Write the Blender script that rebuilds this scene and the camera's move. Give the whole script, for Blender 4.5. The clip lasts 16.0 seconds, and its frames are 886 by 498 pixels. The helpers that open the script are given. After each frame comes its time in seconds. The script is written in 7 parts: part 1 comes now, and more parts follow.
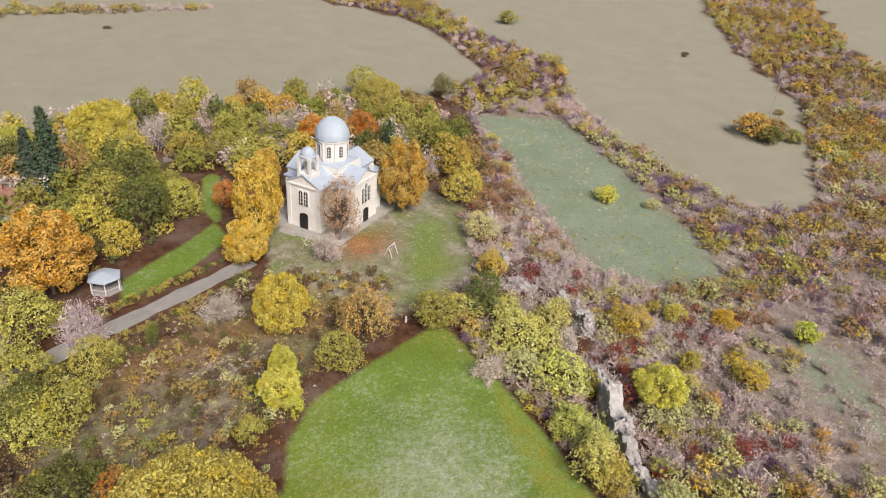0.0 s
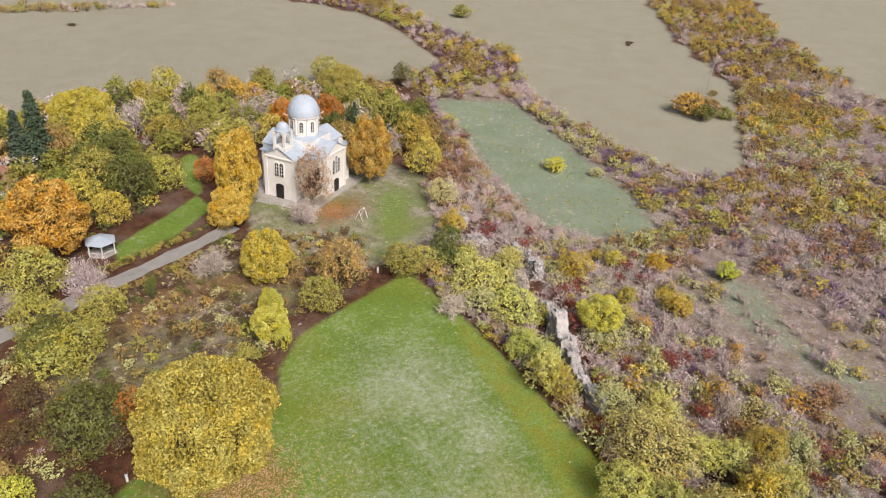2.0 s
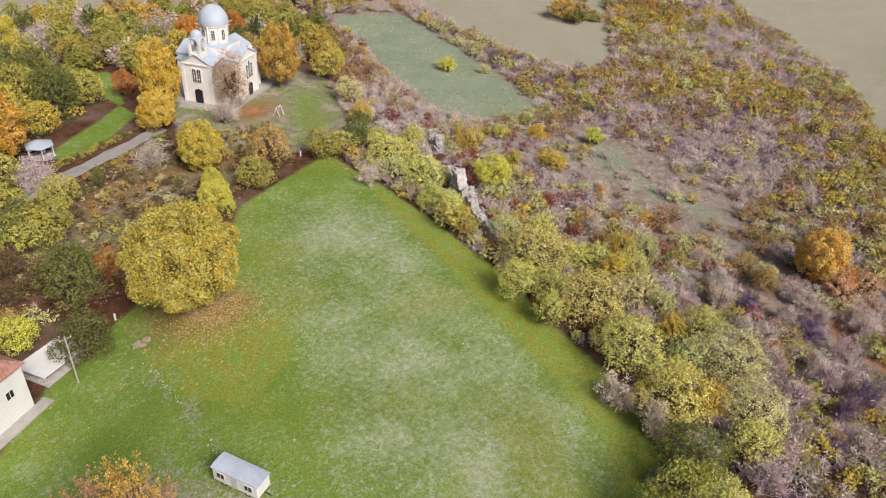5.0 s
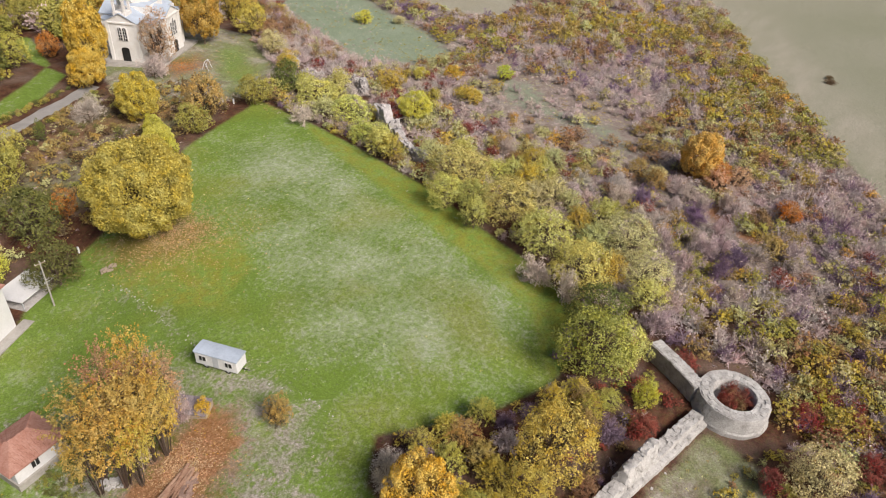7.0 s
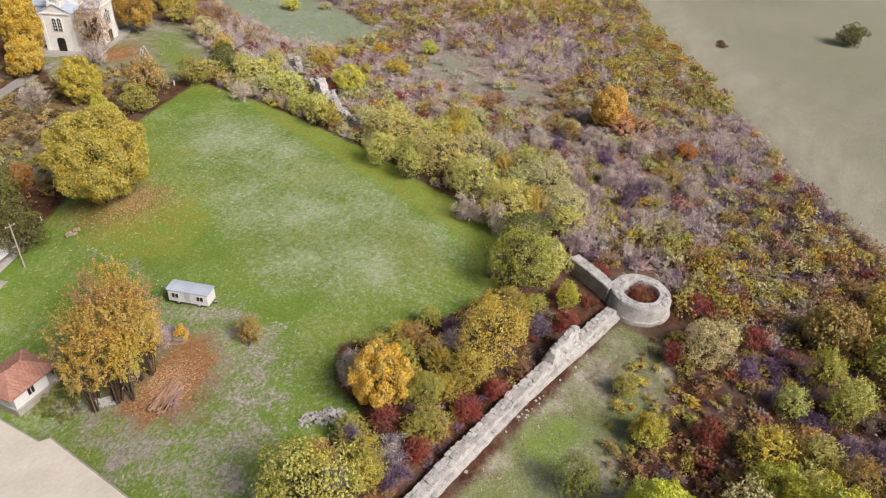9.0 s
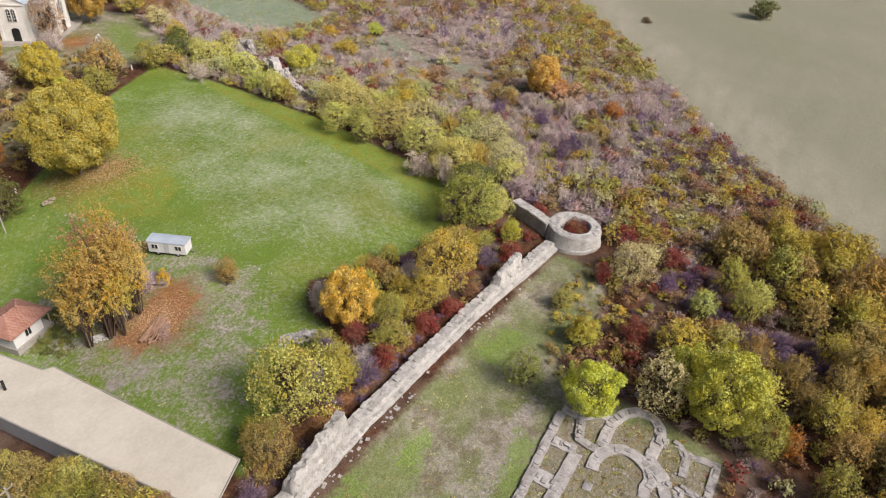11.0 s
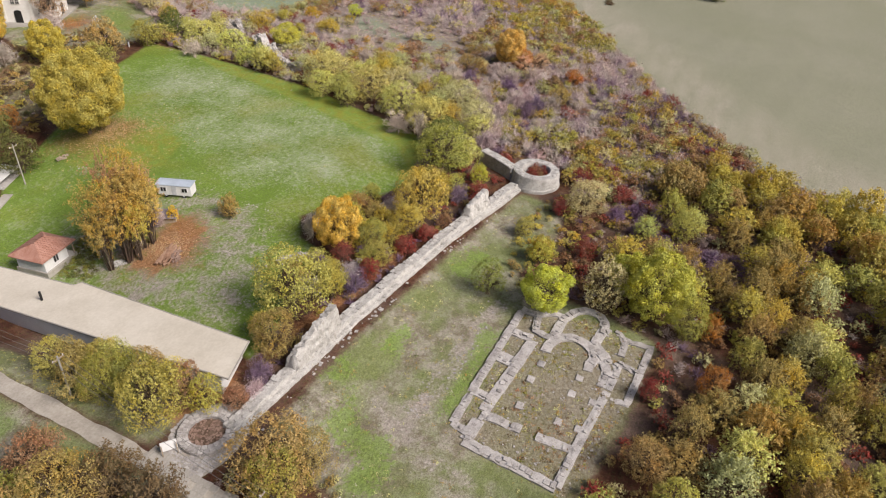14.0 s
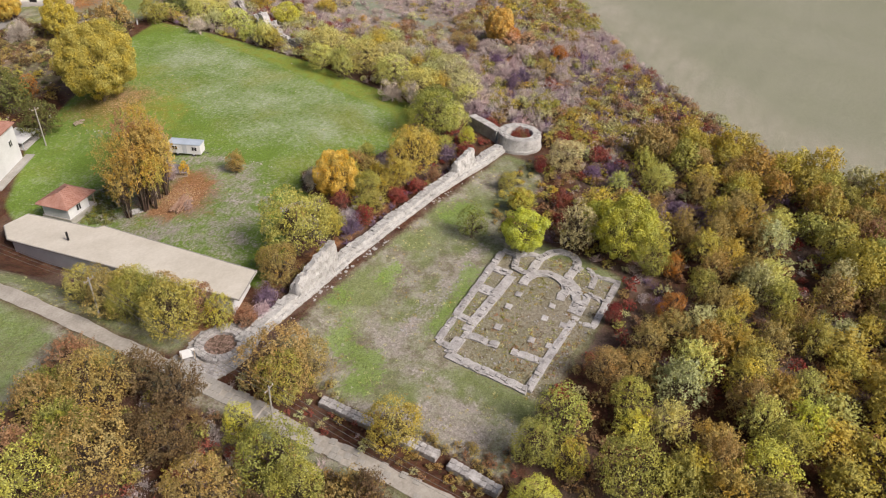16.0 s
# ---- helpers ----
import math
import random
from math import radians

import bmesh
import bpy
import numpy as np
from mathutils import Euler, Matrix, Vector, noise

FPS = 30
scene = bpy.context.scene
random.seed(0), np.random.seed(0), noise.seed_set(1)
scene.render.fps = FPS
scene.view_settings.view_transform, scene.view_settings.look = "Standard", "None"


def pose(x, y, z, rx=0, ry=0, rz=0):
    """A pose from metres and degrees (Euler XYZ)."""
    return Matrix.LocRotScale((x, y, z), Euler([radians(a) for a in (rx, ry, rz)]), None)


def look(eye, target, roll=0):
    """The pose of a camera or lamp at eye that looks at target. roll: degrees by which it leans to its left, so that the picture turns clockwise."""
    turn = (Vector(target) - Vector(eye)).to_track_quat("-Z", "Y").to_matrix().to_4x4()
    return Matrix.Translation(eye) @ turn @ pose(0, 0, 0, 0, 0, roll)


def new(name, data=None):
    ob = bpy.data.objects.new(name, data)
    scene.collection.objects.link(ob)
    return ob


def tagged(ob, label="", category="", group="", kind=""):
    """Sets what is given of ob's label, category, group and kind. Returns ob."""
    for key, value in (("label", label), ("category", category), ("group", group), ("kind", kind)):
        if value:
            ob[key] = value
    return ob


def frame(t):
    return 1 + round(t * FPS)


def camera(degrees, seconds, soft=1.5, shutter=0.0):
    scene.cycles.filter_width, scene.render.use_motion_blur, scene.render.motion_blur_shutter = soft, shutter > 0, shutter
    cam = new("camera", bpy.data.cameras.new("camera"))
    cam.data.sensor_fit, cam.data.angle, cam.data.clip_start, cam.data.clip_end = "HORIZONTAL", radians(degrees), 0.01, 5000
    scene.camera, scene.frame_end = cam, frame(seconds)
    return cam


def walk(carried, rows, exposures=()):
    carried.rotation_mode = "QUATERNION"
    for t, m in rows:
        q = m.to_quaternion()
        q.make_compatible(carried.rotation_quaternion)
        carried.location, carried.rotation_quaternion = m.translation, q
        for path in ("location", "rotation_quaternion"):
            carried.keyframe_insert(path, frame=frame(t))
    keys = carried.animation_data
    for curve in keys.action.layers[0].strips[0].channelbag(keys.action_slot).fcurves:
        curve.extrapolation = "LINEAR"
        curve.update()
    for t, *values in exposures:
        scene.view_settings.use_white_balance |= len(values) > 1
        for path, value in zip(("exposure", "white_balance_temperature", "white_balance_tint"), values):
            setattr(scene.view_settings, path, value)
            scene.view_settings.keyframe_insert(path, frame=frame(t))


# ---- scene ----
cam = camera(66.4, 16.0, soft=1.1)
METRES, EYE, TILT, LEAN, TURN = 124.3, 68.0, 0.0, 0.0, -35.1
ROWS = [
    (0.0, 0.0, 0.0, 0.0, 2.45, -29.54, -4.33),
    (0.5, 0.001, -0.0305, 0.0, 1.37, -29.45, -4.31),
    (1.0, 0.001, -0.0647, -0.0005, 0.1, -29.31, -4.31),
    (1.5, 0.001, -0.0973, -0.0007, -0.88, -29.23, -4.26),
    (2.0, -0.0007, -0.1348, -0.0012, -1.21, -29.22, -4.25),
    (2.5, -0.003, -0.1696, -0.0019, -2.43, -29.13, -4.21),
    (3.0, -0.008, -0.2069, -0.0026, -4.42, -29.95, -4.19),
    (5.5, -0.044, -0.3792, -0.0084, -12.48, -34.45, -4.04),
    (6.0, -0.0544, -0.4139, -0.0095, -14.46, -35.2, -3.97),
    (6.5, -0.0644, -0.4457, -0.0113, -16.28, -35.39, -3.88),
    (7.0, -0.076, -0.4789, -0.0122, -18.26, -35.36, -3.81),
    (7.5, -0.0872, -0.5091, -0.014, -19.99, -35.24, -3.72),
    (8.0, -0.0998, -0.541, -0.0153, -21.73, -35.14, -3.66),
    (8.5, -0.112, -0.5696, -0.0171, -23.32, -35.04, -3.57),
    (9.0, -0.1262, -0.6001, -0.0182, -24.84, -34.99, -3.51),
    (11.5, -0.1934, -0.7337, -0.0251, -30.34, -34.75, -3.23),
    (12.0, -0.2059, -0.7584, -0.0262, -30.71, -34.74, -3.2),
    (12.5, -0.2168, -0.7797, -0.0271, -31.02, -34.73, -3.19),
    (13.0, -0.2281, -0.8021, -0.0283, -31.47, -34.68, -3.19),
    (13.5, -0.2372, -0.8222, -0.0293, -31.48, -34.65, -3.17),
    (14.0, -0.2469, -0.8433, -0.0302, -31.47, -34.63, -3.17),
    (14.5, -0.2561, -0.8635, -0.0312, -31.48, -34.67, -3.18),
    (15.0, -0.2668, -0.8876, -0.0323, -31.5, -34.76, -3.2),
    (15.5, -0.2778, -0.9121, -0.0332, -31.55, -34.9, -3.21),
    (16.0, -0.2911, -0.9422, -0.035, -31.62, -35.0, -3.2),
]
walk(cam, [(t, pose(0, 0, EYE, TILT, LEAN, TURN) @ pose(METRES * x, METRES * y, METRES * z, 90 + pitch, roll, yaw)) for t, x, y, z, yaw, pitch, roll in ROWS],
     [(0.0, 0.42, 6650, 15), (16.0, 0.42, 6650, 15)])

# ---- world and light: bright, thinly overcast autumn day ----
world = bpy.data.worlds.new("sky")
scene.world = world
world.use_nodes = True
wn = world.node_tree.nodes
sky = wn.new("ShaderNodeTexSky")
sky.sky_type, sky.sun_disc = "NISHITA", False
SUN_UP, SUN_ROUND = radians(43), radians(190)
sky.sun_elevation, sky.sun_rotation = SUN_UP, SUN_ROUND
sky.air_density, sky.dust_density = 1.0, 4.0
world.node_tree.links.new(sky.outputs[0], wn["Background"].inputs[0])
wn["Background"].inputs[1].default_value = 0.052
sun = new("sun", bpy.data.lights.new("sun", "SUN"))
sun.data.energy, sun.data.angle, sun.data.color = 3.7, radians(24), (1.0, 0.95, 0.87)
sun_way = Vector((math.sin(SUN_ROUND) * math.cos(SUN_UP), math.cos(SUN_ROUND) * math.cos(SUN_UP), math.sin(SUN_UP)))
sun.matrix_world = look(sun_way * 200, (0, 0, 0))


# ---- materials ----
class Nodes:
    """A node material, built in short lines."""

    def __init__(self, name, rough=0.9, metal=0.0):
        self.m = bpy.data.materials.new(name)
        self.m.use_nodes = True
        self.t = self.m.node_tree
        self.b = self.t.nodes["Principled BSDF"]
        self.b.inputs["Roughness"].default_value = rough
        self.b.inputs["Metallic"].default_value = metal
        self.b.inputs["Specular IOR Level"].default_value = 0.25

    def node(self, kind, **sets):
        n = self.t.nodes.new("ShaderNode" + kind)
        for key, value in sets.items():
            if key == "operation":
                n.operation = value
            elif key == "blend":
                n.blend_type = value
            elif key == "attribute":
                n.attribute_name = value
            elif key == "feature":
                n.feature = value
        return n

    def link(self, a, b):
        self.t.links.new(a, b)

    def coords(self, which="Object"):
        return self.node("TexCoord").outputs[which]

    def noise(self, scale, detail=4.0, rough=0.6, where=None, stretch=None):
        n = self.node("TexNoise")
        n.inputs["Scale"].default_value, n.inputs["Detail"].default_value, n.inputs["Roughness"].default_value = scale, detail, rough
        where = where or self.coords()
        if stretch:
            k = self.node("Mapping")
            k.inputs["Scale"].default_value = stretch
            self.link(where, k.inputs["Vector"])
            where = k.outputs[0]
        self.link(where, n.inputs["Vector"])
        return n.outputs["Fac"]

    def ramp(self, fac, low, high, smooth=False):
        n = self.node("MapRange")
        n.inputs["From Min"].default_value, n.inputs["From Max"].default_value = low, high
        n.interpolation_type = "SMOOTHSTEP" if smooth else "LINEAR"
        self.link(fac, n.inputs["Value"])
        return n.outputs[0]

    def maths(self, op, a, b):
        n = self.node("Math", operation=op)
        for i, v in enumerate((a, b)):
            if isinstance(v, (int, float)):
                n.inputs[i].default_value = v
            else:
                self.link(v, n.inputs[i])
        return n.outputs[0]

    def mix(self, fac, a, b, blend="MIX"):
        n = self.node("Mix")
        n.data_type, n.blend_type = "RGBA", blend
        for socket, v in ((n.inputs["Factor"], fac), (n.inputs[6], a), (n.inputs[7], b)):
            if isinstance(v, (int, float)):
                socket.default_value = v
            elif isinstance(v, tuple):
                socket.default_value = (*v, 1)
            else:
                self.link(v, socket)
        return n.outputs[2]

    def done(self, colour, bump=None, strength=0.4, distance=0.05):
        if isinstance(colour, tuple):
            self.b.inputs["Base Color"].default_value = (*colour, 1)
        else:
            self.link(colour, self.b.inputs["Base Color"])
        if bump is not None:
            n = self.node("Bump")
            n.inputs["Strength"].default_value, n.inputs["Distance"].default_value = strength, distance
            self.link(bump, n.inputs["Height"])
            self.link(n.outputs[0], self.b.inputs["Normal"])
        return self.m


def plain(name, low, high, scale, rough=0.9, metal=0.0, fine=None, strength=0.3, distance=0.03):
    """A surface whose colour drifts between two tones, with fine grain."""
    n = Nodes(name, rough, metal)
    wide, grain = n.noise(scale), n.noise(fine or scale * 9, 3)
    both = n.maths("ADD", n.maths("MULTIPLY", wide, 0.6), n.maths("MULTIPLY", grain, 0.4))
    return n.done(n.mix(n.ramp(both, 0.36, 0.66), low, high), grain, strength, distance)


def stone_material(name, low, high, scale, fine):
    """Weathered masonry: each block a little different, with lichen and dark stains."""
    n = Nodes(name, 0.95)
    where = n.node("NewGeometry").outputs["Position"]
    wide, grain, spots = n.noise(scale, 4, 0.6, where), n.noise(fine, 4, 0.7, where), n.noise(1.7, 5, 0.75, where)
    own = n.node("ObjectInfo").outputs["Random"]
    both = n.maths("ADD", n.maths("ADD", n.maths("MULTIPLY", wide, 0.45), n.maths("MULTIPLY", grain, 0.4)), n.maths("MULTIPLY", own, 0.15))
    colour = n.mix(n.ramp(both, 0.34, 0.70), low, high)
    colour = n.mix(n.maths("MULTIPLY", n.ramp(spots, 0.54, 0.68), 0.55), colour, (0.13, 0.115, 0.085))
    return n.done(colour, grain, 0.8, 0.12)


TWIG = (0.105, 0.074, 0.056)


def leaf_material(name, from_object):
    """Leaves: the tree's own colour, drifting by clump and by leaf, and letting light through."""
    n = Nodes(name, 0.75)
    if from_object:
        base = n.mix(n.node("Attribute", attribute="wood").outputs["Fac"], n.node("ObjectInfo").outputs["Color"], TWIG)
    else:
        base = n.node("Attribute", attribute="tint").outputs["Color"]
    single = n.node("NewGeometry").outputs["Random Per Island"]
    clump = n.noise(0.55, 3, 0.6, n.node("NewGeometry").outputs["Position"])
    hsv = n.node("HueSaturation")
    n.link(base, hsv.inputs["Color"])
    n.link(n.maths("ADD", n.maths("MULTIPLY", clump, 0.07), 0.465), hsv.inputs["Hue"])
    spread, least = (0.66, 0.66) if from_object else (0.34, 0.83)
    n.link(n.maths("ADD", n.maths("MULTIPLY", single, spread), least), hsv.inputs["Value"])
    n.link(n.maths("ADD", n.maths("MULTIPLY", clump, -0.6), 1.3), hsv.inputs["Saturation"])
    colour = hsv.outputs[0]
    n.link(colour, n.b.inputs["Base Color"])
    thin = n.node("BsdfTranslucent")
    n.link(colour, thin.inputs["Color"])
    both = n.node("MixShader")
    both.inputs[0].default_value = 0.09
    n.link(n.b.outputs[0], both.inputs[1])
    n.link(thin.outputs[0], both.inputs[2])
    n.link(both.outputs[0], n.t.nodes["Material Output"].inputs["Surface"])
    return n.m


def ground_material():
    """Earth, grass, crops and litter, laid out by the zones stored on the ground."""
    n = Nodes("ground_cover", 0.95)
    a = n.node("SeparateColor")
    n.link(n.node("Attribute", attribute="zone_a").outputs["Color"], a.inputs[0])
    b = n.node("SeparateColor")
    n.link(n.node("Attribute", attribute="zone_b").outputs["Color"], b.inputs[0])
    c = n.node("SeparateColor")
    n.link(n.node("Attribute", attribute="zone_c").outputs["Color"], c.inputs[0])
    d = n.node("SeparateColor")
    n.link(n.node("Attribute", attribute="zone_d").outputs["Color"], d.inputs[0])
    where = n.coords()
    huge, wide = n.noise(0.018, 4, 0.6, where), n.noise(0.09, 5, 0.62, where)
    patch, grain, fine = n.noise(0.42, 5, 0.7, where), n.noise(2.2, 4, 0.7, where), n.noise(9.0, 3, 0.7, where)
    fray = n.maths("ADD", n.maths("MULTIPLY", patch, 0.6), n.maths("MULTIPLY", grain, 0.4))

    def zone(mask, soft=0.5):
        shifted = n.maths("ADD", mask, n.maths("MULTIPLY", n.maths("SUBTRACT", fray, 0.5), soft))
        return n.ramp(shifted, 0.35, 0.65, True)

    # scrub floor: brown earth, dry grass, moss; browns darkened to hold the woods' shade
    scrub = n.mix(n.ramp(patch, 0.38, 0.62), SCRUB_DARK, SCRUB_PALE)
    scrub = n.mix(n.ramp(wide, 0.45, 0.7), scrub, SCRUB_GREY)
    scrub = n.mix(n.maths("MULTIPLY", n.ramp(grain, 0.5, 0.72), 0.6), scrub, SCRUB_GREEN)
    # meadow grass with pale, stalky patches
    lawn = n.mix(n.ramp(wide, 0.35, 0.65), LAWN_DEEP, LAWN_FRESH)
    lawn = n.mix(n.maths("MULTIPLY", n.ramp(patch, 0.42, 0.62), 0.35), lawn, LAWN_DEEP)
    tuft = n.noise(1.1, 6, 0.75, where)
    drift = n.ramp(n.maths("ADD", n.maths("MULTIPLY", huge, 0.35), n.maths("MULTIPLY", wide, 0.65)), 0.40, 0.62)
    pale = n.ramp(n.maths("ADD", tuft, n.maths("MULTIPLY", drift, 0.15)), 0.58, 0.74)
    lawn = n.mix(n.maths("MULTIPLY", pale, 0.42), lawn, LAWN_PALE)
    stalks = n.maths("MULTIPLY", zone(c.outputs[2], 1.1), n.ramp(n.maths("ADD", n.maths("MULTIPLY", tuft, 0.6), n.maths("MULTIPLY", wide, 0.4)), 0.40, 0.60))
    lawn = n.mix(n.maths("MULTIPLY", stalks, 0.62), lawn, LAWN_PALE)
    lawn = n.mix(n.maths("MULTIPLY", n.ramp(n.noise(0.06, 3, 0.5, where), 0.5, 0.68), 0.35), lawn, LAWN_YELLOW)
    lawn = n.mix(n.maths("MULTIPLY", n.ramp(fine, 0.45, 0.72), 0.45), lawn, LAWN_DARK)
    fringe = zone(n.node("Attribute", attribute="zone_c").outputs["Alpha"], 1.0)
    lawn = n.mix(n.maths("MULTIPLY", fringe, 0.7), lawn, n.mix(n.ramp(patch, 0.4, 0.62), LAWN_YELLOW, LAWN_FRESH))
    # stubble and winter crop fields
    field = n.mix(n.ramp(huge, 0.35, 0.65), FIELD_A, FIELD_B)
    field = n.mix(n.maths("MULTIPLY", n.ramp(patch, 0.4, 0.7), 0.4), field, FIELD_C)
    # thin green pasture
    past = n.mix(n.ramp(wide, 0.35, 0.7), PASTURE_A, PASTURE_B)
    past = n.mix(n.maths("MULTIPLY", n.ramp(grain, 0.45, 0.7), 0.4), past, LAWN_PALE)
    # dry grass
    dry = n.mix(n.ramp(patch, 0.40, 0.58), DRY_A, DRY_B)
    dry = n.mix(n.maths("MULTIPLY", n.ramp(wide, 0.43, 0.57), 0.75), dry, DRY_GREEN)
    dry = n.mix(n.maths("MULTIPLY", n.ramp(grain, 0.5, 0.66), 0.5), dry, DRY_GREEN)
    dry = n.mix(n.maths("MULTIPLY", n.ramp(n.noise(4.5, 4, 0.75, where), 0.52, 0.68), 0.38), dry, SCRUB_DARK)
    # fallen leaves and bare stony earth
    litter = n.mix(n.ramp(grain, 0.35, 0.65), LITTER_A, LITTER_B)
    bare = n.mix(n.ramp(grain, 0.35, 0.65), BARE_A, BARE_B)

    # dry hillside: grey-mauve stalks and thin grass
    hill = n.mix(n.ramp(patch, 0.36, 0.64), HILL_A, HILL_B)
    hill = n.mix(n.maths("MULTIPLY", n.ramp(grain, 0.48, 0.68), 0.6), hill, SCRUB_PALE)
    hill = n.mix(n.maths("MULTIPLY", n.ramp(wide, 0.5, 0.68), 0.35), hill, HILL_GREEN)
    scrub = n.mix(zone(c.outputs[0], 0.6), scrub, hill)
    lines = n.node("TexWave")
    lines.inputs["Scale"].default_value, lines.inputs["Distortion"].default_value, lines.inputs["Detail"].default_value = 0.16, 2.5, 2.0
    turned_way = n.node("Mapping")
    turned_way.inputs["Rotation"].default_value = (0, 0, 0.9)
    n.link(where, turned_way.inputs["Vector"])
    n.link(turned_way.outputs[0], lines.inputs["Vector"])
    field = n.mix(n.maths("MULTIPLY", n.ramp(lines.outputs["Fac"], 0.5, 0.9), 0.3), field, FIELD_A)
    field = n.mix(n.maths("MULTIPLY", c.outputs[1], 0.85), field, n.mix(n.ramp(wide, 0.35, 0.68), STUBBLE_A, STUBBLE_B))
    strip = n.maths("MULTIPLY", n.node("Attribute", attribute="zone_d").outputs["Alpha"], n.ramp(n.noise(0.05, 4, 0.6, where, (1.0, 4.0, 1.0)), 0.28, 0.70))
    field = n.mix(strip, field, FIELD_STRIP)
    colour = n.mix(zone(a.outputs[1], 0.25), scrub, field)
    colour = n.mix(zone(a.outputs[2], 0.9), colour, past)
    colour = n.mix(zone(b.outputs[2]), colour, dry)
    colour = n.mix(zone(a.outputs[0], 0.4), colour, lawn)
    colour = n.mix(n.maths("MULTIPLY", zone(b.outputs[1], 1.7), n.ramp(n.maths("ADD", n.maths("MULTIPLY", n.noise(0.3, 5, 0.7, where), 0.65), n.maths("MULTIPLY", n.noise(1.3, 5, 0.8, where), 0.35)), 0.40, 0.56)), colour, bare)
    colour = n.mix(n.maths("MULTIPLY", zone(b.outputs[0], 1.6), 0.5), colour, litter)
    colour = n.mix(n.maths("MULTIPLY", zone(d.outputs[0], 2.2), 0.72), colour, n.mix(n.ramp(grain, 0.35, 0.65), LAWN_DEEP, LAWN_FRESH))
    colour = n.mix(n.maths("MULTIPLY", zone(d.outputs[1], 1.3), 0.88), colour, n.mix(n.ramp(grain, 0.35, 0.65), SOIL_A, SOIL_B))
    colour = n.mix(n.maths("MULTIPLY", zone(d.outputs[2], 1.6), 0.75), colour, n.mix(n.ramp(grain, 0.35, 0.65), FLOOR_A, FLOOR_B))
    speck = n.noise(6.0, 5, 0.8, where)
    colour = n.mix(0.75, colour, n.mix(n.ramp(n.maths("ADD", n.maths("MULTIPLY", speck, 0.6), n.maths("MULTIPLY", n.noise(2.6, 6, 0.8, where), 0.4)), 0.38, 0.62), (0.40, 0.37, 0.33), (1.6, 1.6, 1.6)), "MULTIPLY")
    height = n.maths("ADD", n.maths("MULTIPLY", grain, 0.7), n.maths("MULTIPLY", fine, 0.3))
    return n.done(colour, height, 0.8, 0.3)


# scrub tones sit below plain earth, with the shade under trees put into them
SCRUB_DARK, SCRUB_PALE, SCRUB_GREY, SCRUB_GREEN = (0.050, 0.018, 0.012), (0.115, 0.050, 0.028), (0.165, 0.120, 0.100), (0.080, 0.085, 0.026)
LAWN_DEEP, LAWN_FRESH, LAWN_PALE, LAWN_DARK = (0.122, 0.200, 0.028), (0.178, 0.272, 0.052), (0.400, 0.425, 0.345), (0.07, 0.10, 0.014)
LAWN_YELLOW = (0.235, 0.225, 0.030)
FIELD_A, FIELD_B, FIELD_C = (0.220, 0.226, 0.162), (0.258, 0.258, 0.200), (0.205, 0.220, 0.145)
FIELD_STRIP = (0.325, 0.305, 0.248)
PASTURE_A, PASTURE_B = (0.170, 0.225, 0.142), (0.225, 0.280, 0.205)
DRY_A, DRY_B, DRY_GREEN = (0.185, 0.160, 0.118), (0.330, 0.310, 0.262), (0.155, 0.200, 0.062)
HILL_A, HILL_B, HILL_GREEN = (0.195, 0.155, 0.136), (0.315, 0.270, 0.250), (0.235, 0.245, 0.180)
STUBBLE_A, STUBBLE_B = (0.290, 0.276, 0.212), (0.322, 0.310, 0.248)
LITTER_A, LITTER_B = (0.164, 0.066, 0.023), (0.257, 0.129, 0.047)
BARE_A, BARE_B = (0.235, 0.205, 0.180), (0.375, 0.345, 0.318)
SOIL_A, SOIL_B = (0.225, 0.098, 0.040), (0.340, 0.180, 0.088)
FLOOR_A, FLOOR_B = (0.160, 0.135, 0.080), (0.300, 0.270, 0.225)

GROUND = ground_material()
LEAF = leaf_material("leaves", True)
THICKET = leaf_material("thicket_leaves", False)
BARK = plain("bark", (0.10, 0.075, 0.05), (0.26, 0.21, 0.16), 1.5, fine=14)
STONE = stone_material("pale_limestone", (0.27, 0.262, 0.25), (0.60, 0.59, 0.575), 0.7, 5)
RUIN = stone_material("grey_ruin_stone", (0.23, 0.215, 0.208), (0.57, 0.55, 0.545), 0.9, 6)
PLASTER = plain("weathered_white_plaster", (0.60, 0.585, 0.56), (0.74, 0.735, 0.725), 0.35, fine=3, strength=0.15)
WHITE = plain("white_render", (0.55, 0.555, 0.56), (0.68, 0.685, 0.69), 0.3, fine=4, strength=0.1)
ZINC = plain("zinc_sheet", (0.335, 0.390, 0.465), (0.430, 0.500, 0.590), 0.5, rough=0.6, metal=0.0, fine=3, strength=0.1)
CANVAS = plain("roof_felt", (0.50, 0.46, 0.39), (0.62, 0.58, 0.51), 0.25, fine=2.5, strength=0.15)
TILE = plain("clay_tile", (0.281, 0.128, 0.093), (0.425, 0.246, 0.196), 1.0, fine=7, strength=0.4)
CONCRETE = plain("concrete", (0.281, 0.264, 0.238), (0.399, 0.383, 0.357), 0.5, fine=5, strength=0.3)
ASPHALT = plain("worn_asphalt", (0.230, 0.221, 0.212), (0.315, 0.306, 0.289), 0.4, fine=6, strength=0.2)
TRACKDIRT = plain("pale_gravel_track", (0.27, 0.245, 0.21), (0.43, 0.40, 0.36), 0.35, fine=3, strength=0.5, distance=0.06)
WOOD = plain("weathered_wood", (0.24, 0.19, 0.14), (0.44, 0.37, 0.29), 0.8, fine=9)
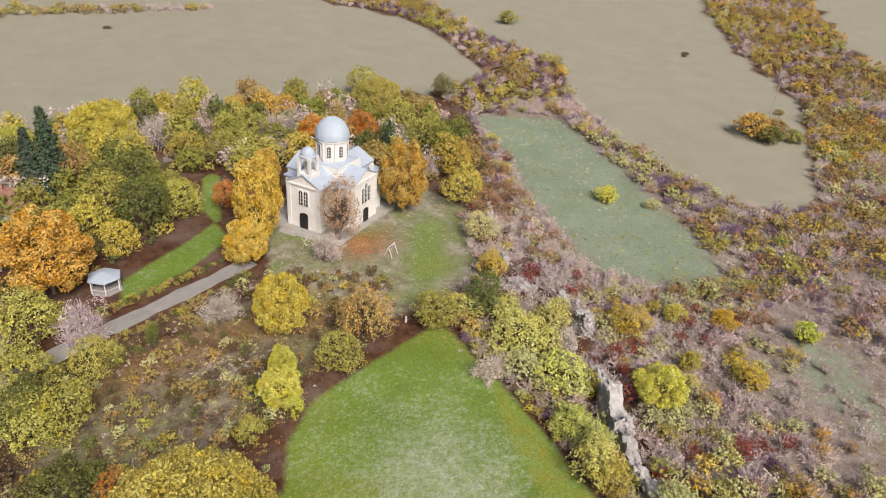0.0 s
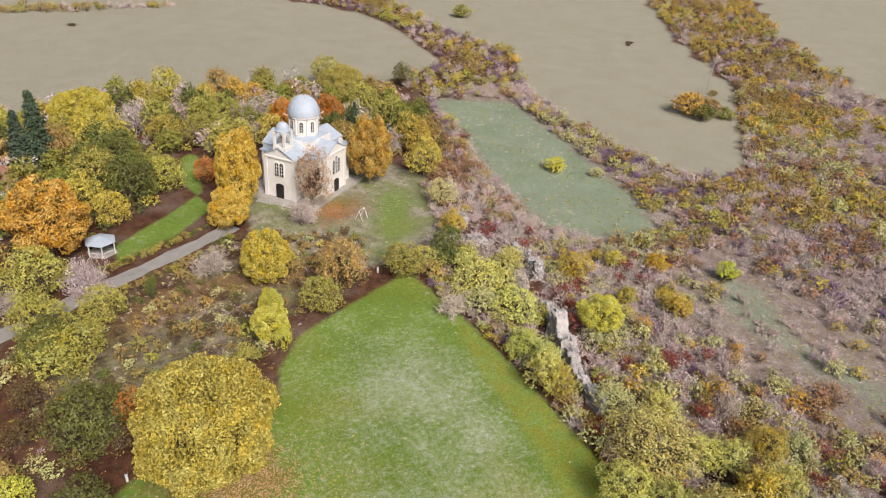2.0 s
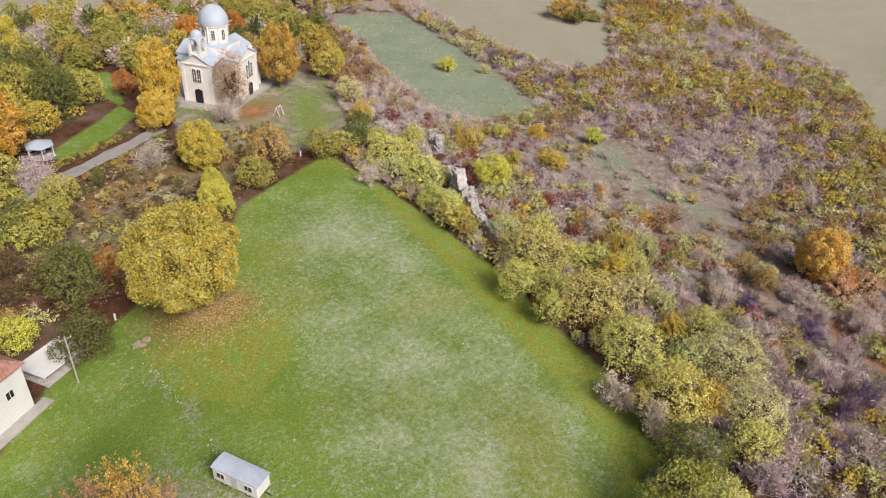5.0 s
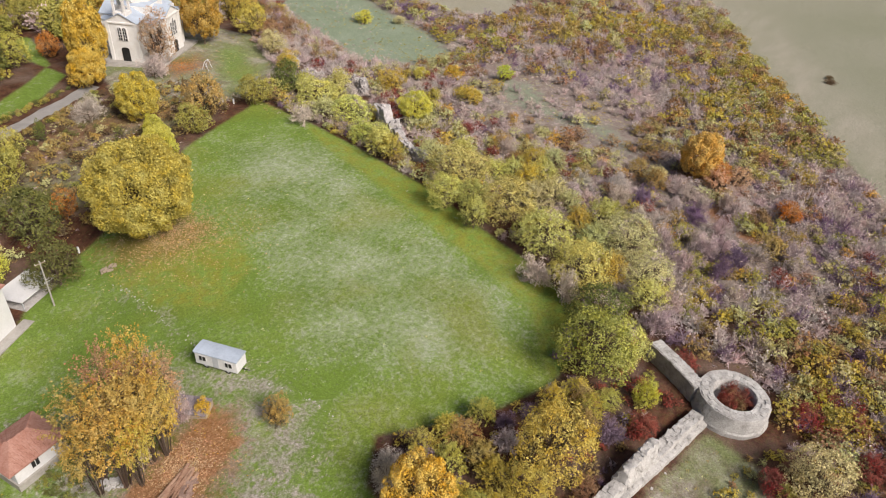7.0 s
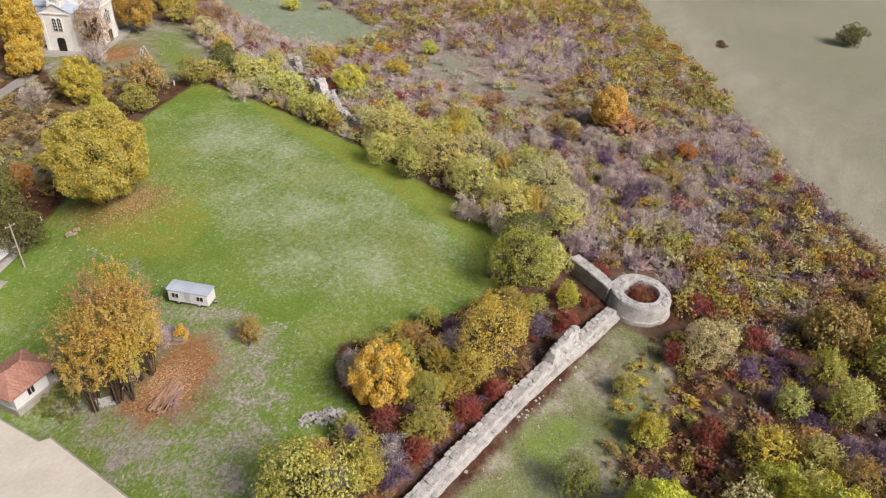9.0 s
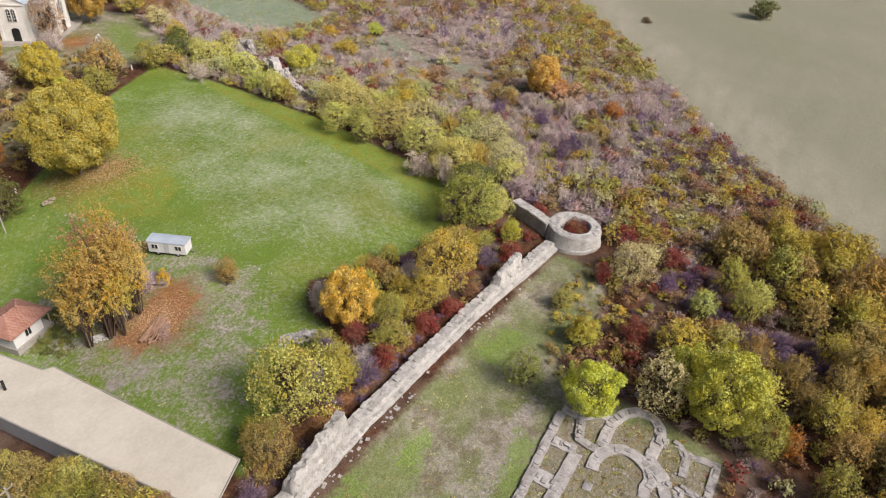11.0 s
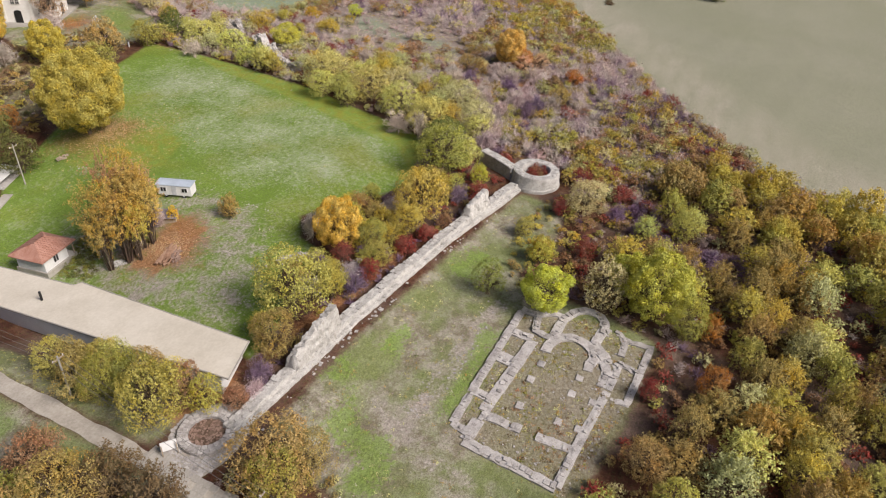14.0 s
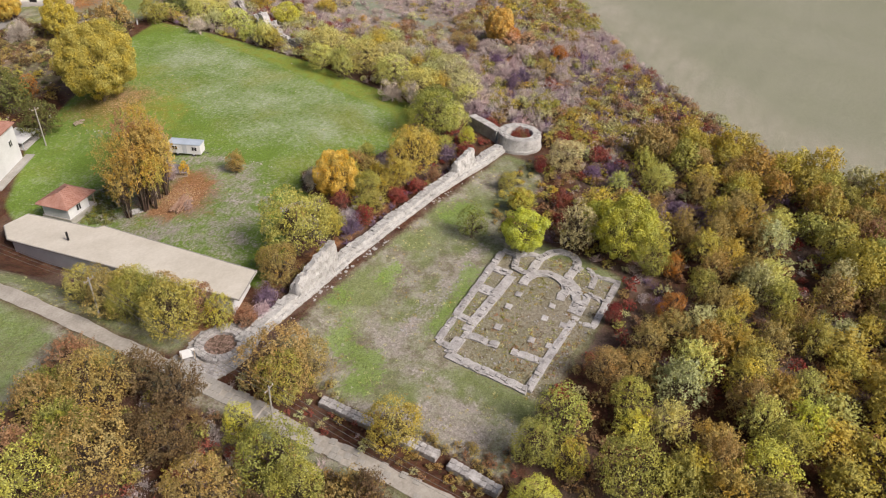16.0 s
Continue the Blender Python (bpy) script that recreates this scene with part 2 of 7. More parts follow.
EARTH = plain("damp_earth", (0.075, 0.045, 0.032), (0.19, 0.135, 0.10), 0.8, fine=5, strength=0.6, distance=0.06)
BRICK = stone_material("reddish_rubble", (0.17, 0.105, 0.085), (0.38, 0.27, 0.22), 0.9, 6)
SLATE = plain("dark_sheet", (0.12, 0.10, 0.11), (0.27, 0.235, 0.245), 1.2, fine=6)
DARK = plain("dark_opening", (0.012, 0.012, 0.014), (0.03, 0.03, 0.03), 1.0, rough=0.3)
GREYPAINT = plain("grey_paint", (0.40, 0.42, 0.45), (0.52, 0.54, 0.57), 0.8, rough=0.5)
GOLD = plain("gilded_metal", (0.6, 0.45, 0.15), (0.75, 0.58, 0.25), 2.0, rough=0.35, metal=1.0)
WIRE = plain("dark_cable", (0.10, 0.10, 0.10), (0.2, 0.2, 0.2), 1.0, rough=0.6)


# ---- builders ----
def mesh_of(name, bm, mat):
    me = bpy.data.meshes.new(name)
    bm.to_mesh(me)
    bm.free()
    me.materials.append(mat)
    me.set_sharp_from_angle(angle=radians(38))
    return me


def part(name, bm, mat, parent=None, label=""):
    ob = new(name, mesh_of(name, bm, mat))
    if parent:
        ob.parent = parent
    return tagged(ob, label)


def thing(name, m, label, category, group="", kind=""):
    """An Empty at a thing's base, to carry its parts."""
    ob = new(name)
    ob.matrix_world = m
    return tagged(ob, label, category, group, kind)


def box(bm, x0, x1, y0, y1, z0, z1, m=None, bevel=0.0):
    r = bmesh.ops.create_cube(bm, size=1)
    s = Matrix.Translation(((x0 + x1) / 2, (y0 + y1) / 2, (z0 + z1) / 2)) @ Matrix.Diagonal((x1 - x0, y1 - y0, z1 - z0, 1))
    bmesh.ops.transform(bm, matrix=(m or Matrix()) @ s, verts=r["verts"])
    if bevel:
        bmesh.ops.bevel(bm, geom=list({e for v in r["verts"] for e in v.link_edges}), offset=bevel, segments=1, affect="EDGES")
    return bm


def boxed(*a, **k):
    return box(bmesh.new(), *a, **k)


def drum(bm, r0, r1, z0, z1, n=24, m=None, cap=True):
    r = bmesh.ops.create_cone(bm, cap_ends=cap, segments=n, radius1=r0, radius2=r1, depth=z1 - z0)
    bmesh.ops.transform(bm, matrix=(m or Matrix()) @ Matrix.Translation((0, 0, (z0 + z1) / 2)), verts=r["verts"])
    return bm


def turned(profile, n=32, m=None):
    """A turned body from a profile of (radius, height)."""
    bm = bmesh.new()
    rings = [[bm.verts.new((r * math.cos(2 * math.pi * i / n), r * math.sin(2 * math.pi * i / n), z)) for i in range(n)] for r, z in profile]
    for lower, upper in zip(rings, rings[1:]):
        for i in range(n):
            bm.faces.new((lower[i], lower[(i + 1) % n], upper[(i + 1) % n], upper[i]))
    for ring in (rings[0][::-1], rings[-1]):
        bm.faces.new(ring)
    for f in bm.faces:
        f.smooth = len(f.verts) == 4
    bmesh.ops.recalc_face_normals(bm, faces=bm.faces)
    if m:
        bmesh.ops.transform(bm, matrix=m, verts=bm.verts)
    return bm


def prism(bm, outline, z0, z1, m=None):
    """An upright prism over an outline of (x, y)."""
    low, top = ([bm.verts.new((x, y, z)) for x, y in outline] for z in (z0, z1))
    k = len(outline)
    for i in range(k):
        bm.faces.new((low[i], low[(i + 1) % k], top[(i + 1) % k], top[i]))
    bm.faces.new(top), bm.faces.new(low[::-1])
    if m:
        bmesh.ops.transform(bm, matrix=m, verts=low + top)
    bmesh.ops.recalc_face_normals(bm, faces=bm.faces)
    return bm


def rod(bm, a, b, r0, r1=None, n=6):
    a, b = Vector(a), Vector(b)
    r = bmesh.ops.create_cone(bm, cap_ends=True, segments=n, radius1=r0, radius2=r0 if r1 is None else r1, depth=(b - a).length)
    m = Matrix.Translation((a + b) / 2) @ (b - a).to_track_quat("Z", "Y").to_matrix().to_4x4()
    bmesh.ops.transform(bm, matrix=m, verts=r["verts"])
    return bm


def roughen(bm, much, scale, seed=0.0, up=1.0):
    """Push a stone body's points about."""
    for v in bm.verts:
        d = noise.noise_vector(v.co * scale + Vector((seed, seed * 1.7, 3.1)))
        v.co += Vector((d.x, d.y, d.z * up)) * much
    return bm


def tri_mesh(name, tris, mat, tint=None, wood=None):
    """A mesh of loose triangles from an array (n, 3, 3), with a colour for each."""
    n = len(tris)
    me = bpy.data.meshes.new(name)
    me.vertices.add(3 * n), me.loops.add(3 * n), me.polygons.add(n)
    me.vertices.foreach_set("co", np.ascontiguousarray(tris, dtype=np.float32).ravel())
    me.loops.foreach_set("vertex_index", np.arange(3 * n, dtype=np.int32))
    me.polygons.foreach_set("loop_start", np.arange(0, 3 * n, 3, dtype=np.int32))
    me.polygons.foreach_set("loop_total", np.full(n, 3, dtype=np.int32))
    if tint is not None:
        rgba = np.ones((3 * n, 4), dtype=np.float32)
        rgba[:, :3] = np.repeat(tint, 3, axis=0)
        me.attributes.new("tint", "FLOAT_COLOR", "POINT").data.foreach_set("color", rgba.ravel())
    if wood is not None:
        me.attributes.new("wood", "FLOAT", "POINT").data.foreach_set("value", np.repeat(wood, 3).astype(np.float32))
    me.update(calc_edges=True)
    me.materials.append(mat)
    return me


# ---- lie of the land ----
def smooth(v, low, high):
    k = np.clip((v - low) / (high - low), 0, 1)
    return k * k * (3 - 2 * k)


def wobble(x, y):
    return np.sin(x * 0.11 + 1.3 * np.sin(y * 0.053)) * np.sin(y * 0.097 + 1.1 * np.sin(x * 0.041)) + 0.5 * np.sin(x * 0.31 + y * 0.23) * np.sin(y * 0.37 - x * 0.19)


def land(x, y):
    x, y = np.asarray(x, float), np.asarray(y, float)
    z = 1.2 * np.exp(-((x - 56) ** 2 + (y - 118) ** 2) / 1500)
    z = z - 0.9 * smooth(-y, 33, 40) * smooth(-x, -45, -20)
    z = z - 2.2 * smooth(x + 0.3 * y, 90, 220)
    # the yard falls away towards the houses
    z = z - 4.0 * smooth(-0.8 * x + 0.5 * y, 8, 36) * smooth(-x, -12, 4) * smooth(y, -24, 14) * smooth(-y, -84, -54) * smooth(x, -50, -41)
    return z + 0.16 * wobble(x, y)


def land_at(x, y):
    return float(land(x, y))


def inside(x, y, outline):
    """Signed distance to an outline: positive inside."""
    p = np.array(outline, float)
    q = np.roll(p, -1, axis=0)
    best, odd = np.full(np.shape(x), 1e18), np.zeros(np.shape(x), bool)
    for (x0, y0), (x1, y1) in zip(p, q):
        dx, dy = x1 - x0, y1 - y0
        k = np.clip(((x - x0) * dx + (y - y0) * dy) / (dx * dx + dy * dy + 1e-9), 0, 1)
        best = np.minimum(best, (x - x0 - k * dx) ** 2 + (y - y0 - k * dy) ** 2)
        if y0 != y1:
            odd ^= ((y0 > y) != (y1 > y)) & (x < x0 + (y - y0) * dx / dy)
    return np.where(odd, 1, -1) * np.sqrt(best)


WOODLAND = [(-200, 150), (-60, 186), (-2, 192), (18, 198), (41, 202), (75, 200), (93, 197), (110, 212), (125, 195), (163, 213), (182, 281), (182, 321), (160, 365),
            (100, 420), (190, 420), (220, 348), (205, 276), (203, 211), (179, 184), (158, 135), (153, 108), (152, 89), (160, 80), (177, 80), (222, 112), (259, 137), (318, 212),
            (425, 319), (900, 700), (1150, 640), (533, 304), (392, 193), (340, 140), (279, 69), (231, 23), (165, -14), (122, -41), (90, -60), (68, -76), (54, -92), (48, -114),
            (44, -200), (-200, -260)]
MEADOW = [(51, 76), (40, 73), (28, 69), (22, 63), (19, 56), (9, 57), (-2, 56), (-12, 52), (-18, 46), (-31, 35), (-36, 25), (-37, 15), (-36, 4), (-34, -22), (-28, -22),
          (-16, -17), (-9, -18), (-7, -12), (-1, -8), (5, -12.5), (13, -17.5), (21, -20.5), (29.5, -20), (37, -15), (42, -7), (46, 8.5), (50.5, 23.5), (53.5, 43), (55, 62), (55, 79)]
CHURCH_LAWN = [(66, 112), (80, 112), (74, 98), (69, 88), (60, 82), (52, 86), (54, 95)]
LANE_LAWN = [(11, 113), (24, 121), (33, 128), (40, 152), (36, 152), (31, 135), (32, 119), (21, 110.5), (9.6, 105.6)]
PASTURE = [(128, 171), (154, 159), (140, 118), (126, 81), (114, 62), (97, 72), (93, 78), (101, 105), (115, 137)]
DRY_YARD = [(-43, -31), (-20, -33), (10, -37), (27, -40), (25, -49), (10, -51), (2, -47), (-1, -51), (-2, -62), (-5, -71), (-20, -69.8), (-36, -66.5), (-49, -66), (-47, -42)]
GREEN_PATCHES = [[(-38.2, -36.0), (-34.2, -36.8), (-36.2, -40), (-38.4, -45), (-43.5, -47.2), (-46.5, -43), (-41.8, -42.5), (-41.2, -40)], [(-32, -32.6), (-28, -33.2), (-29, -35), (-32, -35)],
                 [(-12, -47.2), (-21, -47.8), (-30, -47.6), (-31, -49.4), (-20, -49.8), (-13, -50)], [(-2, -37), (6, -38), (4, -42), (-3, -42)], [(-24, -36), (-18, -37), (-19, -39), (-25, -38.4)]]
SOIL = [[(-10.1, 11.0), (-11.5, 3.6), (-18.9, 1.9), (-23.6, 3.8), (-23.4, 8.9), (-16.6, 10.0)], [(-37.2, -21.4), (-39.4, -24.6), (-42.4, -23), (-47.4, -20.6), (-45, -17.8)], [(-33, -24.4), (-20, -26.4), (-2, -29.4), (-2, -27.8), (-20, -24.6), (-33, -22.8)],
        [(74, -34), (96, -26), (100, -14), (92, -10), (78, -24)]]
PALE_MEADOW = [(4, 8), (16, 30), (26, 50), (36, 64), (50, 52), (44, 34), (38, 14), (33, -4), (24, -12), (12, -6)]
OLIVE_FRINGE = [[(54, 62), (49, 50), (46, 36), (41, 18), (37, 3), (32.5, -10), (24, -17), (21, -20.5), (29.5, -20), (37, -15), (42, -7), (46, 8.5), (50.5, 23.5), (53.5, 43)],
                [(-3, 46), (16, 38), (12, 29), (2, 25), (-3, 33)]]
LANE_DRY = [(-8, 60), (16, 62), (26, 70), (42, 77), (56, 82), (54, 92), (44, 100), (32, 103), (20, 99), (2, 92), (-12, 84)]
BASILICA_FLOOR = [(-34, -51), (-8, -51.5), (-4, -61), (-8, -70), (-20, -69), (-36, -65.5)]
CHURCH_DRY = [(44, 82), (58, 82), (72, 88), (84, 112), (80, 126), (62, 138), (44, 130), (38, 114), (34, 103), (40, 92)]
TRACK_VERGE = [(-50, 24), (-46.2, 13), (-44, -4), (-43, -22), (-50.5, -20), (-50, -4)]
TRACK_VERGE_WEST = [(-54, 16), (-66, 14), (-68, -10), (-57, -9), (-56, -30), (-58, -60), (-55.5, -60), (-54, -30), (-53, -8), (-52.4, 16)]
TRACK_LAWN = [(-51.5, 14), (-53, -6), (-59, -7), (-66, -10), (-75, 10)]
OPEN_SLOPE = [(88, 62), (112, 58), (140, 52), (138, 28), (112, 10), (92, 24)]
HILLSIDE = [(54, -30), (62, 0), (66, 30), (74, 56), (80, 76), (90, 110), (110, 140), (126, 170), (170, 180), (160, 90), (180, 78), (330, 160), (280, 60), (165, -16), (110, -46), (70, -70)]
OPEN_BAND = [(116, 52), (96, 46), (92, 30), (92, 14), (88, 2), (76, -12), (66, -24), (66, -32), (74, -28), (86, -14), (98, -2), (108, 6), (108, 22), (118, 36)]
LITTER = [[(49, 100), (50, 108), (63, 110), (61, 102.5)], [(-12, 13), (-8, 8), (-14, 1), (-21, -1), (-25, 5), (-22, 14)], [(15, 50), (14, 41), (6, 41), (0, 45), (0, 55)],
          [(-12, 79), (4, 83), (27, 86), (39, 82), (44, 88), (27, 93), (14, 92), (-4, 88)]]
BARE = [[(-28, 2), (-25, -3), (-22, -1), (-25, 3)], [(-6, -46.0), (-16, -45.0), (-30, -43.8), (-33, -42.0), (-34.5, -46.4), (-25, -47.8), (-17, -47.4), (-6, -48)],
        [(-33, -39.5), (-31.5, -43), (-36.5, -50), (-38.6, -55), (-41, -52), (-38, -45)], [(-29.4, 4.4), (-25.3, 0.5), (-26.4, -2.6), (-31.8, -0.4)], [(-47, -42), (-45, -50), (-40, -57), (-40, -64), (-47, -62)]]
BARE_FAINT = [[(-2.6, 6.4), (0.6, -4), (-3, -7), (-11, -6.6), (-6, -1)], [(-7, 43), (-2, 43), (-1.5, 33), (-2, 22), (-6, 22), (-6.5, 33)], [(-34, 30), (-26, 33), (-20, 30), (-28, 26)], [(-6, 45), (-5.6, 33), (-6.4, 24), (-6.8, 19), (-5, 8), (-3.8, 3), (-3.4, -3), (-0.6, -3), (-1.2, 4), (-2.4, 9), (-3.6, 20), (-3.6, 25), (-2.8, 33), (-3, 45)], [(-34, 2), (-34, -20), (-14, -14), (-6, -8), (0, -3), (1, 12), (-8, 28), (-30, 32)]]


def ground():
    def lines(low, high, step):
        out, k, s = [], high, step
        while k < 2800:
            s *= 1.12
            k += s
            out.append(k)
        down, k, s = [], low, step
        while k > -2800:
            s *= 1.12
            k -= s
            down.append(k)
        return np.array(down[::-1] + list(np.arange(low, high + 0.01, step)) + out)

    xs, ys = lines(-78, 112, 1.1), lines(-88, 128, 1.1)
    gx, gy = np.meshgrid(xs, ys)
    x, y = gx.ravel(), gy.ravel()
    me = bpy.data.meshes.new("ground")
    nx, ny = len(xs), len(ys)
    i = (np.arange(ny - 1)[:, None] * nx + np.arange(nx - 1)[None, :]).ravel()
    faces = np.stack([i, i + 1, i + nx + 1, i + nx], 1).astype(np.int32)
    me.vertices.add(nx * ny), me.loops.add(faces.size), me.polygons.add(len(faces))
    me.vertices.foreach_set("co", np.stack([x, y, land(x, y)], 1).astype(np.float32).ravel())
    me.loops.foreach_set("vertex_index", faces.ravel())
    me.polygons.foreach_set("loop_start", np.arange(0, faces.size, 4, dtype=np.int32))
    me.polygons.foreach_set("loop_total", np.full(len(faces), 4, dtype=np.int32))
    me.polygons.foreach_set("use_smooth", np.ones(len(faces), bool))

    def soft(outlines, width):
        d = np.max([inside(x, y, o) for o in outlines], axis=0)
        return np.clip(0.5 + d / (2 * width), 0, 1)

    a, b = np.ones((len(x), 4), np.float32), np.ones((len(x), 4), np.float32)
    a[:, 0] = np.maximum(np.maximum(soft([MEADOW, LANE_LAWN], 2), 0.56 * soft([CHURCH_LAWN], 6)), 0.52 * soft([TRACK_LAWN], 2))
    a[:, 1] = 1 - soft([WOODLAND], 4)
    a[:, 2] = np.maximum(soft([PASTURE], 9), 0.54 * soft([OPEN_BAND], 8))
    b[:, 0] = soft(LITTER, 7)
    b[:, 1] = np.maximum(soft(BARE, 3), 0.58 * soft(BARE_FAINT, 6))
    b[:, 2] = np.maximum(0.5 * soft([LANE_DRY], 6), soft([DRY_YARD, TRACK_VERGE, TRACK_VERGE_WEST, CHURCH_DRY], 3) * (1 - 0.3 * soft([BASILICA_FLOOR], 1)))
    c = np.ones((len(x), 4), np.float32)
    c[:, 0] = soft([HILLSIDE], 6)
    c[:, 1] = smooth(y + 0.25 * x, 45, 130)
    c[:, 2] = soft([PALE_MEADOW], 14)
    c[:, 3] = soft(OLIVE_FRINGE, 3)
    d = np.ones((len(x), 4), np.float32)
    edge = inside(x, y, WOODLAND)
    d[:, 3] = smooth(edge, -26, -10) * smooth(-edge, 1, 5) * smooth(60 - y, 0, 40) * smooth(x, 40, 60)
    d[:, 0], d[:, 1], d[:, 2] = soft(GREEN_PATCHES, 3), soft(SOIL, 3), soft([BASILICA_FLOOR], 2)
    for name, v in (("zone_a", a), ("zone_b", b), ("zone_c", c), ("zone_d", d)):
        me.attributes.new(name, "FLOAT_COLOR", "POINT").data.foreach_set("color", v.ravel())
    me.update(calc_edges=True)
    me.materials.append(GROUND)
    return tagged(new("ground", me), "rolling autumn ground of meadow, scrub and fields", "ground", kind="structure")


ground()


def road(name, points, width, mat, label, rise=0.05):
    """A strip of road draped over the land along a line of points."""
    bm, left, right, deep = bmesh.new(), [], [], 0.3
    p = [Vector(q) for q in points]
    fine = []
    for a, b in zip(p, p[1:]):
        k = max(2, int((b - a).length / 1.5))
        fine += [a.lerp(b, i / k) for i in range(k)]
    fine.append(p[-1])
    for _ in range(8):
        fine = [fine[0]] + [(a + 2 * b + c) / 4 for a, b, c in zip(fine, fine[1:], fine[2:])] + [fine[-1]]
    for i, q in enumerate(fine):
        d = (fine[min(i + 1, len(fine) - 1)] - fine[max(i - 1, 0)]).normalized()
        s = Vector((-d.y, d.x)) * (width / 2) * (1 + 0.10 * math.sin(i * 0.9) + 0.07 * math.sin(i * 2.3))
        for side, e in ((left, q + s), (right, q - s)):
            z = land_at(e.x, e.y)
            side.append((bm.verts.new((e.x, e.y, z + rise)), bm.verts.new((e.x, e.y, z - deep))))
    for i in range(len(fine) - 1):
        for quad in ((left[i][0], right[i][0], right[i + 1][0], left[i + 1][0]), (left[i][1], left[i][0], left[i + 1][0], left[i + 1][1]),
                     (right[i][0], right[i][1], right[i + 1][1], right[i + 1][0])):
            bm.faces.new(quad)
    bmesh.ops.recalc_face_normals(bm, faces=bm.faces)
    return tagged(part(name, bm, mat), label, "road", kind="structure")


road("road", [(33, 109), (22, 105), (4.6, 98.4), (-9, 93), (-40, 82), (-80, 60)], 3.4, ASPHALT, "narrow grey lane leading up to the church", 0.06)
road("road", [(-50.2, 30), (-51, 9), (-51.3, -4), (-52, -14), (-52.6, -24.6), (-53.2, -37.7), (-54, -50), (-54.8, -61), (-57, -90)], 2.3, TRACKDIRT, "pale worn gravel track past the ruins", 0.06)

# ---- plants ----
COLOUR = {"J": (0.80, 0.50, 0.13), "L": (0.39, 0.36, 0.085), "Y": (0.50, 0.40, 0.08), "C": (0.54, 0.53, 0.09), "G": (0.57, 0.41, 0.075), "N": (0.54, 0.335, 0.075), "O": (0.48, 0.205, 0.05), "K": (0.52, 0.33, 0.185), "D": (0.135, 0.148, 0.042), "B": (0.37, 0.27, 0.092),
          "H": (0.15, 0.1, 0.048), "P": (0.54, 0.45, 0.425), "R": (0.27, 0.072, 0.052), "W": (0.50, 0.48, 0.22),
          "S": (0.065, 0.095, 0.06), "V": (0.24, 0.165, 0.24),
          "A": (0.43, 0.29, 0.075), "M": (0.465, 0.388, 0.085), "T": (0.34, 0.20, 0.105), "E": (0.247, 0.25, 0.055),
          "F": (0.53, 0.51, 0.15)}
LOOK = {"J": "bright golden-orange", "L": "olive green", "Y": "yellow-green", "C": "bright lime-green", "G": "golden yellow", "N": "amber", "O": "orange", "K": "thinning tan-pink", "D": "dark green",
        "B": "brown-olive", "H": "dark brown", "P": "bare greyish", "R": "dark red", "W": "pale straw-green", "S": "dark green", "V": "bare purplish", "A": "thinning amber-brown", "M": "great yellow-gold", "T": "rust-brown", "E": "mid green", "F": "pale yellow-green"}
rng = np.random.default_rng(7)


def unit(v):
    return v / np.maximum(np.linalg.norm(v, axis=-1, keepdims=True), 1e-9)


def leaf_tris(at, facing, size, lean=0.9):
    """Small pointed leaf sprays at points, roughly facing outwards."""
    n = len(at)
    normal = unit(facing + lean * rng.normal(size=(n, 3)))
    side = unit(np.cross(normal, rng.normal(size=(n, 3))))
    along = np.cross(normal, side)
    s = (size * rng.uniform(0.6, 1.4, n))[:, None]
    return np.stack([at - along * s + side * s * 0.62, at - along * s * 0.8 - side * s * 0.62, at + along * s * 1.1], 1)


def sticks(a, b, width):
    """Thin twigs from a, tapering to a point at b."""
    s = unit(np.cross(unit(b - a), rng.normal(size=a.shape))) * width
    return np.stack([a - s, a + s, b], 1)


def holes(at, gaps):
    """False in the airy gaps between a crown's boughs."""
    g = rng.uniform(0, 6, 3)
    return np.sin(at[:, 0] * 12 + 4 * at[:, 1] + g[0]) * np.sin(at[:, 1] * 11 + 5 * at[:, 2] + g[1]) * np.sin(at[:, 2] * 10 + 3 * at[:, 0] + g[2]) > -gaps


def crown_tris(aspect, clumps, leaves, size, low=0.12, spread=0.62, gaps=0.0, fuzz=0.12):
    """A crown of ragged leafy clumps, 1 in radius and aspect in height, standing on z = 0."""
    c = unit(rng.normal(size=(clumps, 3))) * rng.uniform(0.35, 1.12, (clumps, 1)) ** 0.6 * spread
    mid, half = (1 + low) / 2 * aspect, (1 - low) / 2 * aspect
    c[:, :2] *= 1 - 0.25 * np.clip(c[:, 2:3] / spread, -0.3, 1)
    rad = rng.uniform(0.13, 0.40, clumps)
    which = rng.choice(clumps, leaves, p=rad ** 2 / np.sum(rad ** 2))
    way = unit(rng.normal(size=(leaves, 3)) + np.array([0, 0, 0.3]) + 0.5 * unit(c[which] + 1e-6))
    at = c[which] + way * (rad[which] * (rng.uniform(0.25, 1.0, leaves) ** 0.45 + fuzz * np.abs(rng.normal(size=leaves))))[:, None]
    buried = np.zeros(leaves, bool)
    for k in range(clumps):
        buried |= (np.linalg.norm(at - c[k], axis=1) < 0.62 * rad[k]) & (which != k)
    at, way = at[~buried], way[~buried]
    if gaps:
        keep = holes(at, gaps)
        at, way = at[keep], way[keep]
    at = at * np.array([1, 1, half]) + np.array([0, 0, mid])
    return leaf_tris(at, way, size, 0.6)


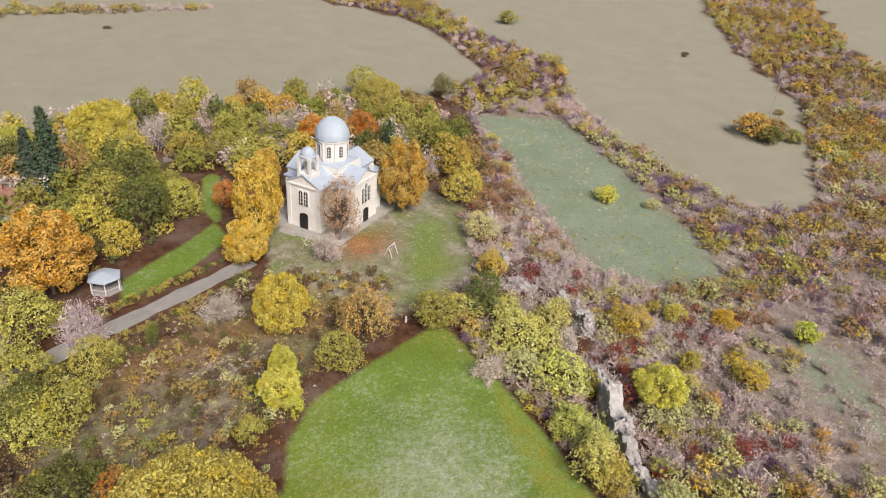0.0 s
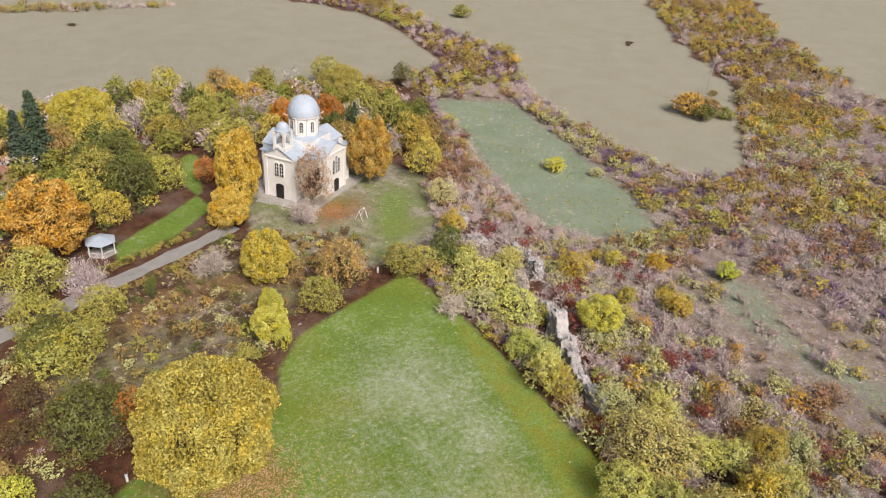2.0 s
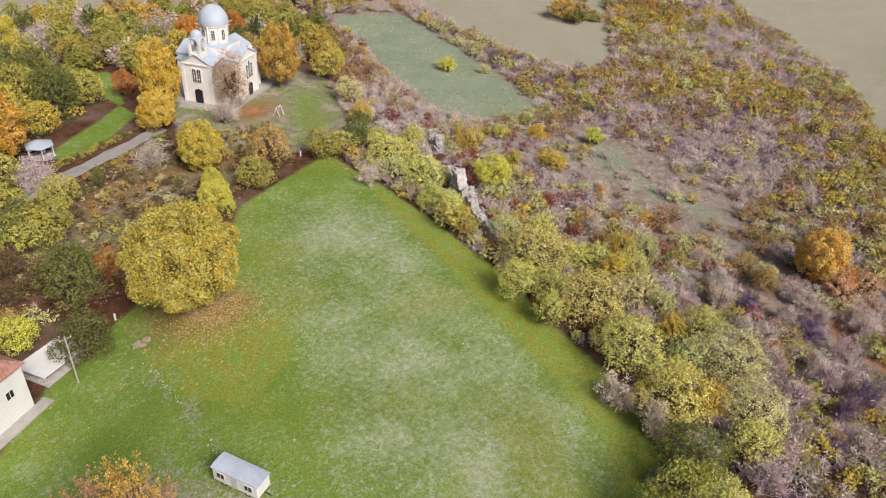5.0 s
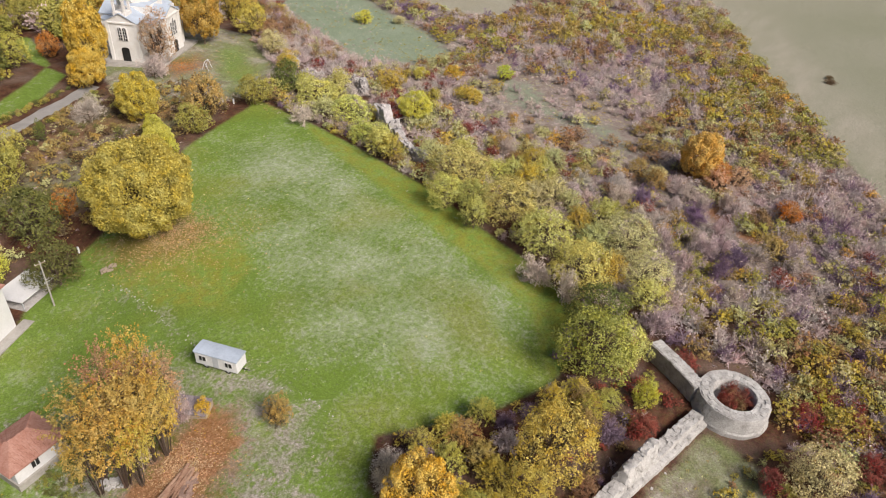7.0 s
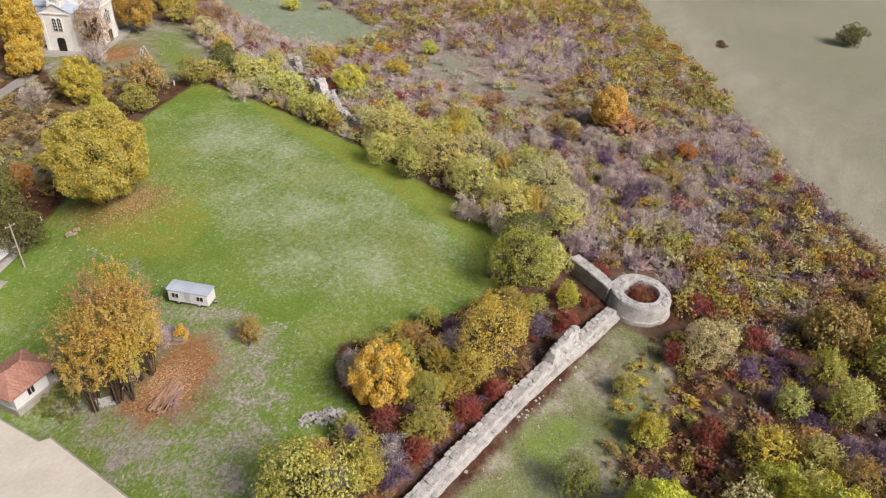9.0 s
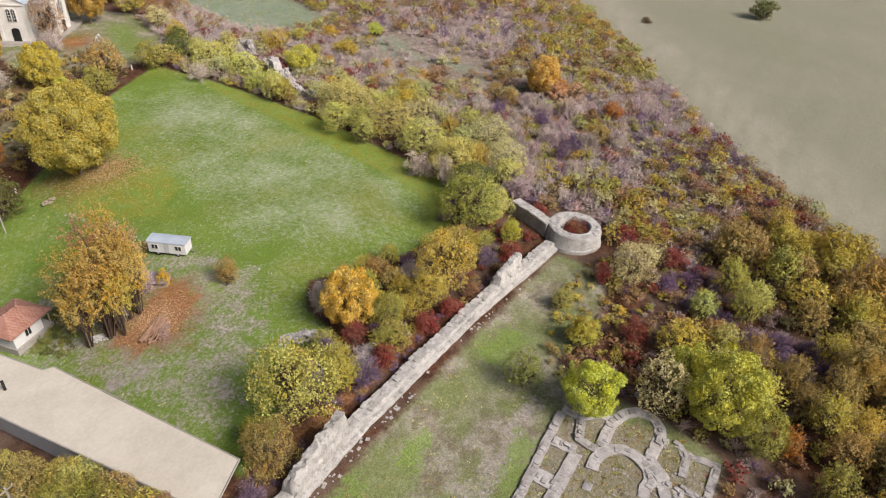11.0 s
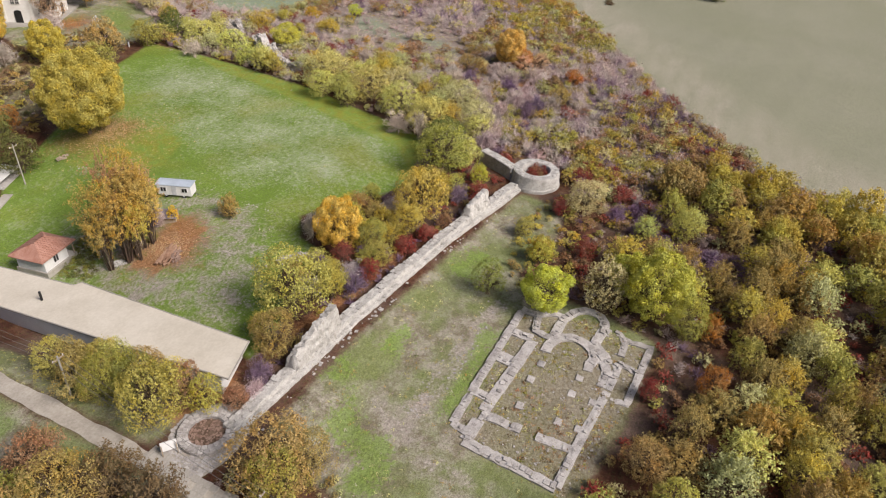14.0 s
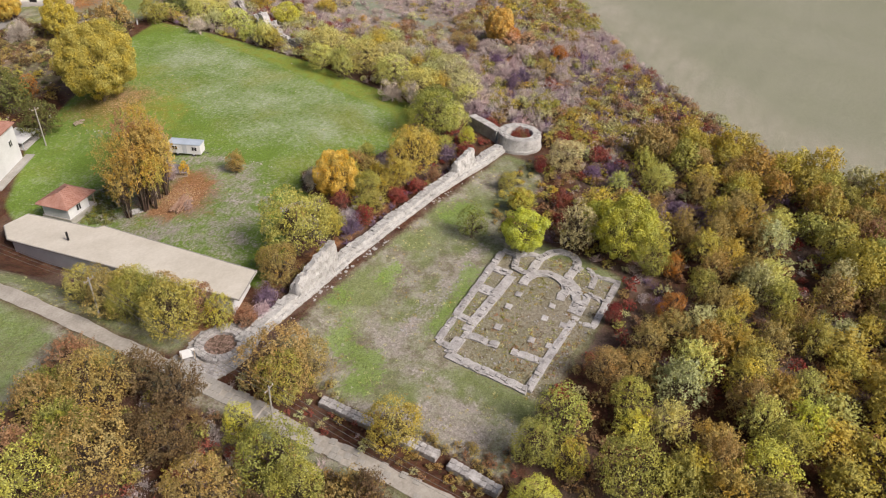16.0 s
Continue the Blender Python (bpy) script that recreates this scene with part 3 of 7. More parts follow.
def dome_tris(aspect, clumps, leaves, size, low=0.04):
    """A full, rounded crown: leafy bosses packed over a dome, with a leafy heart behind them."""
    i = np.arange(clumps)
    h, g = 1 - 1.85 * (i + 0.5) / clumps, 2.39996 * i
    c = np.stack([np.sqrt(1 - h * h) * np.cos(g), np.sqrt(1 - h * h) * np.sin(g), h], 1)
    c = unit(c + 0.13 * rng.normal(size=c.shape)) * rng.uniform(0.66, 0.84, (clumps, 1))
    rad = rng.uniform(0.11, 0.25, clumps)
    which = rng.choice(clumps, leaves, p=rad ** 2 / np.sum(rad ** 2))
    way = unit(rng.normal(size=(leaves, 3)) + 0.9 * unit(c[which]))
    at = c[which] + way * (rad[which] * rng.uniform(0.3, 1.0, leaves) ** 0.4)[:, None]
    heart = unit(rng.normal(size=(leaves // 6, 3)))
    at = np.concatenate([at, heart * rng.uniform(0.55, 0.7, (len(heart), 1))])
    way = np.concatenate([way, heart])
    at = at * np.array([1, 1, (1 - low) / 2 * aspect]) + np.array([0, 0, (1 + low) / 2 * aspect])
    at = at[at[:, 2] > 0.03 * aspect], way[at[:, 2] > 0.03 * aspect]
    return leaf_tris(at[0], at[1], size, 0.7)


def spray_tris(aspect, sprays, per, size, low=0.05, reach=0.42):
    """A feathery crown: leafy sprays that strike outwards and upwards, 1 in radius and aspect in height."""
    c = unit(rng.normal(size=(sprays, 3)) + np.array([0, 0, 0.25])) * rng.uniform(0.3, 0.72, (sprays, 1))
    c[:, :2] *= 1 - 0.3 * np.clip(c[:, 2:3] / 0.7, -0.3, 1)
    d = unit(unit(c) + 0.45 * rng.normal(size=(sprays, 3)) + np.array([0, 0, 0.45])) * rng.uniform(0.55, 1.1, (sprays, 1)) * reach
    which = np.repeat(np.arange(sprays), per)
    f = rng.uniform(0, 1, (len(which), 1))
    at = c[which] + d[which] * f + rng.normal(size=(len(which), 3)) * 0.055 * (1.25 - f)
    keep = holes(at, 0.12)
    at, which = at[keep], which[keep]
    at = at * np.array([1, 1, (1 - low) / 2 * aspect]) + np.array([0, 0, (1 + low) / 2 * aspect * 0.94])
    return leaf_tris(at, unit(d[which]) + np.array([0, 0, 0.6]), size)


class Wood(np.ndarray):
    """Triangles of bare wood, to be told from leaves."""


def vase_tris(aspect, sprays, per, size, stems):
    """A crown carried high on a fan of slim stems that part at the ground."""
    leaves = spray_tris(aspect, sprays, per, size, 0.2, 0.42)
    mid = leaves.mean(axis=1)
    leaves = leaves - mid[:, None, :] + (mid * np.stack([0.5 + 0.85 * mid[:, 2] / aspect] * 2 + [np.ones(len(mid))], 1))[:, None, :]
    g, r = rng.uniform(0, 2 * np.pi, stems), rng.uniform(0.1, 0.62, stems)
    foot = np.stack([0.22 * np.cos(g) * r, 0.22 * np.sin(g) * r, np.zeros(stems)], 1)
    head = np.stack([np.cos(g) * r, np.sin(g) * r, aspect * rng.uniform(0.6, 0.92, stems)], 1)
    fan = np.concatenate([sticks(foot, head, 0.022), sticks(foot, head, 0.022)]).view(Wood)
    f = rng.uniform(0.35, 0.95, (stems * 14, 1))
    pick = rng.integers(0, stems, stems * 14)
    at = foot[pick] * (1 - f) + head[pick] * f
    twigs = sticks(at, at + unit(rng.normal(size=at.shape) + np.array([0, 0, 0.9])) * rng.uniform(0.12, 0.4, (len(at), 1)), 0.008).view(Wood)
    return crown_of([leaves, fan, twigs])


def limb_tris(aspect, low, count, twigs, width):
    """Limbs and twigs under and in a crown, 1 in radius and aspect in height."""
    out = []
    base = np.array([0, 0, low * aspect * 0.8])
    ends = unit(rng.normal(size=(count, 3)) * np.array([1, 1, 0.35]) + np.array([0, 0, 0.75])) * np.array([0.75, 0.75, aspect * 0.62]) * rng.uniform(0.7, 1.05, (count, 1)) + base
    starts = base + np.stack([np.zeros(count), np.zeros(count), rng.uniform(0, 0.3, count) * aspect], 1)
    out += [sticks(starts, ends, width), sticks(starts, ends, width)]
    for thick, k in ((width * 0.6, twigs), (width * 0.4, twigs * 2)):
        pick = rng.integers(0, count, k)
        f = rng.uniform(0.3, 1.0, (k, 1))
        a = starts[pick] * (1 - f) + ends[pick] * f
        b = a + unit(rng.normal(size=(k, 3)) + 0.9 * unit(ends[pick] - base) + np.array([0, 0, 0.35])) * rng.uniform(0.18, 0.48, (k, 1)) * np.array([1, 1, min(aspect, 1.3)])
        out.append(sticks(a, b, thick))
    return np.concatenate(out).view(Wood)


def crown_of(pieces):
    """Leaves and twigs as one array of triangles, and which of them are wood."""
    return np.concatenate([np.asarray(q) for q in pieces]), np.concatenate([np.full(len(q), isinstance(q, Wood)) for q in pieces])


def trunk_bm(aspect, low, thick, limbs=5):
    bm = bmesh.new()
    top = aspect * 0.72
    rod(bm, (0, 0, -0.05 * aspect), (0.02, 0.01, low * aspect), thick, thick * 0.75, 8)
    rod(bm, (0.02, 0.01, low * aspect), (0.05, -0.03, top), thick * 0.75, thick * 0.15, 7)
    for i in range(limbs):
        g = 2.4 * i + rng.uniform(0, 0.8)
        z = aspect * (low + 0.32 * i / limbs)
        d = rng.uniform(0.45, 0.7)
        rod(bm, (0.02, 0, z), (d * math.cos(g), d * math.sin(g), z + aspect * rng.uniform(0.14, 0.3)), thick * 0.45, thick * 0.1, 5)
    return bm


def twig_crown(aspect, low, count, twigs, width, leaves=0, size=0.05):
    q = [np.asarray(limb_tris(aspect, low, count, twigs, width))]
    if leaves:
        q.append(crown_tris(aspect, 14, leaves, size, low, 0.66))
    return crown_of(q)


# each pattern: height over radius, trunk mesh, crown meshes
PATTERNS = {}


def pattern(name, aspect, low, thick, crowns):
    trunk = mesh_of("trunk", trunk_bm(aspect, low, thick), BARK)
    PATTERNS[name] = (aspect, trunk, [tri_mesh("crown", q, LEAF, wood=w) for q, w in crowns])


pattern("great", 2.0, 0.08, 0.05, [crown_of([dome_tris(2.0, 170, 46000, 0.0175), limb_tris(2.0, 0.1, 9, 150, 0.012)]) for _ in range(2)])
pattern("dome", 2.2, 0.08, 0.05, [crown_of([dome_tris(2.2, 110, 14000, 0.03), limb_tris(2.2, 0.1, 9, 150, 0.014)]) for _ in range(3)])
pattern("broad", 1.8, 0.10, 0.05, [crown_of([crown_tris(1.8, 70, 7600, 0.036, 0.06, 0.74, 0.2), limb_tris(1.8, 0.12, 9, 200, 0.015)]) for _ in range(5)])
pattern("wild", 1.9, 0.06, 0.05, [crown_of([spray_tris(1.9, 150, 20, 0.042), crown_tris(1.9, 40, 1300, 0.042, 0.0, 0.7, 0.08), limb_tris(1.9, 0.06, 14, 180, 0.02)]) for _ in range(6)])
pattern("tall", 2.9, 0.10, 0.06, [crown_of([crown_tris(2.9, 90, 10500, 0.034, 0.04, 0.74, 0.10, 0.07), limb_tris(2.9, 0.12, 12, 260, 0.018)]) for _ in range(3)])
pattern("thin", 2.2, 0.10, 0.05, [crown_of([spray_tris(2.2, 170, 30, 0.032, 0.05), limb_tris(2.2, 0.12, 14, 420, 0.015)]) for _ in range(3)])
pattern("bare", 1.7, 0.06, 0.045, [twig_crown(1.7, 0.04, 18, 800, 0.016, 700, 0.03) for _ in range(3)])
pattern("bush", 1.5, 0.03, 0.05, [crown_of([spray_tris(1.5, 80, 24, 0.044, 0.0, 0.34), crown_tris(1.5, 36, 2400, 0.044, 0.0, 0.74, 0.1), limb_tris(1.5, 0.02, 10, 150, 0.018)]) for _ in range(4)])
# finer foliage for what grows round the ruins, which the camera passes nearest
pattern("broad_fine", 1.8, 0.10, 0.05, [crown_of([crown_tris(1.8, 90, 17000, 0.023, 0.05, 0.74, 0.2, 0.06), limb_tris(1.8, 0.12, 10, 220, 0.012)]) for _ in range(4)])
pattern("dome_fine", 1.9, 0.10, 0.05, [crown_of([dome_tris(1.9, 70, 15000, 0.0235), limb_tris(1.9, 0.12, 10, 220, 0.012)]) for _ in range(3)])
pattern("wild_fine", 1.9, 0.06, 0.05, [crown_of([spray_tris(1.9, 160, 34, 0.0285), crown_tris(1.9, 46, 2400, 0.0275, 0.0, 0.7, 0.08), limb_tris(1.9, 0.06, 16, 220, 0.014)]) for _ in range(5)])
pattern("bush_fine", 1.5, 0.03, 0.05, [crown_of([spray_tris(1.5, 90, 40, 0.031, 0.0, 0.34), crown_tris(1.5, 40, 4600, 0.031, 0.0, 0.74, 0.1, 0.08), limb_tris(1.5, 0.02, 10, 200, 0.013)]) for _ in range(4)])
pattern("thin_fine", 2.0, 0.14, 0.05, [crown_of([spray_tris(2.0, 170, 46, 0.026, 0.12, 0.36), limb_tris(2.0, 0.12, 14, 420, 0.013)]) for _ in range(4)])


pattern("vase", 3.8, 0.16, 0.04, [vase_tris(3.8, 200, 36, 0.026, 16) for _ in range(4)])


def spruce_tris():
    """Drooping whorls of needles round a straight stem, 1 in radius and 5 high."""
    out = []
    for z in np.linspace(0.3, 4.85, 34):
        reach = (1 - z / 5.0) ** 0.7 * rng.uniform(0.7, 1.25)
        k = int(9 + 9 * reach)
        g = rng.uniform(0, 2 * np.pi, k)
        for f in (0.3, 0.5, 0.7, 0.88, 1.0):
            rr = reach * f * rng.uniform(0.85, 1.12, k)
            at = np.stack([rr * np.cos(g), rr * np.sin(g), z - 0.35 * rr + 0.04 * rng.normal(size=k)], 1)
            for _ in range(3):
                out.append(leaf_tris(at + 0.06 * rng.normal(size=at.shape), np.stack([np.cos(g) * 0.5, np.sin(g) * 0.5, np.full(k, 0.8)], 1), 0.085, 0.7))
    return np.concatenate(out)


_bm = bmesh.new()
rod(_bm, (0, 0, -0.2), (0, 0, 4.7), 0.09, 0.015, 7)
PATTERNS["spruce"] = (5.0, mesh_of("trunk", _bm, BARK), [tri_mesh("crown", spruce_tris(), LEAF)])
PLANTED = []


def plant(x, y, h, r, k, group="", sort=""):
    """One tree or shrub of colour k standing on the land."""
    if not sort:
        sort = "spruce" if k == "S" else "bare" if k in "PV" else "great" if r > 7.4 else "tall" if k == "K" and h > 12 else "thin" if k in "KA" else "dome" if (k in "GNOJ" and h > 9) or (k == "C" and h > 6) else "bush" if h < 5.2 else "tall" if h / r > 2.5 else "broad"
    if sort + "_fine" in PATTERNS and (math.hypot(x + 22, y + 40) < 64 or math.hypot(x - 52, y - 14) < 40):
        sort += "_fine"
    aspect, trunk, crowns = PATTERNS[sort]
    sort = sort.replace("_fine", "")
    if sort == "spruce":
        name, category, words = "spruce_tree", "tree", "tall narrow dark green spruce on the wood's edge"
    elif sort == "bare":
        name, category, words = "bare_shrub", "shrub", LOOK[k] + " leafless shrub with fine upright twigs"
    elif sort == "bush":
        name, category, words = "shrub", "shrub", LOOK[k] + " leafy autumn shrub growing in rough grass"
    else:
        name, category, words = "deciduous_tree", "tree", LOOK[k] + " broad-leaved tree in autumn leaf"
    base = pose(x, y, land_at(x, y) - 0.05, 0, 0, float(rng.uniform(0, 360)))
    ob = thing(name, base, words, category, group)
    grow = (r, r, h / aspect)
    shade = np.array(COLOUR[k]) * (1.0 if k == "M" else rng.uniform(0.88, 1.14) * rng.uniform(0.93, 1.07, 3))
    for part_name, me in (("trunk", trunk), ("crown", crowns[int(rng.integers(len(crowns)))])):
        o = new(part_name, me)
        o.parent, o.scale = ob, grow
        o.color = (*shade, 1)
    PLANTED.append((x, y, r))
    return ob


NORTHWEST = [
    (0.6, 113.6, 16.2, 7.4, 'N'), (5.8, 152.5, 20, 3.9, 'S'), (2.0, 153.1, 16, 3.5, 'S'), (8.8, 154.6, 12, 4.9, 'B'),
    (19.1, 174.8, 13.5, 8.5, 'Y'), (30.4, 170.6, 12.2, 6.9, 'P'), (21.1, 147.9, 10.8, 6.1, 'D'), (34.7, 159.5, 9, 5.1, 'L'),
    (42.6, 156.4, 9, 5.1, 'L'), (43.4, 176.4, 8.5, 4.8, 'P'), (51.1, 162.9, 10.8, 6.1, 'L'), (59.0, 168.2, 10, 5.5, 'P'),
    (13.3, 134.2, 12.1, 6.8, 'L'), (18.6, 129.5, 11.8, 6.6, 'D'), (26.5, 132.3, 9, 5.0, 'L'), (9.2, 129.1, 9, 4.8, 'Y'),
    (12.7, 121.4, 8, 4.0, 'Y'), (0.9, 175.1, 10, 4.7, 'L'),
]
CHURCHYARD = [
    (65.3, 155.0, 11, 3.7, 'O'), (78.8, 154.4, 11, 4.6, 'O'), (35.7, 132.4, 7, 3.2, 'O'), (36.6, 114.6, 18.5, 5.0, 'G'),
    (32.2, 108.4, 9.5, 4.2, 'G'), (30.7, 109.4, 7, 3.3, 'G'), (50.7, 108.2, 15.0, 4.2, 'K'), (68.8, 114.8, 17.5, 5.5, 'N'),
    (101.3, 199.2, 10.3, 5.8, 'L'), (95.1, 175.8, 13.5, 7.8, 'L'), (93.3, 160.4, 11.6, 6.5, 'L'), (127.7, 190.2, 9, 4.0, 'D'),
    (94.0, 144.8, 12.0, 6.9, 'L'), (91.5, 130.0, 11, 5.7, 'Y'), (83.4, 112.8, 10, 4.8, 'Y'), (81.5, 144.4, 11, 1.6, 'S'),
    (46.0, 136.0, 11, 3.3, 'N'),
]
LANESIDE = [
    (77.7, 97.8, 7, 3.8, 'W'), (70.9, 84.6, 6, 3.2, 'G'), (30.1, 86.0, 11.4, 4.6, 'G'), (41.2, 78.6, 10.4, 5.2, 'B'),
    (44.9, 102.2, 7.5, 4.3, 'P'), (34.5, 73.8, 6.9, 3.9, 'L'), (25.9, 74.5, 7, 2.2, 'C'), (24.6, 67.3, 5, 1.6, 'C'),
    (17.8, 65.5, 5, 2.4, 'L'), (53.2, 76.5, 7.5, 4.2, 'L'), (63.2, 76.0, 7.8, 4.4, 'D'), (11.8, 91.6, 5, 1.4, 'D'),
    (22.5, 92.5, 7.6, 4.3, 'P'), (2.9, 97.9, 8.6, 4.9, 'P'), (-3.5, 100.2, 9.6, 5.4, 'L'), (3.6, 88.2, 7, 3.6, 'L'),
    (-5.3, 89.2, 8.1, 4.6, 'L'), (-5.3, 80.8, 8.4, 4.7, 'D'),
]
MEADOW_EDGE = [
    (6.6, 48.6, 18.4, 8.7, 'M'), (23.9, 70.0, 7, 3.1, 'C'), (-4.6, 64.2, 9.8, 5.5, 'D'), (1.5, 65.2, 6, 2.3, 'O'),
    (-7.9, 51.5, 8.1, 4.6, 'D'), (-14.5, 58.7, 6, 2.9, 'C'), (-2.2, 79.0, 8.9, 5.0, 'L'), (-6.0, 78.8, 7.8, 4.4, 'L'),
]
BANKSIDE = [
    (55.0, 19.4, 8, 7.0, 'F'), (51.0, 6.0, 8, 6.5, 'F'), (47.0, 17.1, 7, 4.0, 'F'), (46.2, -4.3, 8, 6.0, 'F'),
    (42.2, -13.0, 8, 5.8, 'F'), (34.6, -20.1, 8, 5.0, 'D'), (30.6, -25.3, 7, 4.5, 'F'), (55.4, -15.4, 8, 5.9, 'W'),
    (49.0, -21.8, 7, 4.7, 'W'), (73.1, 45.0, 7, 4.3, 'C'), (82.5, 59.9, 6, 4.0, 'G'), (91.5, -15.4, 11.0, 4.6, 'J'), (88.6, -20.0, 6.5, 3.2, 'K'), (81.0, -31.1, 4.5, 2.6, 'T'), (87.0, -34.6, 4.5, 2.8, 'O'), (69.6, 11.5, 6, 3.2, 'Y'), (88.8, 40.1, 5, 3.0, 'Y'), (109.4, 43.3, 5, 2.6, 'C'), (98.5, 52.3, 5, 2.8, 'G'),
    (91.8, -19.4, 6, 3.2, 'O'), (94.6, -23.2, 5, 3.0, 'K'), (62.0, 64.8, 7, 6.0, 'F'), (62.6, 55.0, 6, 4.9, 'F'),
    (57.2, 46.4, 5, 4.0, 'F'), (58.9, 76.4, 5, 5.0, 'F'), (25.6, -19.6, 4, 2.2, 'V'),
]
WALLSIDE = [
    (-6.7, -19.0, 10.0, 4.2, 'G'), (7.6, -27.2, 11.0, 5.2, 'Y'), (26.2, -23.6, 11.0, 6.2, 'L'), (25.4, -31.8, 5, 2.1, 'C'),
    (2.6, -27.0, 6, 3.3, 'Y'), (-4.0, -24.1, 6, 2.5, 'L'), (-2.3, -29.4, 3.5, 2.2, 'R'), (2.6, -30.6, 3.2, 2.0, 'R'), (20.5, -33.4, 3.4, 2.2, 'R'), (36.0, -49.6, 3.6, 2.6, 'R'), (33.0, -58.0, 3.4, 2.6, 'R'), (35.4, -33.6, 3.0, 2.2, 'R'), (8.0, -31.8, 3.0, 1.8, 'T'), (25.5, -53.0, 7.5, 4.3, 'W'),
    (22.9, -48.6, 4, 2.0, 'R'), (10.9, -56.2, 4.4, 2.5, 'R'), (13.2, -44.7, 4, 2.2, 'L'), (-6.8, 2.4, 4.6, 2.1, 'B'),
    (10.4, -19.4, 2.6, 1.9, 'V'), (14.2, -21.2, 2.6, 2.0, 'V'), (18.2, -22.4, 2.6, 2.0, 'V'), (22.0, -22.6, 2.4, 1.8, 'V'), (30.8, -17.8, 3.0, 2.0, 'V'), (6.4, -15.6, 2.4, 1.7, 'V'), (17.3, -30.5, 4.3, 2.5, 'V'), (-5.6, -13.6, 5, 2.2, 'P'), (-11.3, -27.1, 4, 2.0, 'R'), (6.7, -49.5, 5, 2.6, 'C'),
]
BASILICA_SIDE = [
    (-24.2, -22.4, 11.8, 6.0, 'L'), (-31.6, -24.4, 7.5, 3.6, 'B'), (-5.1, -44.7, 6.7, 2.6, 'E'), (-5.3, -53.8, 8.7, 4.1, 'C'),
    (-1.0, -61.8, 10.0, 3.3, 'W'), (0.2, -69.2, 12.2, 5.6, 'C'), (4.4, -64.4, 8.0, 3.6, 'C'), (7.2, -49.2, 5, 2.3, 'Y'), (-43.6, -22.8, 6.4, 2.1, 'Y'),
    (-47.6, -18.6, 9.4, 4.5, 'L'), (-46.6, -7.6, 6.8, 4.4, 'B'), (-46.6, -10.4, 7.5, 3.4, 'E'), (-12.6, -78.8, 5.6, 2.4, 'O'),
    (-0.8, -77.6, 5, 2.3, 'O'), (-16.8, -71.2, 4, 1.5, 'R'), (-2.0, -74.2, 8, 3.3, 'L'), (-36.4, -25.4, 4, 2.3, 'V'), (-39.0, -26.2, 3.6, 1.9, 'P'), (-41.4, -25.6, 3.6, 1.8, 'T'),
    (-15.4, -27.2, 5, 2.6, 'V'),
]
YARDSIDE = [
    (-20.7, 10.6, 17.0, 4.6, 'A'), (-22.9, 10.1, 15.5, 4.4, 'A'), (-19.1, 10.1, 17.5, 4.0, 'A'), (-23.5, 13.3, 17.0, 4.6, 'A'), (-20.1, 13.7, 19.0, 4.0, 'T'), (-17.1, 13.5, 19.5, 3.4, 'N'), (-17.7, 9.7, 14.0, 3.2, 'Y'), (-25.1, 11.7, 12.0, 3.4, 'A'), (-15.9, 12.1, 15.0, 3.4, 'K'), (-21.7, 8.5, 12.0, 3.0, 'Y'),
    (-20.0, 11.2, 5.5, 2.0, 'P'), (-14.9, 12.8, 4.5, 1.8, 'V'), (-11.7, 10.6, 3.2, 1.2, 'G'), (-13.4, 12.3, 5.0, 1.7, 'P'),
]
TRACKSIDE = [
    (-45.8, -4.3, 7.0, 2.4, 'B'), (-43.9, -9.3, 7.4, 2.6, 'L'), (-43.4, -14.4, 7.2, 2.5, 'B'), (-43.7, -18.7, 7.0, 2.2, 'Y'), (-47.3, -9.5, 6.0, 2.4, 'L'),
    (-47.6, -35.4, 7.8, 5.4, 'B'), (-50.0, -37.4, 8, 3.6, 'L'), (-45.6, -38.6, 7, 3.2, 'B'), (-43.4, -20.2, 7.2, 2.2, 'T'), (-44.9, -8.5, 7.2, 3.4, 'L'), (-45.0, -14.0, 7.4, 3.4, 'E'), (-46.6, -1.6, 6.0, 3.0, 'L'), (-50.6, -52.8, 8, 3.8, 'Y'), (-57.2, -36.4, 6, 2.0, 'C'), (-60.2, -43.1, 9, 4.8, 'E'),
    (-61.5, -19.4, 8.5, 4.6, 'B'), (-68.9, -26.9, 9.8, 5.4, 'B'), (-63.4, -31.6, 7.7, 4.4, 'H'), (-40.0, -69.7, 8, 3.1, 'L'),
    (-45.4, -72.2, 6, 2.0, 'Y'), (-45.4, -67.9, 7, 3.0, 'L'), (-66.5, -38.7, 8, 4.1, 'B'), (-72.4, -23.3, 8, 4.5, 'L'),
    (-62.4, -47.3, 8, 3.4, 'L'), (-45.5, -78.5, 9, 4.2, 'L'), (-52.1, -70.0, 6, 2.8, 'C'), (-29.4, -73.0, 6, 3.0, 'B'),
    (-33.6, -76.6, 7, 2.5, 'L'),
]
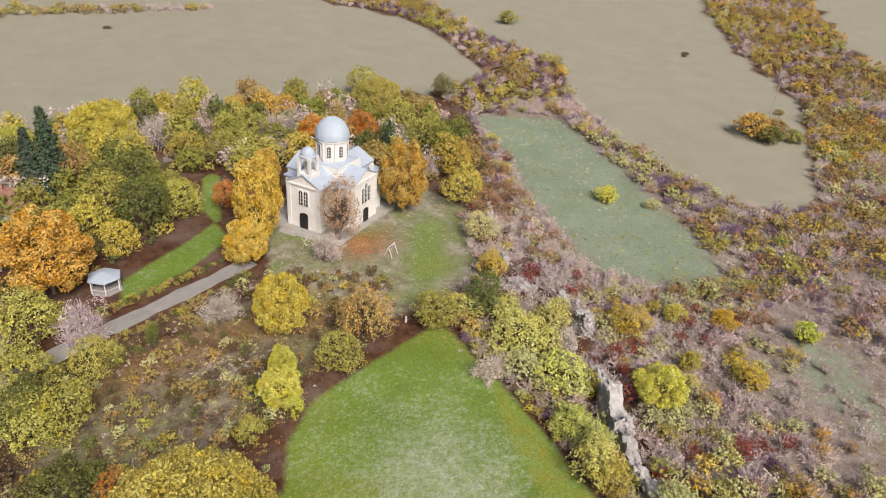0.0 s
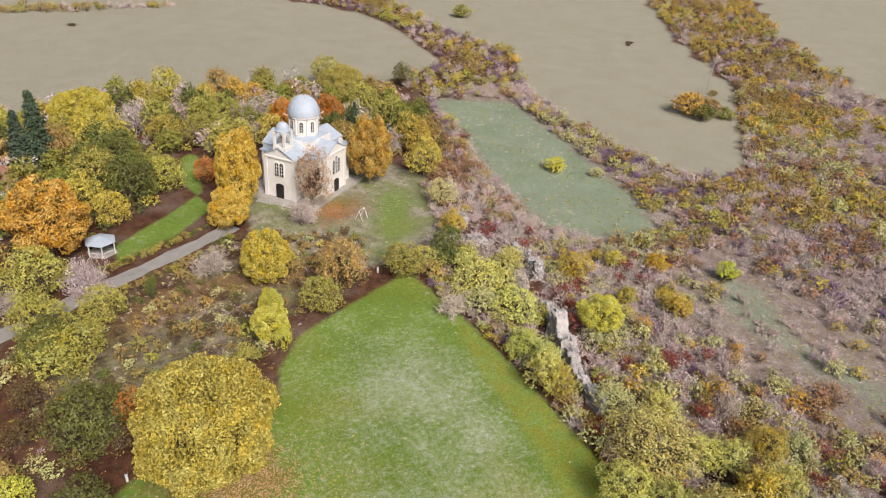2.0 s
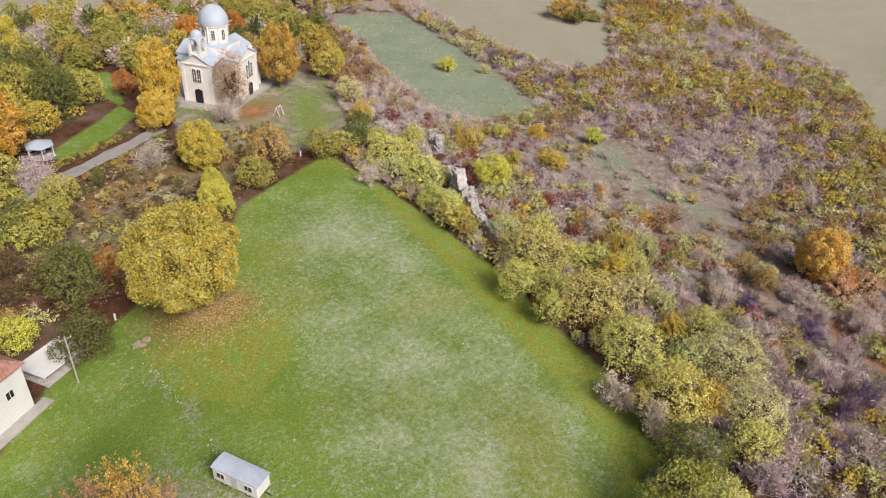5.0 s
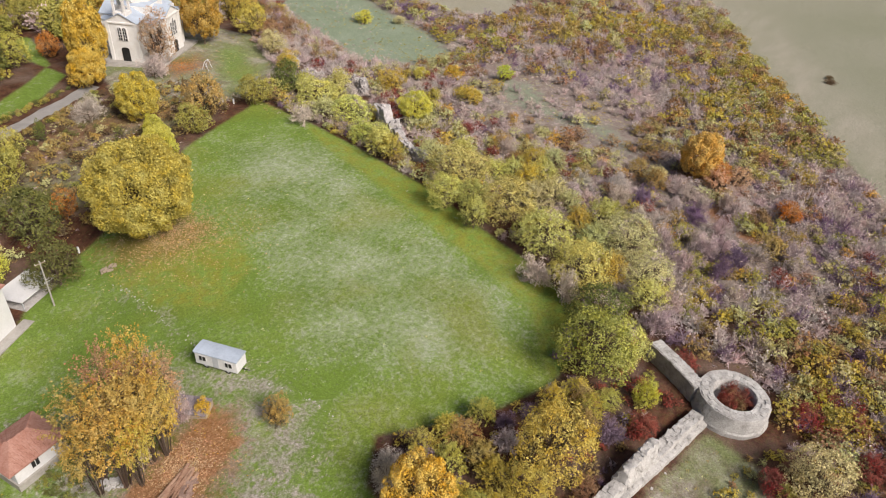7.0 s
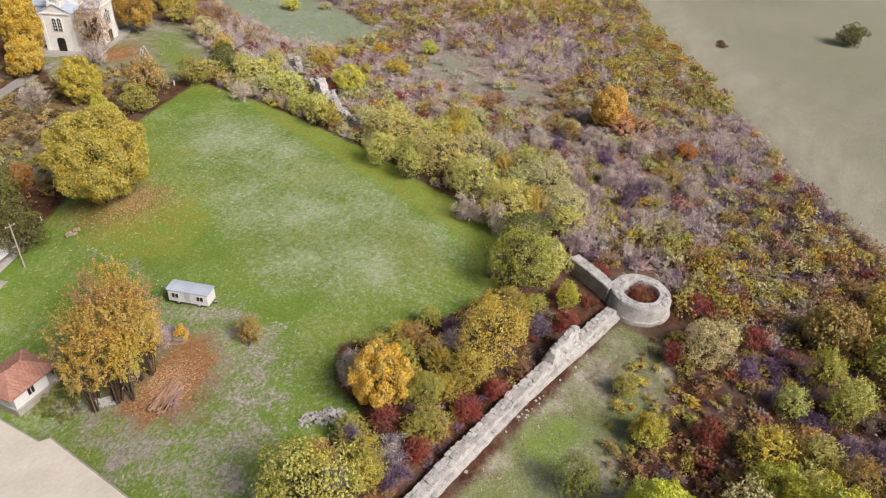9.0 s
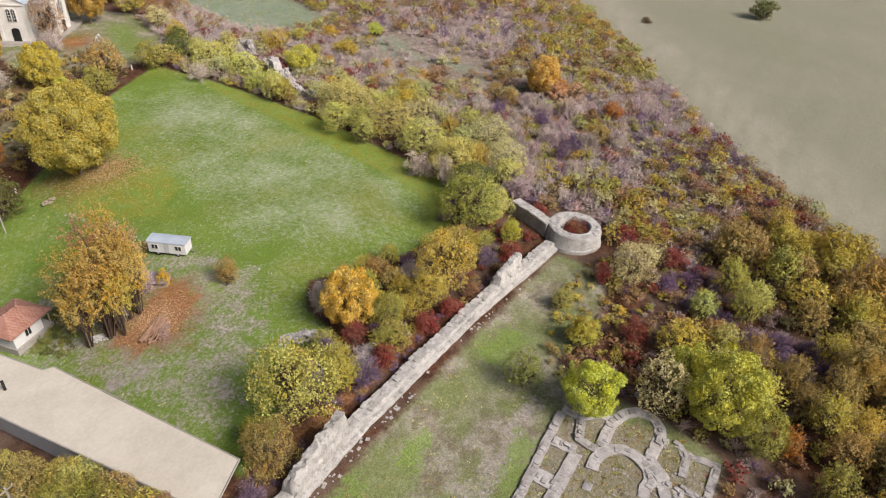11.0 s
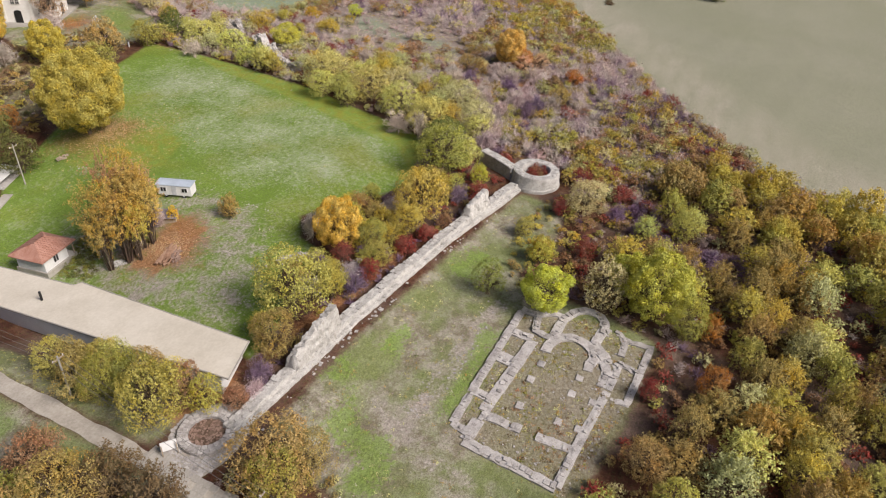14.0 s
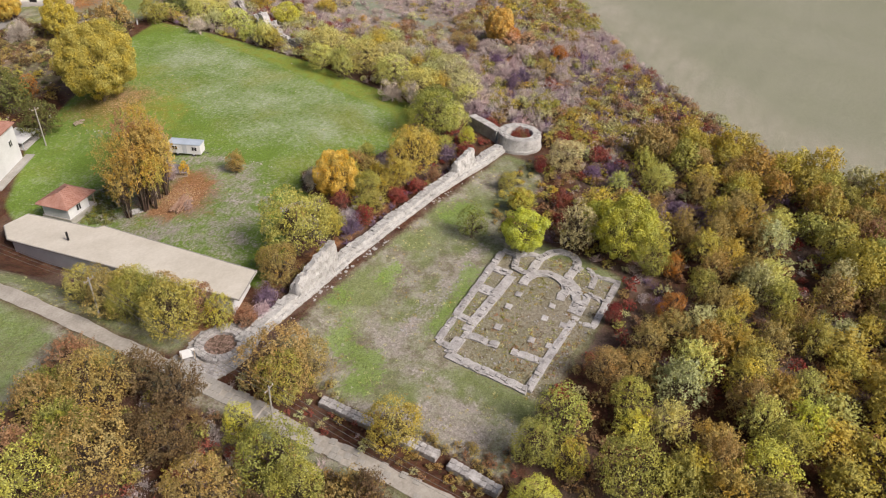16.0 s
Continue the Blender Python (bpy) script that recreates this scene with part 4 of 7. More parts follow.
PURPLE_DIP = [
    (16.3, -77.2, 3.5, 2.8, 'V'), (16.6, -82.0, 3.5, 2.6, 'V'), (20.0, -75.6, 3.4, 2.8, 'V'), (20.4, -79.8, 3.4, 2.6, 'V'), (13.8, -73.6, 3.2, 2.4, 'V'), (21.3, -66.9, 3.2, 2.4, 'V'), (26.6, -58.3, 3.2, 2.6, 'V'), (18.4, -72.0, 3.4, 2.5, 'V'),
    (29.0, -61.5, 3.0, 2.2, 'V'), (23.4, -62.8, 3.0, 2.2, 'V'), (35.2, -48.8, 3.0, 2.3, 'V'), (75.2, 31.8, 3.0, 2.4, 'R'), (73.1, 51.7, 2.6, 1.6, 'R'),
    (78.0, 28.0, 2.8, 2.2, 'V'), (84.0, 48.0, 4.0, 2.2, 'Y'), (92.0, 58.0, 4.5, 2.4, 'Y'), (99.0, 53.0, 4.0, 2.2, 'C'), (90.0, 44.0, 3.6, 2.0, 'Y'),
]
for group, rows in (("shrubs of the slope", PURPLE_DIP), ("trees of the north-west wood", NORTHWEST), ("trees round the church", CHURCHYARD), ("trees by the lane", LANESIDE), ("trees on the meadow's edge", MEADOW_EDGE),
                    ("trees on the bank", BANKSIDE), ("trees by the fortress wall", WALLSIDE), ("trees by the basilica", BASILICA_SIDE), ("trees in the yard", YARDSIDE),
                    ("trees by the track", TRACKSIDE)):
    for x, y, h, r, k in rows:
        plant(x, y, h, r, k, group, "vase" if rows is YARDSIDE and k not in "PVG" else "")


def clear_of(x, y, keep=0.75, gap=0.0):
    """True where no plant already stands."""
    p = np.array(PLANTED)
    d = np.hypot(x[:, None] - p[None, :, 0], y[:, None] - p[None, :, 1])
    return np.all(d > keep * p[None, :, 2] + gap, axis=1)


def sown(outline, step, jitter=0.45):
    """Points strewn over an outline."""
    p = np.array(outline, float)
    gx, gy = np.meshgrid(np.arange(p[:, 0].min(), p[:, 0].max(), step), np.arange(p[:, 1].min(), p[:, 1].max(), step))
    x, y = gx.ravel() + jitter * step * rng.uniform(-1, 1, gx.size), gy.ravel() + jitter * step * rng.uniform(-1, 1, gx.size)
    keep = inside(x, y, outline) > 0
    return x[keep], y[keep]


def scrub(name, x, y, r, tint, sorts, label):
    """One joined mesh of many shrubs; sorts picks a pattern for each."""
    turn = rng.uniform(0, 2 * np.pi, len(x))
    tall = rng.uniform(0.8, 1.3, len(x))
    z = land(x, y) - 0.1
    own = [bank is not TWIGGY and bank is not BARE_FAR for bank in sorts]
    tris, tints = [], []
    for i in range(len(x)):
        bank = sorts[i]
        q, wood_of = bank[int(rng.integers(len(bank)))]
        c, s = math.cos(turn[i]), math.sin(turn[i])
        m = np.array([[c, s, 0], [-s, c, 0], [0, 0, tall[i]]]) * r[i]
        tris.append(q @ m + np.array([x[i], y[i], z[i]]))
        tints.append(np.where((wood_of & own[i])[:, None], np.array(TWIG), tint[i][None, :]))
    me = tri_mesh(name, np.concatenate(tris), THICKET, np.concatenate(tints))
    return tagged(new(name, me), label, "scrub", kind="stuff")


def tones(x, y, weights, vary=0.16):
    """A colour for each shrub, in drifts of the same kind."""
    letters = list(weights)
    drift = np.stack([wobble(x * 0.5 + 37 * i, y * 0.5 - 21 * i) for i in range(len(letters))], 1)
    score = drift * 1.5 + np.log(np.array([weights[k] for k in letters]))[None, :] + rng.gumbel(size=drift.shape) * 0.75
    pick = np.argmax(score, axis=1)
    base = np.array([COLOUR[k] for k in letters])[pick] * rng.uniform(1 - vary, 1 + vary, (len(x), 1)) * rng.uniform(0.94, 1.06, (len(x), 3))
    return base, [letters[i] for i in pick]


# woods of countable trees; the standing remnants on the bank keep a clear space towards the meadow
for _i in range(9):
    PLANTED.append((56.0 + 1.5 * _i, 30.0 + 2.5 * _i, 2.2))
for _x, _y in ((73.5, 61.5), (75.5, 68.5), (71.5, 76.5), (74.5, 86.5), (82.5, 101.5)):
    PLANTED.append((_x, _y, 3.0))

def wood(outline, step, mix, heights, radii, group, leave=()):
    x, y = sown(outline, step)
    keep = clear_of(x, y, 0.7, 0.8)
    for o in leave:
        keep &= inside(x, y, o) < 1.5
    for px, py in zip(x[keep], y[keep]):
        k = mix[int(rng.integers(len(mix)))]
        h = float(rng.uniform(*heights))
        plant(float(px), float(py), h, float(rng.uniform(*radii)), k, group, "bare" if k in "PV" else "wild")


WILD_MID = [crown_of([spray_tris(1.9, 110, 22, 0.044), crown_tris(1.9, 34, 1000, 0.044, 0.03, 0.68), limb_tris(1.9, 0.06, 12, 110, 0.02)]) for _ in range(6)]
WILD_FAR = [crown_of([spray_tris(1.9, 90, 17, 0.06), crown_tris(1.9, 30, 800, 0.06, 0.03, 0.68), limb_tris(1.9, 0.06, 10, 70, 0.024)]) for _ in range(6)]
BARE_FAR = [crown_of([limb_tris(1.8, 0.04, 16, 330, 0.03), crown_tris(1.8, 14, 160, 0.07, 0.0, 0.74)]) for _ in range(4)]
TWIGGY = [crown_of([limb_tris(1.3, 0.0, 16, 66, 0.036), crown_tris(1.3, 8, 40, 0.055, 0.0, 0.7)]) for _ in range(8)]


def far_wood(outline, step, weights, radii, label, leave=(), bank=WILD_FAR):
    """A wood too far off and too dense to count, joined into one mesh."""
    x, y = sown(outline, step)
    keep = clear_of(x, y, 0.7, 0.8)
    for o in leave:
        keep &= inside(x, y, o) < -2.5
    x, y = x[keep], y[keep]
    tint, kinds = tones(x, y, weights)
    return scrub("woodland", x, y, rng.uniform(*radii, len(x)), tint, [BARE_FAR if k in "PV" else bank for k in kinds], label)


PURPLE_BAND = [(43, -48), (36, -52), (30, -58), (23, -64), (16, -69), (19, -74), (28, -69), (35, -63), (41, -57), (45, -52)]
RUIN_WOOD = [(-3, -80), (8, -60), (14, -62), (32, -66), (32, -92), (-6, -98), (-46, -98), (-54, -88), (-42, -74), (-28, -76), (-14, -73)]
wood(RUIN_WOOD, 5.0, "LYYFYBLBWLYBFAC", (5.5, 9), (2.6, 4.0), "trees of the ruin wood", [[(11, -69), (24, -67), (25, -82), (13, -85)], PURPLE_BAND])
BEYOND_RUIN = [(34, -66), (44, -64), (54, -74), (46, -92), (41, -125), (-60, -125), (-60, -100), (30, -98)]
far_wood(BEYOND_RUIN, 4.6, {"L": 1.6, "Y": 2.4, "B": 1.8, "W": 0.7, "F": 0.7, "P": 0.1, "A": 0.6, "T": 0.4}, (2.6, 4.0), "dense autumn wood below the ruins", bank=WILD_MID)
BANK_WOOD = [(56, 78), (54, 63), (53, 45), (48, 25), (44, 10), (40, -4), (36, -14), (33, -22), (36, -28), (46, -28), (60, -20), (63, 0), (65, 20), (60, 34), (65, 48), (72, 58), (72, 70), (64, 80)]
wood(BANK_WOOD, 5.2, "FFWFWFPLFYWP", (5.5, 8.5), (2.8, 4.2), "trees of the bank wood")
BARE_STRIP = [(62, -34), (52, -26), (60, -14), (66, 4), (68, 22), (76, 20), (84, 0), (88, -14), (80, -34), (70, -44)]
wood(BARE_STRIP, 5.6, "PPWPVB", (4.0, 6.5), (2.2, 3.4), "pale bare shrubs of the slope")
CHURCH_WOOD = [(-40, 150), (-20, 188), (18, 194), (75, 197), (93, 193), (106, 205), (112, 175), (108, 150), (100, 128), (86, 126), (70, 140), (58, 146), (44, 140), (42, 150), (34, 152), (28, 138), (4, 126), (-30, 128)]
far_wood(CHURCH_WOOD, 6.6, {"L": 1.6, "E": 1.6, "D": 0.6, "Y": 0.6, "B": 0.8, "P": 1.2, "N": 0.15}, (3.6, 5.2), "dense mixed autumn wood behind the church", [LANE_LAWN])
WALL_WOOD = [(-33, -21), (-17, -17.5), (-9, -18.5), (-7, -13), (0, -10), (6, -14), (14, -19.5), (24, -21), (29, -18), (31, -27), (28, -35), (10, -32), (-18, -27.6), (-33, -26)]
wood(WALL_WOOD, 3.4, "LYLYBYVRPY", (3.5, 6.0), (1.9, 2.9), "shrubs by the fortress wall")
SHED_WOOD = [(-42.5, 2), (-46.5, 4), (-49.3, -8), (-50, -20), (-43.5, -24), (-41.8, -16), (-43.6, -6)]
wood(SHED_WOOD, 3.2, "EELEBEB", (4.5, 7.0), (2.0, 3.0), "shrubs by the long shed")
LANE_LOW_WOOD = [(-26, 58), (-14, 60), (-2, 60), (4, 66), (2, 76), (-10, 78), (-30, 70)]
wood(LANE_LOW_WOOD, 6.0, "DHLBDH", (4.5, 7.0), (2.2, 3.4), "trees below the lane")
LANE_WOOD = [(-40, 118), (-6, 110), (-6, 96), (-14, 90), (-50, 76)]
wood(LANE_WOOD, 6.8, "LLDYPBH", (6, 9), (3.4, 4.8), "trees of the lane wood")
TRACK_WOOD = [(-56.5, -12), (-57, -40), (-58.5, -60), (-62, -84), (-92, -70), (-86, -10)]
# real brown trees, but extra H darkens the mix to stand for lens vignetting
wood(TRACK_WOOD, 4.8, "BHLHETHB", (5, 8), (2.6, 4.2), "trees of the track wood", [TRACK_LAWN])

# scrub nobody could count
LEAFY = [crown_of([spray_tris(1.2, 26, 9, 0.09, 0.0), crown_tris(1.2, 10, 80, 0.09, 0.0, 0.6), limb_tris(1.2, 0.0, 8, 26, 0.034)]) for _ in range(8)]
LEAFY_FINE = [crown_of([spray_tris(1.3, 34, 12, 0.062, 0.0), crown_tris(1.3, 12, 120, 0.062, 0.0, 0.64), limb_tris(1.3, 0.0, 10, 36, 0.028)]) for _ in range(8)]
LEAFY_FAR = [crown_of([spray_tris(1.3, 30, 9, 0.095, 0.0), limb_tris(1.3, 0.0, 6, 10, 0.04)]) for _ in range(6)]


HARD = [MEADOW, CHURCH_LAWN, PASTURE, DRY_YARD, LANE_LAWN, TRACK_LAWN]


def strew(name, outline, step, size, weights, label, leave=HARD, far=False, thin=None, rim=1.0, wild=True):
    x, y = sown(outline, step)
    keep = clear_of(x, y, 0.55)
    if wild:
        keep &= inside(x, y, WOODLAND) > 0.5
    for o in leave:
        keep &= inside(x, y, o) < -rim
    if thin is not None:
        keep &= rng.uniform(size=len(x)) < thin(x, y)
    x, y = x[keep], y[keep]
    r = rng.uniform(*size, len(x))
    tint, kinds = tones(x, y, weights)
    sorts = [TWIGGY if k in "PV" else LEAFY_FAR if far else LEAFY_FINE if name == "scrub_thicket" else LEAFY for k in kinds]
    return scrub(name, x, y, r, tint, sorts, label)


def slope_thin(x, y):
    return 1 - 0.72 * smooth(inside(x, y, OPEN_BAND), -5, 3) - 0.15 * smooth(x, 40, 70)


SLOPE = [(30, -50), (34, -20), (44, -10), (50, 10), (52, 44), (54, 64), (52, 78), (66, 84), (74, 98), (84, 116), (100, 128), (112, 140), (126, 172), (150, 172), (165, 130), (155, 88), (180, 76), (212, 84), (262, 70), (228, 24), (165, -14), (118, -42), (70, -76), (50, -100), (36, -64)]
FAR_SLOPE = [(120, -45), (112, 20), (118, 60), (128, 90), (128, 176), (270, 180), (270, 10), (165, -20)]
TOWER_CLEAR = [(26, -46), (38, -46), (39, -38), (37, -27), (32, -27), (28, -37)]
SLOPE_MIX = {"P": 8.0, "V": 0.8, "Y": 0.6, "L": 0.5, "W": 1.2, "B": 0.8, "T": 1.2, "R": 0.4, "N": 0.15, "G": 0.1}
strew("scrub_thicket", SLOPE, 1.95, (1.3, 2.7), SLOPE_MIX, "dense slope scrub of bare grey-mauve and yellowing shrubs", leave=HARD + [TOWER_CLEAR, FAR_SLOPE], thin=slope_thin)
strew("scrub_thicket", FAR_SLOPE, 2.5, (1.6, 3.0), {"P": 5.0, "V": 1.2, "Y": 0.6, "L": 0.8, "W": 1.2, "B": 1.5, "T": 0.8, "N": 0.2, "G": 0.2}, "far slope scrub of mauve and golden shrubs", leave=HARD, far=True, thin=slope_thin)
EAST = [(190, 92), (214, 84), (264, 72), (282, 72), (345, 140), (540, 300), (700, 420), (600, 440), (425, 321), (318, 213), (222, 111)]
strew("scrub_thicket", EAST, 5.0, (2.0, 3.8), {"P": 2.6, "Y": 1.3, "L": 0.8, "N": 0.5, "G": 1.0, "B": 1.8, "V": 0.8, "W": 0.4}, "far belt of yellow and mauve scrub between fields", far=True)
FIELD_EDGE = [(231, 23), (165, -14), (122, -41), (112, -34), (106, -18), (158, 4), (222, 40)]
strew("scrub_thicket", FIELD_EDGE, 3.2, (1.8, 3.2), {"L": 1.8, "Y": 1.8, "P": 2.0, "B": 1.0, "V": 0.7, "T": 0.6, "N": 0.2, "A": 0.4, "W": 0.6}, "belt of tall green and mauve shrubs along the field")
SOUTH_EDGE = [(122, -41), (90, -60), (72, -74), (52, -70), (62, -54), (84, -38), (104, -20), (112, -34)]
strew("scrub_thicket", SOUTH_EDGE, 3.0, (1.6, 3.0), {"P": 3.2, "V": 1.8, "T": 1.4, "L": 0.8, "Y": 0.9, "B": 1.0, "R": 0.5, "N": 0.2}, "belt of mauve and rusty shrubs along the field")
strew("scrub_thicket", PURPLE_BAND, 1.8, (1.1, 2.0), {"V": 5.0, "P": 0.8, "R": 0.4}, "band of purple leafless dogwood on the slope", leave=[])
HEDGE = [(150, 90), (153, 112), (160, 140), (182, 186), (206, 214), (208, 280), (224, 350), (200, 430), (90, 430), (160, 360), (180, 320), (178, 280), (160, 216), (128, 198), (122, 180), (150, 168), (150, 130)]
strew("scrub_thicket", HEDGE, 4.0, (1.8, 3.4), {"P": 1.8, "Y": 1.1, "L": 1.0, "N": 0.35, "B": 1.2, "V": 1.0}, "hedgerow of mixed autumn shrubs between the fields", far=True)
UNDER = [(-60, 60), (-20, 58), (-14, 62), (18, 60), (26, 70), (40, 76), (54, 80), (54, 92), (46, 100), (32, 104), (22, 100), (4, 93), (-10, 87), (-40, 77)]
strew("undergrowth", UNDER, 2.2, (0.7, 1.9), {"P": 1.0, "B": 2.4, "H": 1.4, "D": 0.8, "L": 1.0, "W": 0.6, "Y": 0.5}, "brown low undergrowth beside the lane", thin=lambda x, y: 0.72 + 0 * x)
FAR_HEDGE = [(-160, 330), (7, 338), (92, 350), (100, 356), (0, 352), (-160, 345)]
strew("scrub_thicket", FAR_HEDGE, 4.0, (2.0, 3.4), {"P": 1.6, "L": 1.0, "B": 1.2, "Y": 0.6}, "distant hedgerow across the field", leave=[], far=True, wild=False)
LANE_HEDGE = [(4, 104.4), (28, 112.2), (28.5, 110.6), (5, 102.6)]
strew("hedge", LANE_HEDGE, 0.95, (0.6, 0.95), {"D": 2.0, "L": 1.2, "B": 0.6}, "dark low hedge between lane and lawn", leave=[])
LANE_HEDGE_SOUTH = [(-8, 90.6), (6, 96.0), (31, 105.4), (31.6, 103.6), (6.6, 94.2), (-7, 88.6)]
strew("hedge", LANE_HEDGE_SOUTH, 0.95, (0.6, 1.0), {"D": 2.0, "B": 1.2, "L": 0.6, "H": 0.8}, "dark overgrown hedge on the lane's lower side", leave=[])
NORTH_FLOOR = [(-60, 110), (-4, 112), (12, 116), (30, 128), (30, 150), (44, 156), (62, 144), (78, 136), (88, 122), (104, 130), (112, 160), (120, 192), (108, 208), (92, 195), (20, 196), (-60, 184)]
strew("undergrowth", NORTH_FLOOR, 4.4, (1.5, 2.6), {"L": 1.5, "D": 1.2, "P": 1.0, "B": 1.0, "Y": 0.7}, "shrubby undergrowth of the wood behind the church", far=True)
RUIN_FLOOR = [(-56, -74), (-46, -66), (-36, -67), (-20, -70.4), (-6, -72), (-1, -62), (0, -50), (8, -46), (24, -48), (34, -60), (72, -74), (52, -110), (46, -130), (-60, -130)]
strew("undergrowth", RUIN_FLOOR, 2.5, (0.9, 1.9), {"L": 0.8, "B": 1.6, "Y": 0.8, "P": 0.7, "R": 1.4, "T": 1.8, "V": 0.4, "W": 0.4}, "shrubby undergrowth of the wood by the ruins", rim=0.3)
WALL_FLOOR = [(-34, -22.5), (-16, -18), (-8, -19), (-6, -13), (0, -9.5), (6, -14), (14, -19), (24, -20.5), (30, -17), (32, -27), (29, -36), (10, -32.8), (-18, -28.3), (-34, -27)]
strew("undergrowth", WALL_FLOOR, 1.7, (0.7, 1.4), {"V": 1.6, "R": 1.2, "Y": 1.0, "B": 1.0, "L": 1.0, "P": 0.8}, "brambles and shrubs along the fortress wall", leave=[], thin=lambda x, y: 0.8 + 0 * x)
RUIN_MARGIN = [(-2, -47), (8, -44), (25, -44), (36, -56), (20, -66), (5, -62), (0, -70), (-6, -76), (-4, -70), (-1, -60)]
strew("undergrowth", RUIN_MARGIN, 1.7, (0.6, 1.3), {"L": 1.2, "W": 1.4, "B": 1.2, "P": 1.0, "T": 0.6, "Y": 0.6}, "rough grass and low shrubs beside the ruins", leave=[BASILICA_FLOOR], thin=lambda x, y: 0.7 + 0 * x, rim=1.5)
TRACK_EDGE = [(-47.5, -30.5), (-51.5, -30), (-52, -42), (-53, -56), (-54, -68), (-44, -70), (-47, -58), (-46.5, -44), (-42, -36)]
strew("undergrowth", TRACK_EDGE, 1.15, (0.4, 0.95), {"T": 1.6, "B": 1.4, "P": 1.2, "R": 0.7, "W": 0.8, "V": 0.5, "L": 0.8}, "rusty brambles and dry weeds beside the track wall", leave=[], thin=lambda x, y: 0.75 + 0 * x)
LAWN_FRINGE = [(-54, -8.5), (-55.5, -14), (-55.5, -30), (-57, -52), (-66, -50), (-78, -18), (-72, -8), (-64, -9.6)]
strew("undergrowth", LAWN_FRINGE, 1.7, (0.8, 1.6), {"B": 1.8, "L": 1.4, "T": 0.9, "Y": 0.6, "P": 1.0, "V": 0.3}, "amber and brown undergrowth along the lawn by the track", leave=[])
BANK_FLOOR = [(55, 80), (55.4, 62), (54, 43), (51, 23.5), (46.5, 8.5), (42.5, -7), (37.5, -15), (31, -20), (33, -24), (42, -18), (49, -7), (54, 8), (58, 22), (60, 42), (62, 60), (61, 80)]
strew("undergrowth", BANK_FLOOR, 1.7, (0.8, 1.7), {"F": 1.6, "L": 1.2, "W": 1.0, "Y": 0.6, "B": 1.0, "P": 1.2, "V": 0.5}, "shrubby fringe between meadow and bank", leave=[], thin=lambda x, y: 0.85 + 0 * x)
TRACK_FLOOR = [(-56, -10), (-56.5, -40), (-58, -64), (-62, -90), (-96, -80), (-90, 0), (-66, -12)]
strew("undergrowth", TRACK_FLOOR, 2.4, (0.8, 1.6), {"P": 1.0, "B": 1.4, "H": 2.0, "L": 0.8, "R": 0.5, "T": 1.0}, "brown undergrowth beside the gravel track", leave=[TRACK_LAWN])


NETTLES = [(-29.2, 19.2), (-23.3, 22.6), (-17.5, 24.6), (-19.0, 18.3), (-23.7, 13.9), (-28.6, 13.6)]
strew("nettles", NETTLES, 0.8, (0.35, 0.7), {"D": 2.0, "E": 1.6}, "dark green nettle bed beside the hut", leave=[], wild=False)


# weeds and tussocks
TUFTS = [crown_of([leaf_tris(unit(rng.normal(size=(22, 3))) * np.array([1, 1, 0.25]) * rng.uniform(0.2, 1.0, (22, 1)) + np.array([0, 0, 0.25]), np.tile(np.array([0.0, 0.0, 1.0]), (22, 1)), 0.2, 0.9)]) for _ in range(6)]


def tussocks(outline, step, size, weights, label, share):
    x, y = sown(outline, step)
    keep = (rng.uniform(size=len(x)) < share * (0.5 + 0.5 * wobble(x * 2.1, y * 2.1).clip(-1, 1)))
    x, y = x[keep], y[keep]
    tint, _ = tones(x, y, weights)
    return scrub("tussocks", x, y, rng.uniform(*size, len(x)), tint, [TUFTS] * len(x), label)


tussocks(DRY_YARD, 0.75, (0.15, 0.42), {"W": 2.0, "L": 0.8, "B": 1.6, "D": 0.8, "P": 0.5}, "tussocks and weeds in the dry grass by the ruins", 0.75)
tussocks(BASILICA_FLOOR, 0.5, (0.2, 0.55), {"B": 2.0, "T": 0.5, "E": 2.2, "W": 1.4, "H": 0.8}, "dry weeds growing over the basilica floor", 0.9)
tussocks(MEADOW, 1.1, (0.12, 0.34), {"W": 1.6, "L": 1.2, "D": 0.8, "P": 1.0}, "pale weeds and tussocks scattered over the meadow", 0.55)
tussocks(UNDER, 0.7, (0.2, 0.6), {"B": 2.4, "H": 1.0, "P": 0.8, "W": 1.4, "L": 0.8}, "dead grass and leaves under the lane's scrub", 0.95)
tussocks(CHURCH_DRY, 0.8, (0.15, 0.4), {"W": 1.4, "B": 1.2, "K": 0.7, "L": 1.2}, "rough grass round the church", 0.8)
tussocks(OPEN_BAND, 0.9, (0.2, 0.5), {"W": 1.6, "P": 1.6, "L": 0.3}, "dry tussocks on the open slope", 0.95)
tussocks(SLOPE, 1.5, (0.3, 0.7), {"P": 2.0, "W": 1.0, "B": 1.2, "L": 0.5}, "dry stalks between the shrubs of the slope", 0.8)
tussocks(TRACK_VERGE, 0.7, (0.15, 0.4), {"L": 1.4, "B": 1.0, "W": 0.8, "D": 0.6}, "rough grass on the track's verge", 0.9)


